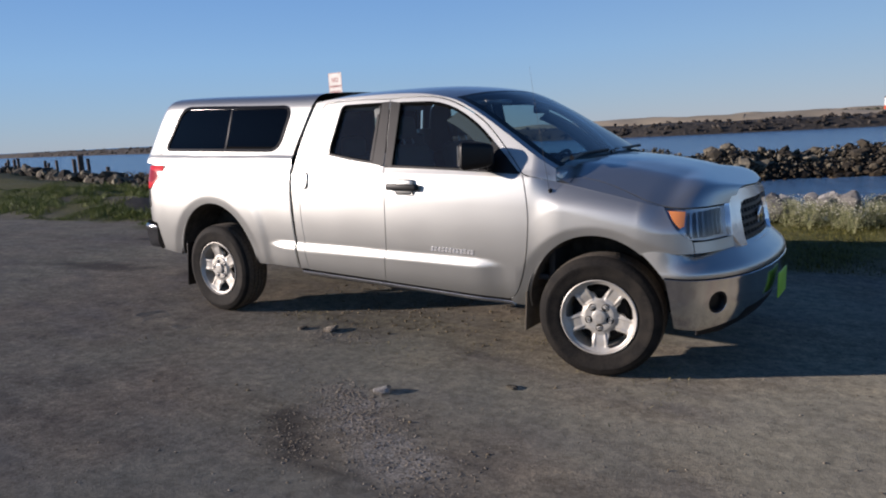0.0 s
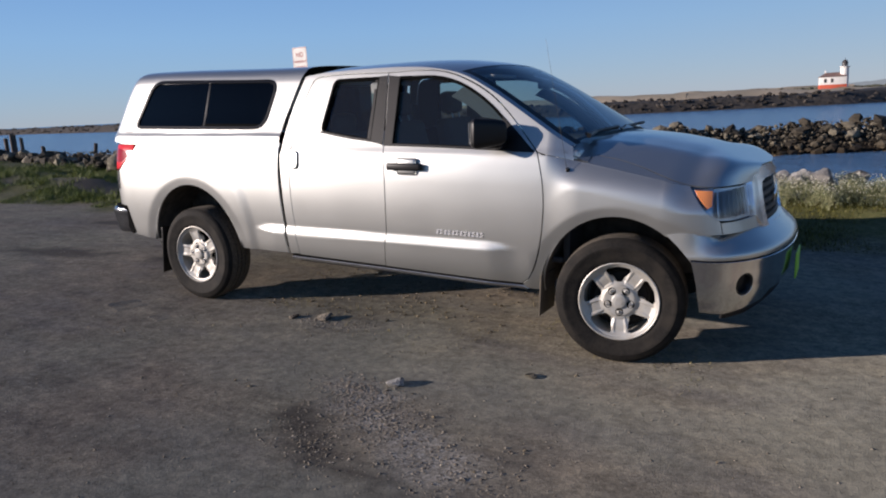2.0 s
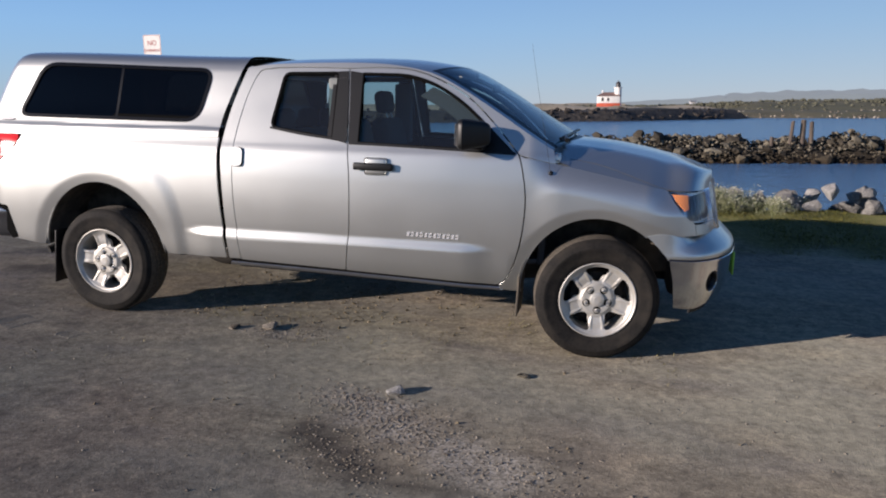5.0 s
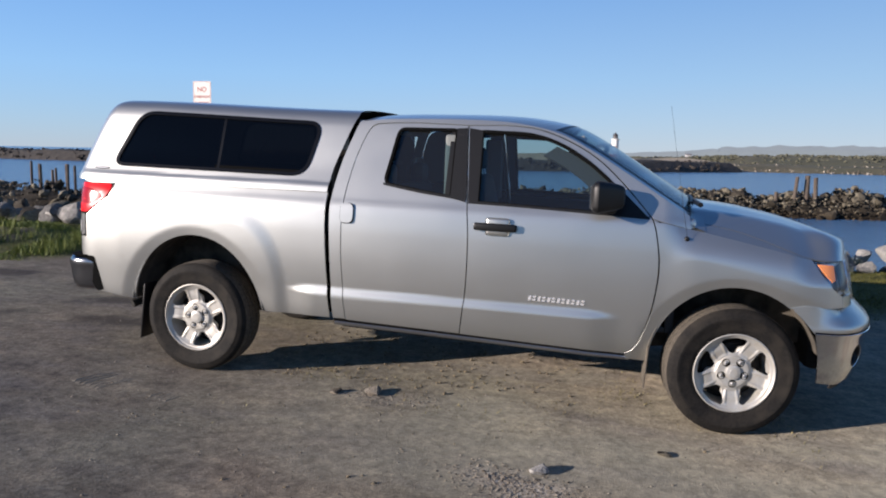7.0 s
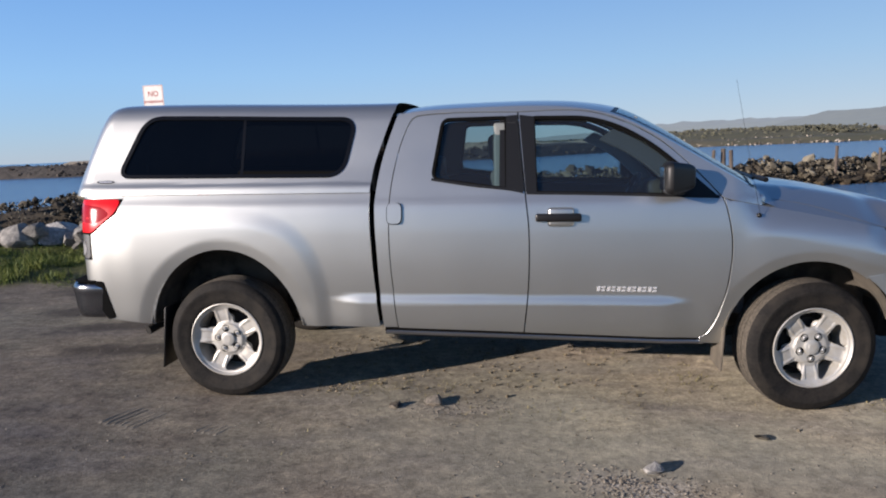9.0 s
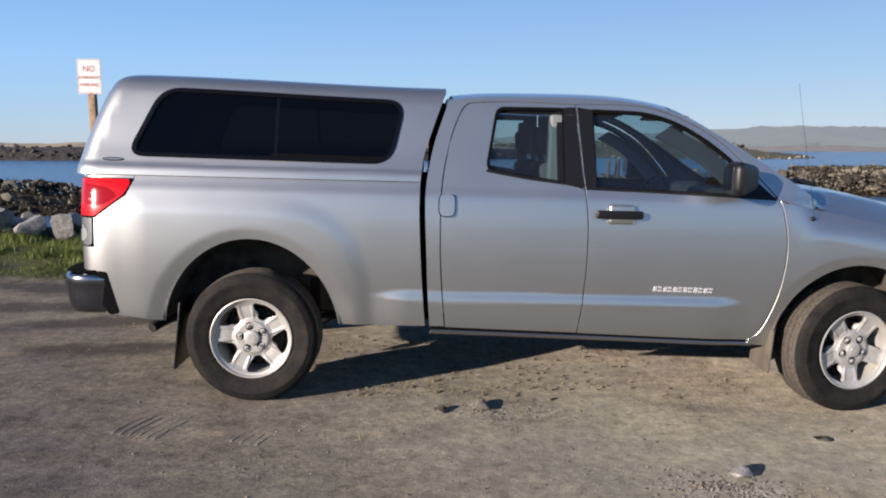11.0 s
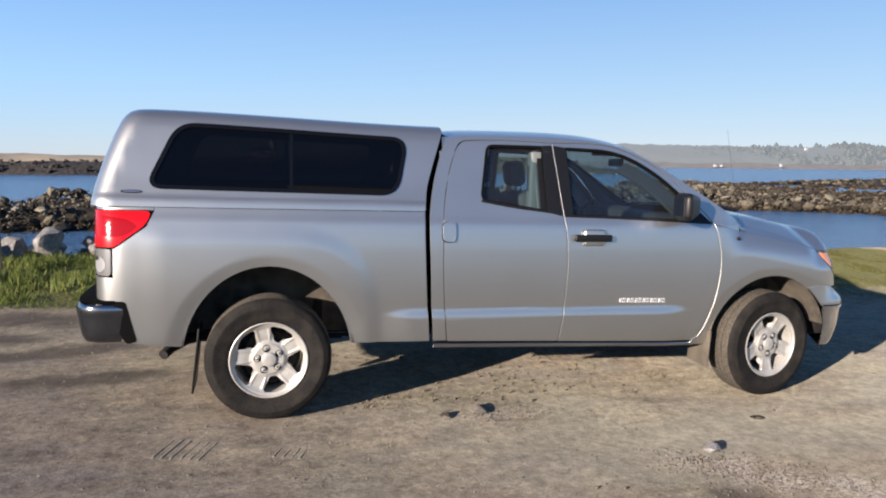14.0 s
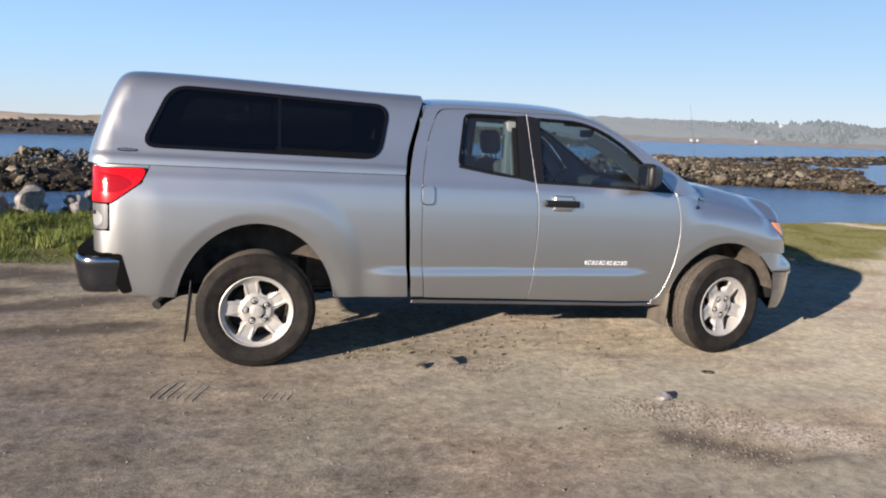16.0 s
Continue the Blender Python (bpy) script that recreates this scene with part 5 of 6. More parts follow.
def stone_meshes(name, count, mat, detail, seed):
    got = []
    for k in range(count):
        bm = stone_shape(seed + k, detail, 0.6)
        me = bpy.data.meshes.new(name)
        bm.to_mesh(me)
        bm.free()
        me.shade_smooth()
        me.set_sharp_from_angle(angle=radians(28))
        me.materials.append(mat)
        got.append(me)
    return got


rnd = random.Random(7)
RIP = stone_meshes("boulder", 9, RIPRAP, 3, 100)
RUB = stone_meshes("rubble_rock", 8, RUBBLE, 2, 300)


bank_v, bank_f = [], []
BANK_KIND = []
for k in range(8):
    bm = stone_shape(900 + k, 2, 0.6)
    bm.verts.index_update()
    BANK_KIND.append(([v.co.copy() for v in bm.verts], [[v.index for v in f.verts] for f in bm.faces]))
    bm.free()


def boulder(x, y, z, size, label, group, meshes, name="boulder"):
    ob = new(name, rnd.choice(meshes))
    sx, sy, sz = size * rnd.uniform(0.85, 1.3), size * rnd.uniform(0.8, 1.15), size * rnd.uniform(0.6, 0.95)
    ob.matrix_world = pose(x, y, z, rnd.uniform(-25, 25), rnd.uniform(-25, 25), rnd.uniform(0, 360)) @ Matrix.Diagonal((sx, sy, sz, 1))
    return tagged(ob, label, "boulder", group)


# the bank of broken stone below the grass
for k in range(430):
    x = rnd.uniform(-24, 15) if k % 3 == 0 else rnd.uniform(-13, -2) if k % 3 == 1 else rnd.uniform(0.4, 7.8)
    if 8.0 < x:
        continue
    d = rnd.uniform(0.0, 4.6) if k % 5 == 0 else rnd.uniform(-0.3, 0.9) if x > 0 else rnd.uniform(-0.25, 1.5)
    y = y_bank(x) + d
    size = rnd.uniform(0.25, 0.58) if x < -2 else rnd.uniform(0.16, 0.44) if x < 8 else rnd.uniform(0.2, 0.4)
    rise = 0.30 if -0.5 < x < 8 and d < 1.2 else 0.26 if d < 1.5 else 0.10
    z = ground_z(x, y) + size * rnd.uniform(0.05, 0.2) + rise * rnd.random()
    if x > -13 and d < 1.3:
        boulder(x, y, z, size, "grey broken boulder on the shore bank", "bank boulders", RIP if x > -8.5 or k % 4 == 0 else RUB)
        continue
    vs, fs = rnd.choice(BANK_KIND)
    turn = pose(x, y, z, rnd.uniform(-25, 25), rnd.uniform(-25, 25), rnd.uniform(0, 360)) @ Matrix.Diagonal((size * rnd.uniform(0.85, 1.3), size, size * rnd.uniform(0.6, 0.95), 1))
    i = len(bank_v)
    bank_v += [turn @ v for v in vs]
    bank_f += [[q + i for q in f] for f in fs]

JETTY = curve([(-95, 30), (-60, 34), (-30, 39), (-13, 44), (0, 52), (20, 57), (38, 60), (49, 55), (55.5, 48.5), (63, 42), (90, 26), (140, 0)], 10)


def jetty_at(t):
    return along_line(JETTY, t)


def along_line(line, t):
    total = arclen(line) * t
    x, y, n = along(line, total)
    return x, y, Vector((-n.x, -n.y))


lump_v, lump_f = [], []
templates = []
for k in range(12):
    bm = stone_shape(500 + k, 1, 0.9)
    bm.verts.index_update()
    templates.append(([v.co.copy() for v in bm.verts], [[v.index for v in f.verts] for f in bm.faces]))
    bm.free()


def pile(verts, faces, x, y, z, size):
    vs, fs = rnd.choice(templates)
    m = pose(x, y, z, rnd.uniform(-40, 40), rnd.uniform(-40, 40), rnd.uniform(0, 360)) @ Matrix.Diagonal((size * rnd.uniform(0.7, 1.5), size * rnd.uniform(0.7, 1.2), size * rnd.uniform(0.45, 0.95), 1))
    k = len(verts)
    verts += [m @ v for v in vs]
    faces += [[i + k for i in f] for f in fs]


def jetty_reach(x):
    """How far the heap reaches behind its crest: a narrow wall at first, a broad tidal flat further on."""
    return 5.5 + 1.5 * smooth(26, 50, x)


def jetty_height(off, x):
    crest = WATER + 1.75 + 0.7 * noise.noise(Vector((x * 0.12, 3.0, 0.0))) + 0.55 * noise.noise(Vector((x * 0.45, 7.0, 0.0))) - 1.25 * smooth(45, 57, x)
    side = abs(off) / 4.6 if off < 0 else off / jetty_reach(x)
    z = WATER - 0.5 + (crest - WATER + 0.5) * max(0.0, 1 - side ** 1.6)
    return z


for k in range(42000):
    t = rnd.random() if k % 3 else 0.25 + 0.55 * rnd.random()
    x, y, n = jetty_at(t)
    off = rnd.uniform(-4.5, 3.0) if rnd.random() < 0.66 else rnd.uniform(2.0, jetty_reach(x) * 0.95)
    px, py = x + n.x * off, y + n.y * off
    size = rnd.choice((rnd.uniform(0.12, 0.34), rnd.uniform(0.12, 0.34), rnd.uniform(0.2, 0.55), rnd.uniform(0.12, 0.3))) if rnd.random() < 0.955 else rnd.uniform(0.6, 1.35)
    if x < -10:
        size *= 0.8
    z = jetty_height(off, x) + rnd.uniform(-0.3, 0.12)
    if k < 290 and -30 < x < 60:
        boulder(px, py, z + 0.1, size, "brown weed-stained rock of the rubble breakwater", "breakwater rocks", RUB, "breakwater_rock")
    else:
        pile(lump_v, lump_f, px, py, z, size)


def stuff(name, verts, faces, mat, label, category, smooth_it=False):
    me = bpy.data.meshes.new(name)
    me.from_pydata(verts, [], faces)
    if smooth_it:
        me.shade_smooth()
    return tagged(link_mesh(name, me, mat), label, category, kind="stuff")


# low weedy bars behind the breakwater, with pools between them
BARS = ((((115, 132), (160, 160), (210, 186), (320, 242), (520, 330)), 16.0, 1.0, 1500),)
for line, wide, high, count in BARS:
    for k in range(count):
        x, y, n = along_line(line, 0.999 * rnd.random() ** 1.5)
        off = rnd.uniform(-wide, wide)
        z = WATER - 0.15 + high * (1 - (off / wide) ** 2) * (0.55 + 0.8 * noise.noise(Vector((x * 0.06, off * 0.1, 2.0))))
        pile(lump_v, lump_f, x + n.x * off, y + n.y * off, z, rnd.uniform(0.35, 1.0) * (1 + 0.004 * x))
def flat_z(x, y):
    """The broad weedy flat behind the breakwater's bend, broken by pools further east."""
    n = noise.noise(Vector((x * 0.055, y * 0.055, 4.0))) + 0.5 * noise.noise(Vector((x * 0.16, y * 0.16, 8.0)))
    return WATER + 0.30 + 0.50 * n - 0.30 * smooth(50, 95, x - 0.35 * (y - 60))


def flat_at(u, v):
    ax, ay, bx, by = 33 + 20 * u, 60 - 11 * u, 78 + 58 * u, 150 - 22 * u
    return ax + (bx - ax) * v, ay + (by - ay) * v


for k in range(9000):
    x, y = flat_at(rnd.random(), rnd.random() ** 1.4)
    z = flat_z(x, y)
    if z > WATER + 0.02:
        pile(lump_v, lump_f, x, y, z + rnd.uniform(-0.1, 0.1), rnd.uniform(0.25, 0.75) if rnd.random() < 0.9 else rnd.uniform(0.8, 1.6))
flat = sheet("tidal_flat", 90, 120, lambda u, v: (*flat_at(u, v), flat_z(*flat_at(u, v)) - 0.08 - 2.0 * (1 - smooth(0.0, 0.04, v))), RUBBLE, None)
tagged(flat, "broad low flat of weedy stones and tidal pools", "tidal flat", kind="structure")
# dark weedy rocks down the western bank
for k in range(1500):
    x = -13 - 36 * rnd.random() ** 1.3
    d = rnd.uniform(0.1, 4.5)
    y = y_bank(x) + d
    pile(lump_v, lump_f, x, y, ground_z(x, y) + rnd.uniform(0.0, 0.25 + 0.12 * d), rnd.uniform(0.25, 0.8))
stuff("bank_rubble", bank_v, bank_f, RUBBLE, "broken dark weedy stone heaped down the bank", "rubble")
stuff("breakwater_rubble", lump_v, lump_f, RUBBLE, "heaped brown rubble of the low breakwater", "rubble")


def jetty_core():
    n = 160
    def at(u, v):
        x, y, nn = jetty_at(min(0.999, u))
        off = -6.5 + v * (7.5 + jetty_reach(x))
        return x + nn.x * off, y + nn.y * off, jetty_height(off, x) - 0.5
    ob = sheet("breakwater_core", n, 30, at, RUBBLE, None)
    tagged(ob, "dark packed core of the rubble breakwater", "breakwater", kind="structure")


jetty_core()
for line, wide, high, count in BARS:
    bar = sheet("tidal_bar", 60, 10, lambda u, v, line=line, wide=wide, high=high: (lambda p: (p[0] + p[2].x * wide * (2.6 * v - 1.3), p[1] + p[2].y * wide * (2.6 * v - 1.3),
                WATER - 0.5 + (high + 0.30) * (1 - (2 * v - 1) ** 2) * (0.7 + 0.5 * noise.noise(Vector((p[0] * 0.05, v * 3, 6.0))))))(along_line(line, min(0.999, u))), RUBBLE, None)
    tagged(bar, "low dark bar of weedy stones between tidal pools", "tidal bar", kind="structure")

# ---- timber piles ----
WOOD = speckled("weathered piling wood", (0.035, 0.028, 0.022), (0.13, 0.10, 0.078), 7.0, 0.9, 0.6, 0.02)


def piling(x, y, top, r, lean=0.0, way=0.0):
    bm = bmesh.new()
    h = top - WATER + 1.2
    lathe(bm, [(r * 1.05, 0.0), (r, h * 0.3), (r * 0.96, h * 0.7), (r * 0.92, h - 0.03), (r * 0.8, h)], 12, closed=True)
    for v in bm.verts:
        k = noise.noise(Vector((v.co.x * 6 + x, v.co.y * 6, v.co.z * 0.8)))
        v.co.x *= 1 + 0.18 * k
        v.co.y *= 1 + 0.18 * k
        if v.co.z > h - 0.04:
            v.co.z += 0.12 * k
    ob = part("piling", bm, WOOD, None)
    ob.matrix_world = pose(x, y, WATER - 1.2, lean * math.cos(way), lean * math.sin(way), 0)
    return tagged(ob, "weathered grey wooden piling standing in the rubble", "piling", "old pilings")


WEST_PILES = ((-82.0, 36.0, 0.95, 0.17, 2, 0.5), (-77.0, 36.3, 0.6, 0.16, 0, 0), (-75.7, 35.8, 0.3, 0.16, 3, 2), (-74.5, 36.2, 0.55, 0.16, 2, 4), (-70.6, 36.0, 0.6, 0.2, 0, 0), (-69.8, 36.4, 0.9, 0.17, 0, 0), (-69.0, 35.7, 1.0, 0.2, 2, 1), (-68.1, 36.1, 0.6, 0.17, 0, 0), (-64.5, 36.0, -0.25, 0.2, 4, 1), (-57.4, 36.0, 0.0, 0.17, 14, 1.6))
WEST_PILES += tuple((-88.6 + 0.62 * k + 0.2 * math.sin(k * 5), 36.0 + 0.4 * math.cos(k * 3), 0.35 + 0.5 * math.sin(k * 2.3), 0.17, 2 * (k % 3), k) for k in range(10))
JETTY_PILES = ((-40.4, 38.0, 0.55, 0.1, 1, 2), (-39.9, 38.3, 0.35, 0.1, 0, 0), (-39.4, 37.8, 0.38, 0.11, 2, 1), (-38.6, 38.1, 0.0, 0.1, 0, 0), (-38.1, 37.9, 0.12, 0.1, 3, 4), (-37.5, 38.2, 0.42, 0.1, 0, 0), (-37.1, 37.8, 0.42, 0.1, 1, 3), (-36.7, 38.1, 0.32, 0.1, 0, 0))
EAST_PILES = ((14.1, 54.6, 0.45, 0.15, 4, 1), (15.2, 55.0, 0.5, 0.2, 0, 0), (15.9, 54.7, 0.35, 0.16, 3, 4), (13.0, 54.8, -0.75, 0.16, 0, 0), (23.9, 55.5, 0.35, 0.13, 2, 2), (27.4, 56.0, 0.1, 0.13, 1, 1))
for x, y, top, r, lean, way in WEST_PILES + JETTY_PILES + EAST_PILES:
    piling(x, y, top, r, lean, way)

# ---- notice on a post ----
def sign():
    root = new("notice_sign")
    root.matrix_world = pose(-5.29, 4.71, ground_z(-5.29, 4.71) - 0.41, 0, 0, SIGN_TURN)
    tagged(root, "white no overnight parking sign on a wooden post in the grass", "sign")
    post = boxed((-0.045, -0.045, 0.0), (0.045, 0.045, 2.93), 0.008)
    part("post", post, speckled("post timber", (0.20, 0.125, 0.07), (0.36, 0.245, 0.145), 18.0, 0.85, 0.4, 0.006), root, "square wooden post")
    loop = rounded([(-0.155, 2.52), (0.155, 2.52), (0.155, 2.975), (-0.155, 2.975)], 0.02)
    white = speckled("sign white", (0.56, 0.54, 0.50), (0.70, 0.68, 0.64), 12.0, 0.6, 0.02, 0.001)
    red = material("sign red", (0.34, 0.07, 0.055), 0.6)
    plate = skin("sign_plate", loop, lambda s, v: (s, -0.062, v), white, root, thick=0.004, step=0.2, vstep=0.2)
    part("plate_back", boxed((-0.153, -0.0615, 2.522), (0.153, -0.058, 2.973)), white, root)
    skin("sign_border", grown(loop, -0.006), lambda s, v: (s, -0.0625, v), red, plate, holes=[grown(loop, -0.013)], thick=0.0005, step=0.3, vstep=0.3)
    for words, z, size in (("NO", 2.815, 0.105), ("OVERNIGHT", 2.72, 0.051), ("PARKING", 2.62, 0.060)):
        cu = bpy.data.curves.new("lettering", "FONT")
        cu.body, cu.size, cu.align_x, cu.extrude, cu.offset = words, size, "CENTER", 0.0006, 0.0012
        tmp = new("lettering", cu)
        dg = bpy.context.evaluated_depsgraph_get()
        me = bpy.data.meshes.new_from_object(tmp.evaluated_get(dg))
        bpy.data.objects.remove(tmp)
        t = link_mesh("lettering", me, red, plate, words.lower() + " in red capitals")
        me.materials.clear()
        me.materials.append(red)
        t.matrix_local = pose(0, -0.0635, z, 90, 0, 0)
    for z in (2.945, 2.548):
        part("bolt", lathe(bmesh.new(), [(0.0, 0.006), (0.007, 0.006), (0.009, 0.0)], 8, pose(0, -0.063, z, 90, 0, 0)), BRUSHED, plate)


SIGN_TURN = 0
sign()

# ---- far side of the water ----
SCRUB = speckled("dune scrub", (0.045, 0.045, 0.028), (0.16, 0.135, 0.08), 0.12, 0.95, 0.5, 0.5, (0.075, 0.075, 0.040))
SAND = speckled("beach sand", (0.36, 0.29, 0.20), (0.46, 0.375, 0.26), 0.4, 0.95, 0.2, 0.1, (0.30, 0.25, 0.17))
JETTY_STONE = speckled("dark jetty stone", (0.014, 0.012, 0.010), (0.062, 0.052, 0.042), 0.7, 0.9, 0.9, 0.6)
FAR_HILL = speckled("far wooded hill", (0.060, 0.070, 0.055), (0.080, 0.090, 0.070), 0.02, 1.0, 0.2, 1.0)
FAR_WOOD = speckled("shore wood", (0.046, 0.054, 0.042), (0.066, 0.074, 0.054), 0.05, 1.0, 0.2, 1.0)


# emission stands in for distance haze; the hill and wood give off no light
for far, haze_glow in ((FAR_HILL, 0.23), (FAR_WOOD, 0.19)):
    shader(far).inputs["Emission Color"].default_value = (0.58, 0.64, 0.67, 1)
    shader(far).inputs["Emission Strength"].default_value = haze_glow


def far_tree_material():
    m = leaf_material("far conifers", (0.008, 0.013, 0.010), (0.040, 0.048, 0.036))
    # the same glow put into the trees as distance haze
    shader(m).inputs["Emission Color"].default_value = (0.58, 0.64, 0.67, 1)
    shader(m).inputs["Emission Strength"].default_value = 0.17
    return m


def shore(name, line, heights, mat, label, rough=0.6, n=220, seedz=0.0, kind="structure", ends=0.0):
    """Land behind a waterline: cross-sections given as (metres inland, metres above water)."""
    def at(u, v):
        x, y, nn = along_line(line, min(0.9995, u))
        k = v * (len(heights) - 1)
        i = min(int(k), len(heights) - 2)
        f = k - i
        d = heights[i][0] + (heights[i + 1][0] - heights[i][0]) * f
        h = heights[i][1] + (heights[i + 1][1] - heights[i][1]) * f
        wob = noise.noise(Vector((x * 0.02, y * 0.02 + d * 0.03, seedz))) + 0.6 * noise.noise(Vector((x * 0.09, d * 0.08, seedz + 3)))
        h *= 1 + rough * wob if h > 0 else 1
        if ends and h > 0:
            h *= smooth(0.0, ends, u) * (1 - smooth(1 - ends, 1.0, u))
        return x + nn.x * d, y + nn.y * d, WATER + h
    ob = sheet(name, n, (len(heights) - 1) * 4, at, mat, None)
    return tagged(ob, label, "shore", kind=kind)


spit_line = [(-70, 262), (-40, 262), (0, 262), (50, 262), (100, 258), (135, 262), (160, 290)]
shore("far_spit", spit_line, [(-6, -1.5), (2, 0.6), (7, 1.7), (20, 2.6), (45, 4.3), (80, 3.2), (130, 2.0)], SCRUB, "scrubby far spit with driftwood", 0.35)
shore("far_dune", [(-95, 270), (-60, 285), (-25, 300), (10, 320)], [(-3, 0.0), (6, 3.0), (18, 5.6), (40, 4.8), (70, 2.0)], SAND, "pale sand dune beyond the spit", 0.3, 80, 5.0)
shore("far_beach", [(-150, 200), (-90, 204), (-40, 212), (-20, 222), (15, 240), (40, 262)], [(-2, 0.0), (5, 2.8), (14, 4.2), (30, 4.6), (60, 3.5)], SAND, "pale sand behind the jetty", 0.25, 80, 8.0)
shore("south_jetty", [(-900, 330), (-420, 250), (-220, 195), (-132, 178), (-50, 184), (0, 205), (40, 250)], [(-4, -1.5), (1, 1.6), (3.5, 2.9), (8, 3.3), (12, 2.6), (17, -1.0)], JETTY_STONE, "long dark stone jetty", 0.22, 500, 12.0)
# sand colour, paled to take in the distance haze
FAR_SHORE = speckled("hazy far shore", (0.22, 0.205, 0.18), (0.36, 0.32, 0.26), 0.05, 1.0, 0.2, 0.5)
shore("far_bay_shore", [(330, 780), (560, 800), (800, 800), (1300, 720), (2000, 500)], [(-10, -1.0), (10, 1.5), (40, 2.5), (120, 7), (300, 12), (500, 10)], FAR_SHORE, "low far shore of the bay", 0.3, 200, 20.0, ends=0.08)
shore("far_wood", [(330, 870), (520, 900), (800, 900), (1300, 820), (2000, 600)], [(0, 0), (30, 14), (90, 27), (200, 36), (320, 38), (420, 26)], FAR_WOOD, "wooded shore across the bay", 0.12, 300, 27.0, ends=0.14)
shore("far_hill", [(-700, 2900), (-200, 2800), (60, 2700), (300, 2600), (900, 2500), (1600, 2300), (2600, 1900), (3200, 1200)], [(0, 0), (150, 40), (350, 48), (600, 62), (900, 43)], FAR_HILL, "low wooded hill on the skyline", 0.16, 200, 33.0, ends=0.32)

shore("spit_rise", [(14, 276), (50, 274), (100, 270), (134, 276), (158, 300)], [(0, 1.0), (12, 3.4), (28, 5.2), (55, 6.0), (95, 4.5)], SCRUB, "scrub-grown rise on the far spit", 0.18, 120, 41.0, ends=0.22)

# far rocks and driftwood along the spit's edge
dv, df = [], []
for k in range(700):
    x, y, nn = along_line(spit_line, rnd.random() * 0.98)
    d = rnd.uniform(-2, 16)
    pile(dv, df, x + nn.x * d, y + nn.y * d, WATER + 0.4 + d * 0.13, rnd.uniform(0.4, 1.4))
stuff("spit_rocks", dv, df, stone_material("spit rocks and logs", (0.06, 0.05, 0.04), (0.42, 0.37, 0.30), (0.17, 0.14, 0.105)), "rocks and driftwood on the far spit", "rocks")
bv, bf = [], []
for k in range(1500):
    x, y, nn = along_line(spit_line, rnd.random() * 0.98)
    d = rnd.uniform(12, 75)
    for q in range(3):
        pile(bv, bf, x + nn.x * d + rnd.uniform(-2, 2), y + nn.y * d, WATER + 1.2 + (2.6 + 1.9 * smooth(15, 60, x)) * smooth(10, 45, d) + rnd.uniform(-0.6, 0.5), rnd.uniform(0.8, 2.3))
stuff("far_bushes", bv, bf, speckled("far bushes", (0.045, 0.048, 0.034), (0.110, 0.105, 0.068), 0.8, 1.0, 0.8, 0.5), "dark scrub bushes on the far spit", "bushes")
jv, jf = [], []
jl = [(-900, 330), (-420, 250), (-220, 195), (-132, 178), (-50, 184), (0, 205), (40, 250)]
for k in range(1500):
    x, y, nn = along_line(jl, 0.35 + 0.64 * rnd.random())
    d = rnd.uniform(-1, 10)
    pile(jv, jf, x + nn.x * d, y + nn.y * d, WATER + min(3.3, 1.2 + d * 0.5) * rnd.uniform(0.7, 1.02), rnd.uniform(0.8, 2.2))
stuff("jetty_rocks", jv, jf, stone_material("jetty rocks", (0.015, 0.013, 0.011), (0.085, 0.072, 0.06), (0.036, 0.030, 0.025)), "dark boulders of the long jetty", "rocks")
tv, tf = [], []
for k in range(5200):
    u = rnd.random()
    x, y, nn = along_line([(380, 885), (520, 900), (800, 900), (1300, 820), (2000, 600)], u)
    d = rnd.uniform(8, 250)
    wooded = noise.noise(Vector((x * 0.011, y * 0.004 + d * 0.01, 3.0)))
    if x < 400 or wooded < (0.0 if d > 120 else -0.12):
        continue
    h = rnd.uniform(4, 9) * (0.4 + 0.9 * smooth(0.15, 0.35, u)) * (1.0 + 1.6 * max(0.0, wooded))
    base = WATER + interp(d, (0, 30, 90, 200, 250), (0, 12, 25, 33, 34)) * smooth(380, 640, x) * rnd.uniform(0.9, 1.0)
    px, py = x + nn.x * d, y + nn.y * d
    k0 = len(tv)
    for lev, (f, r) in enumerate(((0.0, 0.22), (0.25, 0.36), (0.5, 0.36), (0.72, 0.28), (0.9, 0.15))):
        for q in range(5):
            a = q * 1.2566 + lev
            rr = r * h * rnd.uniform(0.6, 1.2)
            tv.append((px + rr * math.cos(a), py + rr * math.sin(a), base + f * h))
    tv.append((px, py, base + h))
    for lev in range(4):
        for q in range(5):
            tf.append((k0 + lev * 5 + q, k0 + lev * 5 + (q + 1) % 5, k0 + lev * 5 + 5 + (q + 1) % 5, k0 + lev * 5 + 5 + q))
    for q in range(5):
        tf.append((k0 + 20 + q, k0 + 20 + (q + 1) % 5, k0 + 25))
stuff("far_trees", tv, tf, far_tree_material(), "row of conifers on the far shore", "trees")


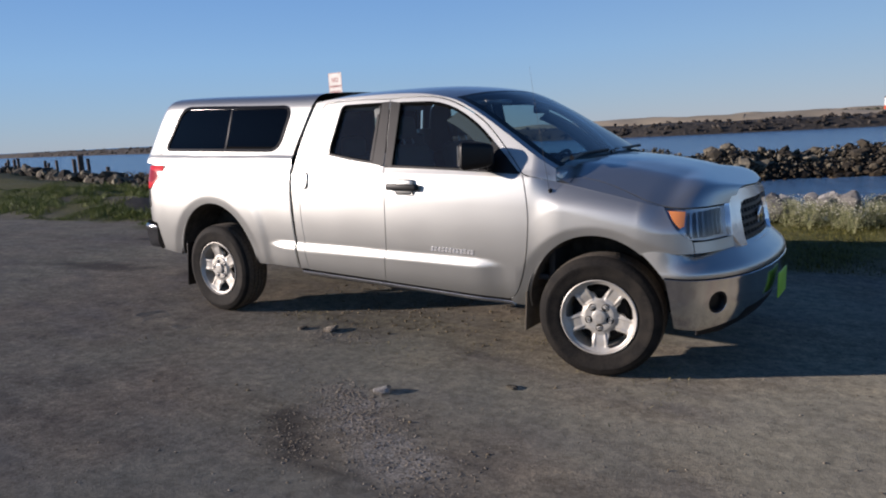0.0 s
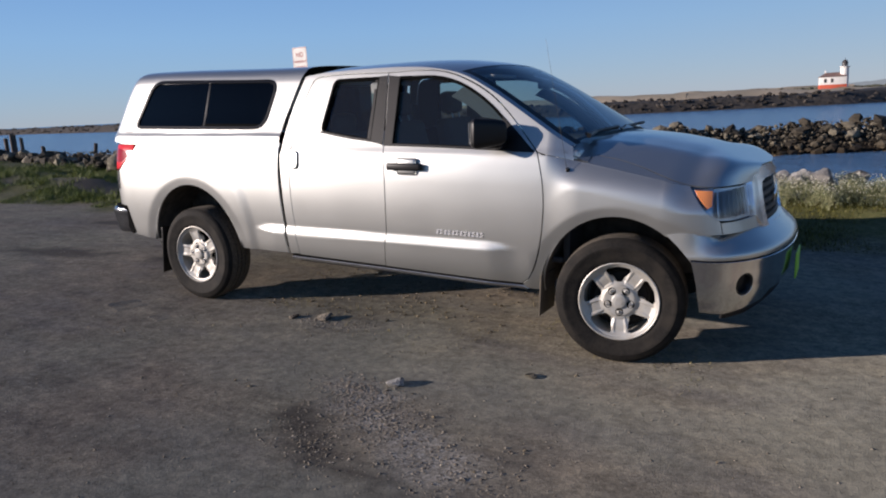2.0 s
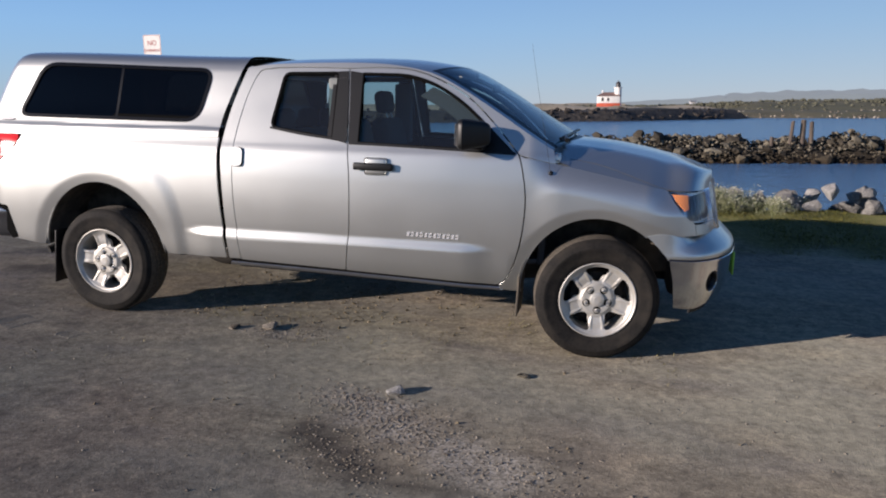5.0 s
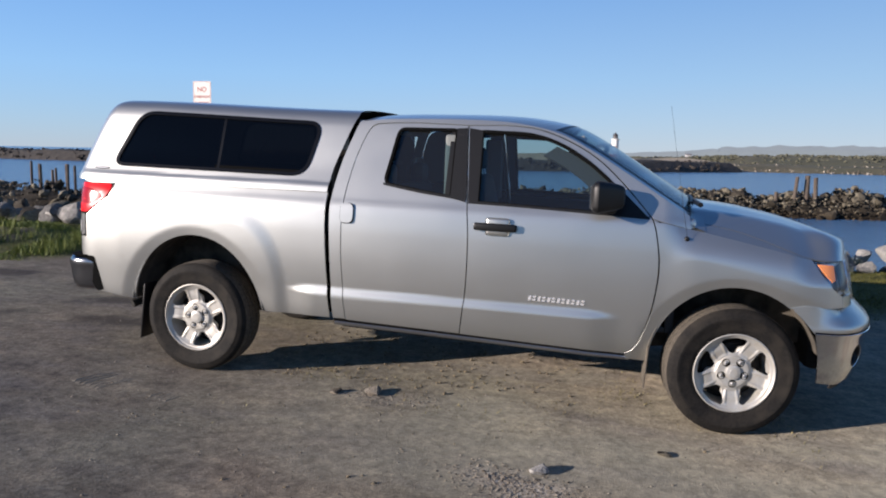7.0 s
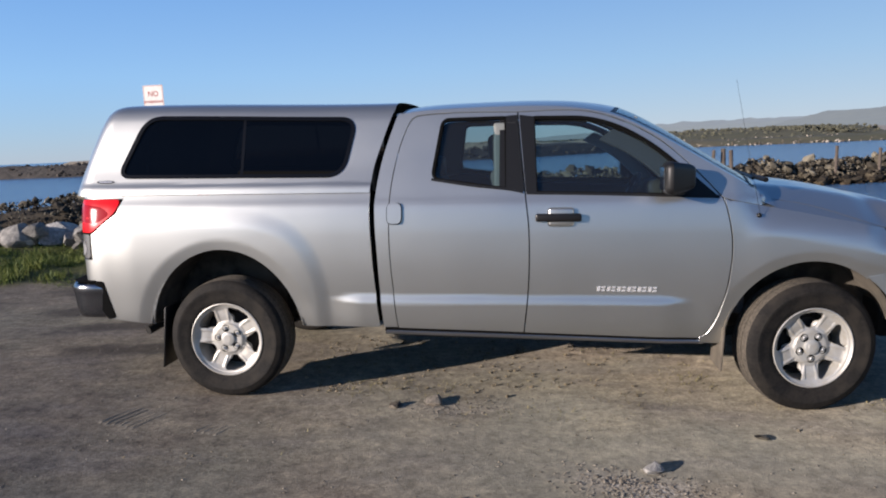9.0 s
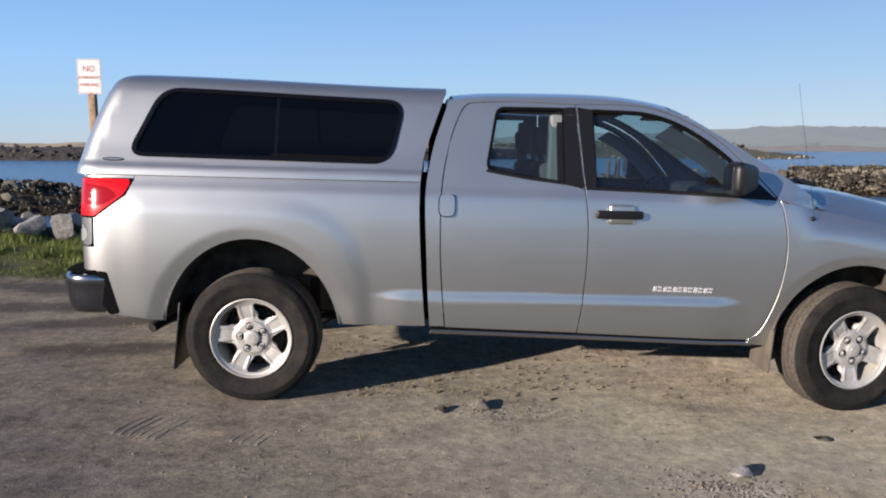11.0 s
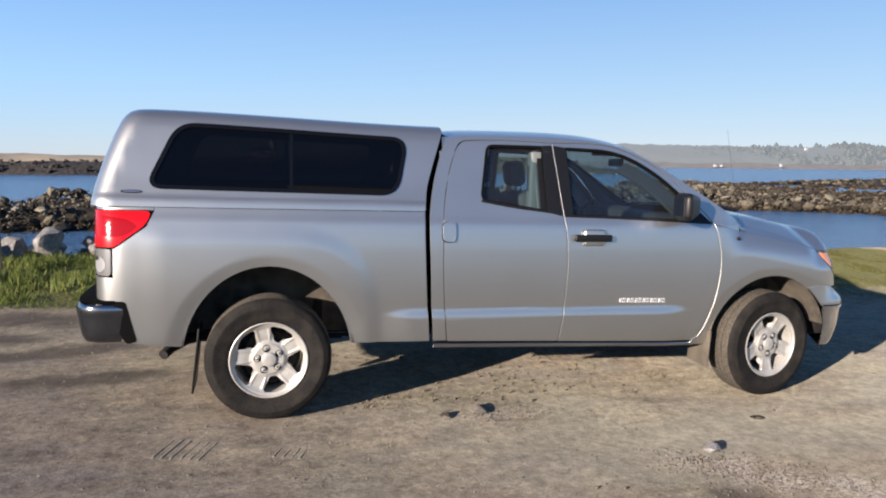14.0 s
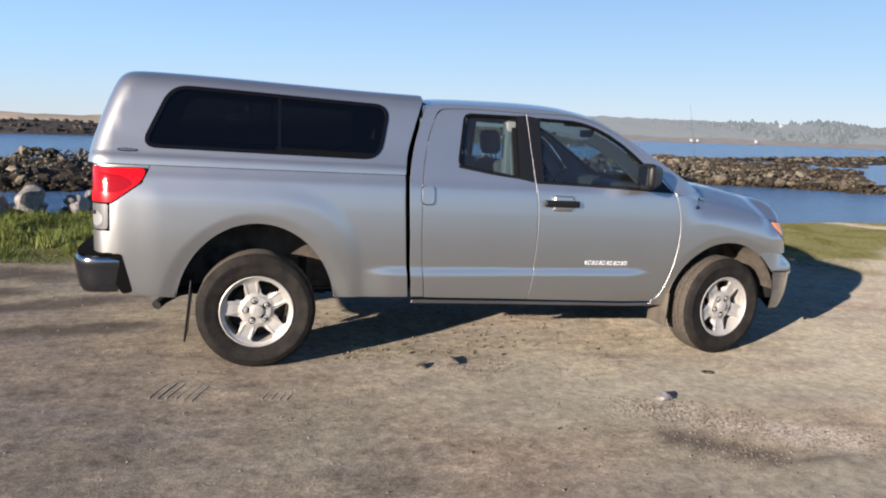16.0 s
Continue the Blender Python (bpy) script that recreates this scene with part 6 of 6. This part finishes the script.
# ---- lighthouse ----
def lighthouse():
    root = new("lighthouse")
    root.matrix_world = pose(-3.9, 268, 0.9, 0, 0, 6) @ Matrix.Scale(0.76, 4)
    tagged(root, "white lighthouse with red base and dark lantern across water", "lighthouse")
    white = speckled("lighthouse white", (0.66, 0.64, 0.60), (0.80, 0.78, 0.74), 1.5, 0.7, 0.05, 0.01)
    red = speckled("lighthouse red", (0.42, 0.07, 0.035), (0.55, 0.11, 0.05), 1.5, 0.7, 0.05, 0.01)
    roof = speckled("lighthouse roof", (0.16, 0.10, 0.085), (0.24, 0.15, 0.12), 1.5, 0.8, 0.05, 0.01)
    part("plinth", boxed((-6.0, -4, -1.5), (4.4, 4, 2.3), 0.05), red, root, "red painted plinth")
    part("wall", boxed((-5.9, -3.9, 2.3), (4.3, 3.9, 5.6), 0.05), white, root)
    rf = bmesh.new()
    a = [rf.verts.new(q) for q in ((-6.3, -4.3, 5.6), (4.7, -4.3, 5.6), (4.7, 4.3, 5.6), (-6.3, 4.3, 5.6), (-3.5, 0, 7.4), (2.0, 0, 7.4))]
    for f in ((0, 1, 5, 4), (2, 3, 4, 5), (1, 2, 5), (3, 0, 4), (3, 2, 1, 0)):
        rf.faces.new([a[i] for i in f])
    part("roof", rf, roof, root, smooth=False)
    part("tower", lathe(bmesh.new(), [(1.75, -1), (1.7, 4), (1.6, 9.2), (2.0, 9.4), (2.0, 9.7)], 20, pose(3.5, -1.2, 0), closed=True), white, root)
    part("lantern", lathe(bmesh.new(), [(1.15, 9.7), (1.15, 11.2), (1.3, 11.3), (0.9, 12.0), (0.15, 12.5), (0.1, 13.1)], 16, pose(3.5, -1.2, 0), closed=True), material("lantern", (0.06, 0.055, 0.055), 0.4), root, "dark glazed lantern")
    for x in (-3.8, -1.2):
        part("window", boxed((x - 0.5, -3.96, 3.2), (x + 0.5, -3.88, 4.8)), TRIM_DARK, root)
    part("chimney", boxed((-4.0, -0.4, 6.5), (-3.3, 0.4, 8.3), 0.05), white, root)


lighthouse()


def cottage(x, y, z, w, h, turn):
    root = new("cottage")
    root.matrix_world = pose(x, y, z, 0, 0, turn)
    white = HOUSE_WHITE
    part("wall", boxed((-w / 2, -w / 3, -2), (w / 2, w / 3, h), 0.1), white, root)
    rf = bmesh.new()
    a = [rf.verts.new(q) for q in ((-w / 2 - 0.4, -w / 3 - 0.4, h), (w / 2 + 0.4, -w / 3 - 0.4, h), (w / 2 + 0.4, w / 3 + 0.4, h), (-w / 2 - 0.4, w / 3 + 0.4, h), (-w / 2 - 0.4, 0, h * 1.55), (w / 2 + 0.4, 0, h * 1.55))]
    for f in ((0, 1, 5, 4), (2, 3, 4, 5), (1, 2, 5), (3, 0, 4), (3, 2, 1, 0)):
        rf.faces.new([a[i] for i in f])
    part("roof", rf, HOUSE_ROOF, root, smooth=False)
    tagged(root, "small white house on the far shore", "house", "far houses")


HOUSE_WHITE = material("far house white", (0.42, 0.41, 0.40), 0.8)
HOUSE_ROOF = material("far house roof", (0.24, 0.25, 0.27), 0.8)
for x, y, z, w, h, turn in ((540, 795, 1.0, 12, 4, 5), (552, 800, 1.0, 9, 4, 0), (640, 800, 2.0, 12, 5, 10), (760, 900, 26, 16, 6, 8), (900, 790, 2, 13, 5, 4), (960, 780, 2, 18, 6, 6), (1010, 770, 2, 14, 5, 0),
                            (1120, 745, 2, 22, 7, 8), (30, 330, 2.5, 8, 3.4, 12), (-8, 320, 2.5, 7, 3.2, 4)):
    cottage(x, y, z, w * 0.30, h * 0.27, turn)

# ---- loose stones and grit on the dirt ----
def place_stone(x, y, size, flat, label, meshes=RIP):
    ob = new("stone", meshes[int(abs(x * 31 + y * 17)) % len(meshes)])
    ob.matrix_world = pose(x, y, ground_z(x, y) + size * 0.12, 8, 5, x * 90) @ Matrix.Diagonal((size * 1.2, size, size * flat, 1))
    return tagged(ob, label, "stone", "loose stones")


EARTHY = stone_meshes("stone", 3, PEBBLE, 3, 700)
place_stone(0.80, -1.885, 0.115, 0.62, "pale loose stone lying on the gravel")
place_stone(-0.46, -1.02, 0.14, 0.22, "flat earth-coloured stone half sunk in the dirt", EARTHY)
place_stone(-0.70, -1.10, 0.09, 0.28, "flat earth-coloured stone half sunk in the dirt", EARTHY)
place_stone(1.46, -1.42, 0.09, 0.25, "dark flat stone in the dirt", RUB)
pv, pf = [], []
grit = random.Random(21)
octa = [(1, 0, 0), (-1, 0, 0), (0, 1, 0), (0, -1, 0), (0, 0, 0.8), (0, 0, -0.4)]
octf = [(0, 2, 4), (2, 1, 4), (1, 3, 4), (3, 0, 4), (2, 0, 5), (1, 2, 5), (3, 1, 5), (0, 3, 5)]
for k in range(11000):
    x, y = grit.uniform(-7, 8), grit.uniform(-4.2, 3.0)
    if k % 3 == 0:
        cx, cy, a, b, turn = grit.choice(PALE[:4] + PALE[:3] + DAMP[1:2])
        u, v = grit.gauss(0, 0.6) * a, grit.gauss(0, 0.8) * b
        x, y = cx + u * math.cos(radians(turn)) - v * math.sin(radians(turn)), cy + u * math.sin(radians(turn)) + v * math.cos(radians(turn))
    size = 0.0025 + 0.0075 * grit.random() ** 3
    t, k0 = grit.uniform(0, 6.28), len(pv)
    z = ground_z(x, y) + size * 0.15
    for vx, vy, vz in octa:
        j = size * grit.uniform(0.7, 1.4)
        pv.append((x + j * (vx * math.cos(t) - vy * math.sin(t)), y + j * (vx * math.sin(t) + vy * math.cos(t)) * 0.8, z + j * vz * 0.7))
    pf += [[i + k0 for i in f] for f in octf]
stuff("gravel", pv, pf, PEBBLE, "loose gravel strewn over the dirt", "gravel", True)


TRACKS = ((-2.44, -1.36, -18, 6, 0.15), (-1.80, -1.50, -18, 4, 0.085))
PRINT_EARTH = speckled("pressed earth", (0.21, 0.180, 0.136), (0.30, 0.260, 0.195), 30.0, 0.95, 0.3, 0.004)
# a tyre's print: short ridges in two slanted rows
kv, kf = [], []
kr = random.Random(51)
for x0, y0, way, n, half in TRACKS:
    c, w = math.cos(radians(way)), math.sin(radians(way))
    for k in range(n):
        u, cut = k * 0.052 + kr.uniform(-0.004, 0.004), half * kr.uniform(0.85, 1.0)
        i = len(kv)
        for du, dv, dz in ((-0.014, -1.1, 0), (0.014, -1.1, 0), (0.020, 1.1, 0), (-0.008, 1.1, 0), (0.0, -0.8, 1), (0.006, 0.8, 1)):
            pu, pw = u + du, cut * dv
            x, y = x0 + pu * c - pw * w, y0 + pu * w + pw * c
            kv.append((x, y, ground_z(x, y) + (0.0032 if dz else -0.0015)))
        kf += [[i + q for q in f] for f in ((0, 4, 5, 3), (1, 2, 5, 4), (0, 1, 4), (2, 3, 5))]
stuff("tyre_print", kv, kf, PRINT_EARTH, "tyre print pressed into the dirt", "tyre print")

cv, cf = [], []
for k in range(330):
    x = rnd.uniform(-1.5, 0.9)
    y = rnd.uniform(-0.85, 0.6)
    if rnd.random() > 1.15 - abs(x + 0.8) * 0.35:
        continue
    pile(cv, cf, x, y, ground_z(x, y) + 0.004, rnd.uniform(0.010, 0.036))
clod = random.Random(63)
for k in range(2600):
    x, y = clod.uniform(-6.5, 5.0), clod.uniform(-4.3, -0.7)
    if noise.noise(Vector((x * 1.3, y * 1.9, 31.0))) < 0.12 + 0.25 * clod.random():
        continue
    pile(cv, cf, x, y, ground_z(x, y) + 0.001, clod.uniform(0.006, 0.014) if clod.random() < 0.85 else clod.uniform(0.014, 0.030))
stuff("dirt_clods", cv, cf, speckled("clod earth", (0.085, 0.066, 0.042), (0.23, 0.185, 0.115), 30.0, 0.95, 0.5, 0.01), "broken earth clods scattered over the dirt", "dirt")
gv, gf = [], []
for k in range(1700):
    cx, cy, a, b, turn = rnd.choice(PALE[:3] + PALE[:3] + DAMP[1:2])
    u, v = rnd.gauss(0, 0.65) * a, rnd.gauss(0, 0.9) * b
    x, y = cx + u * math.cos(radians(turn)) - v * math.sin(radians(turn)), cy + u * math.sin(radians(turn)) + v * math.cos(radians(turn))
    pile(gv, gf, x, y, ground_z(x, y) - 0.002, rnd.uniform(0.005, 0.011) if rnd.random() < 0.93 else rnd.uniform(0.011, 0.022))
stuff("pale_grit", gv, gf, speckled("pale grit", (0.16, 0.138, 0.108), (0.34, 0.300, 0.240), 60.0, 0.95, 0.4, 0.006), "pale stony grit spilled over the dirt", "gravel")


# ---- grass and shore plants ----
def blades(name, count, spot, tall, mat, label, category, seed, width=0.010, bend=0.6):
    r = random.Random(seed)
    vs, fs = [], []
    while count > 0:
        got = spot(r)
        if got is None:
            count -= 1
            continue
        x, y, k = got
        count -= 1
        z, h, a = ground_z(x, y) - 0.02, tall * k * r.uniform(0.5, 1.3), r.uniform(0, 6.28)
        dx, dy = math.cos(a), math.sin(a)
        l, w = h * bend * r.uniform(0.2, 1.2), width * r.uniform(0.7, 1.4)
        i = len(vs)
        vs += [(x - dy * w, y + dx * w, z), (x + dy * w, y - dx * w, z), (x + dx * l * 0.35 + dy * w * 0.7, y + dy * l * 0.35 - dx * w * 0.7, z + h * 0.6),
               (x + dx * l * 0.35 - dy * w * 0.7, y + dy * l * 0.35 + dx * w * 0.7, z + h * 0.6), (x + dx * l, y + dy * l, z + h)]
        fs += [(i, i + 1, i + 2, i + 3), (i + 3, i + 2, i + 4)]
    return stuff(name, vs, fs, mat, label, category)


def left_spot(r):
    x = -3.0 - 19 * r.random() ** 1.35
    y = y_grass(x) - 0.15 + (y_bank(x) + 0.5 - y_grass(x)) * r.random()
    if patch(x, y, BARE_SOIL) > 0.35:
        return None
    k = noise.noise(Vector((x * 1.5, y * 1.5, 2.0))) + 0.6 * noise.noise(Vector((x * 0.5, y * 0.5, 5.0))) + 0.30
    return (x, y, 0.35 + 1.0 * k) if k > r.uniform(-0.05, 0.25) else None


def right_spot(r):
    x = 0.3 + 15 * r.random() ** 1.2
    y = y_grass(x) - 0.1 + (y_bank(x) + 0.2 - y_grass(x)) * r.random()
    if x > 8 and patch(x, y, (SAND_STRIP,)) > 0.3:
        return None
    k = noise.noise(Vector((x * 1.3, y * 1.3, 7.0))) + 0.34 - (0.36 if x > 6.5 else 0)
    return (x, y, 0.5 + 0.7 * k) if k > r.uniform(-0.1, 0.15) else None


blades("grass", 120000, left_spot, 0.065, leaf_material("green shore grass", (0.045, 0.078, 0.011), (0.19, 0.215, 0.042)), "green tufted grass in hummocks along the shore bank", "grass", 3, 0.0042, 1.2)
def tuft_spot(r):
    x0, y0, k = r.choice(TUFTS)
    return x0 + r.gauss(0, 0.085), y0 + r.gauss(0, 0.085), k


tuft_rnd = random.Random(77)
TUFTS = []
while len(TUFTS) < 420:
    x = -3.5 - 15 * tuft_rnd.random() ** 1.2
    y = y_grass(x) + 0.15 + (y_bank(x) + 0.2 - y_grass(x)) * tuft_rnd.random()
    if noise.noise(Vector((x * 1.1, y * 1.1, 13.0))) > -0.12 and patch(x, y, BARE_SOIL) < 0.35:
        TUFTS.append((x, y, tuft_rnd.uniform(0.5, 1.35)))
blades("tussocks", 34000, tuft_spot, 0.145, leaf_material("coarse tussock grass", (0.045, 0.078, 0.012), (0.235, 0.255, 0.055)), "coarse yellow-green tussocks on the shore bank", "grass", 8, 0.0042, 0.8)
blades("short_grass", 100000, right_spot, 0.055, leaf_material("short shore grass", (0.034, 0.044, 0.008), (0.195, 0.172, 0.036)), "short yellow-green turf by the bank", "grass", 4, 0.004, 1.2)


# low leafy brush: heaps of small leaves on thin mounds
MOUNDS = random.Random(31)
HEAPS = []
for k in range(76):
    x = MOUNDS.gauss(2.9, 0.8)
    y = y_bank(x) - 0.35 + MOUNDS.gauss(0, 0.28)
    HEAPS.append((x, y, MOUNDS.uniform(0.16, 0.34), MOUNDS.uniform(0.18, 0.40)))


def brush():
    r, vs, fs = random.Random(5), [], []
    for k in range(40000):
        x0, y0, w, h = r.choice(HEAPS)
        a, q = r.uniform(0, 6.283), r.random() ** 0.6
        up = (1 - q * q) ** 0.5 * r.uniform(0.55, 1.08)
        x, y = x0 + w * q * math.cos(a), y0 + w * q * math.sin(a)
        z = ground_z(x, y) + h * up
        b, t, l = r.uniform(0, 6.283), r.uniform(-0.5, 1.0), r.uniform(0.010, 0.026)
        dx, dy, dz = math.cos(b) * l * math.cos(t), math.sin(b) * l * math.cos(t), l * math.sin(t)
        ex, ey = -math.sin(b) * l * 0.35, math.cos(b) * l * 0.35
        i = len(vs)
        vs += [(x, y, z), (x + dx * 0.5 + ex, y + dy * 0.5 + ey, z + dz * 0.5), (x + dx, y + dy, z + dz), (x + dx * 0.5 - ex, y + dy * 0.5 - ey, z + dz * 0.5)]
        fs.append((i, i + 1, i + 2, i + 3))
    for x0, y0, w, h in HEAPS:
        for k in range(14):
            a, q = r.uniform(0, 6.283), r.uniform(0.2, 0.9)
            x, y, z = x0 + w * q * math.cos(a), y0 + w * q * math.sin(a), ground_z(x0, y0)
            i = len(vs)
            vs += [(x0 - 0.0015, y0, z - 0.02), (x0 + 0.0015, y0, z - 0.02), (x + 0.001, y, z + h * 0.9), (x - 0.001, y, z + h * 0.9)]
            fs.append((i, i + 1, i + 2, i + 3))
    stuff("shore_brush", vs, fs, leaf_material("pale shore brush", (0.120, 0.140, 0.042), (0.44, 0.43, 0.24)), "pale yellow-green leafy brush beside the bank boulders", "brush")


brush()


def brush_spot(r):
    x0, y0, w, h = r.choice(HEAPS)
    return x0 + r.gauss(0, w * 0.5), y0 + r.gauss(0, w * 0.5), h / 0.25


hv, hf = [], []
hr = random.Random(9)
for k in range(1500):
    got = brush_spot(hr)
    if got is None:
        continue
    x, y, kk = got
    z = ground_z(x, y) + 0.24 * kk * hr.uniform(0.7, 1.1)
    x, y = x + hr.gauss(0, 0.06), y + hr.gauss(0, 0.06)
    i = len(hv)
    for vx, vy, vz in octa:
        j = 0.010 * hr.uniform(0.6, 1.5)
        hv.append((x + j * vx, y + j * vy, z + j * vz))
    hf += [[q + i for q in f] for f in octf]
stuff("seed_heads", hv, hf, leaf_material("dry seed heads", (0.52, 0.49, 0.36), (0.76, 0.73, 0.60)), "dry pale seed heads on the brush", "plants")


def weed_spot(r):
    x, y = r.uniform(-1.6, 2.4), r.gauss(-0.45, 0.45)
    k = noise.noise(Vector((x * 2.0, y * 2.0, 11.0))) + 0.2
    return (x, y, 0.6 + 0.6 * k) if k > 0.1 else None


blades("dry_weeds", 5200, weed_spot, 0.035, leaf_material("dry weeds", (0.10, 0.095, 0.035), (0.30, 0.25, 0.12)), "thin dry weeds in the dirt under the pickup", "weeds", 6, 0.004, 1.6)
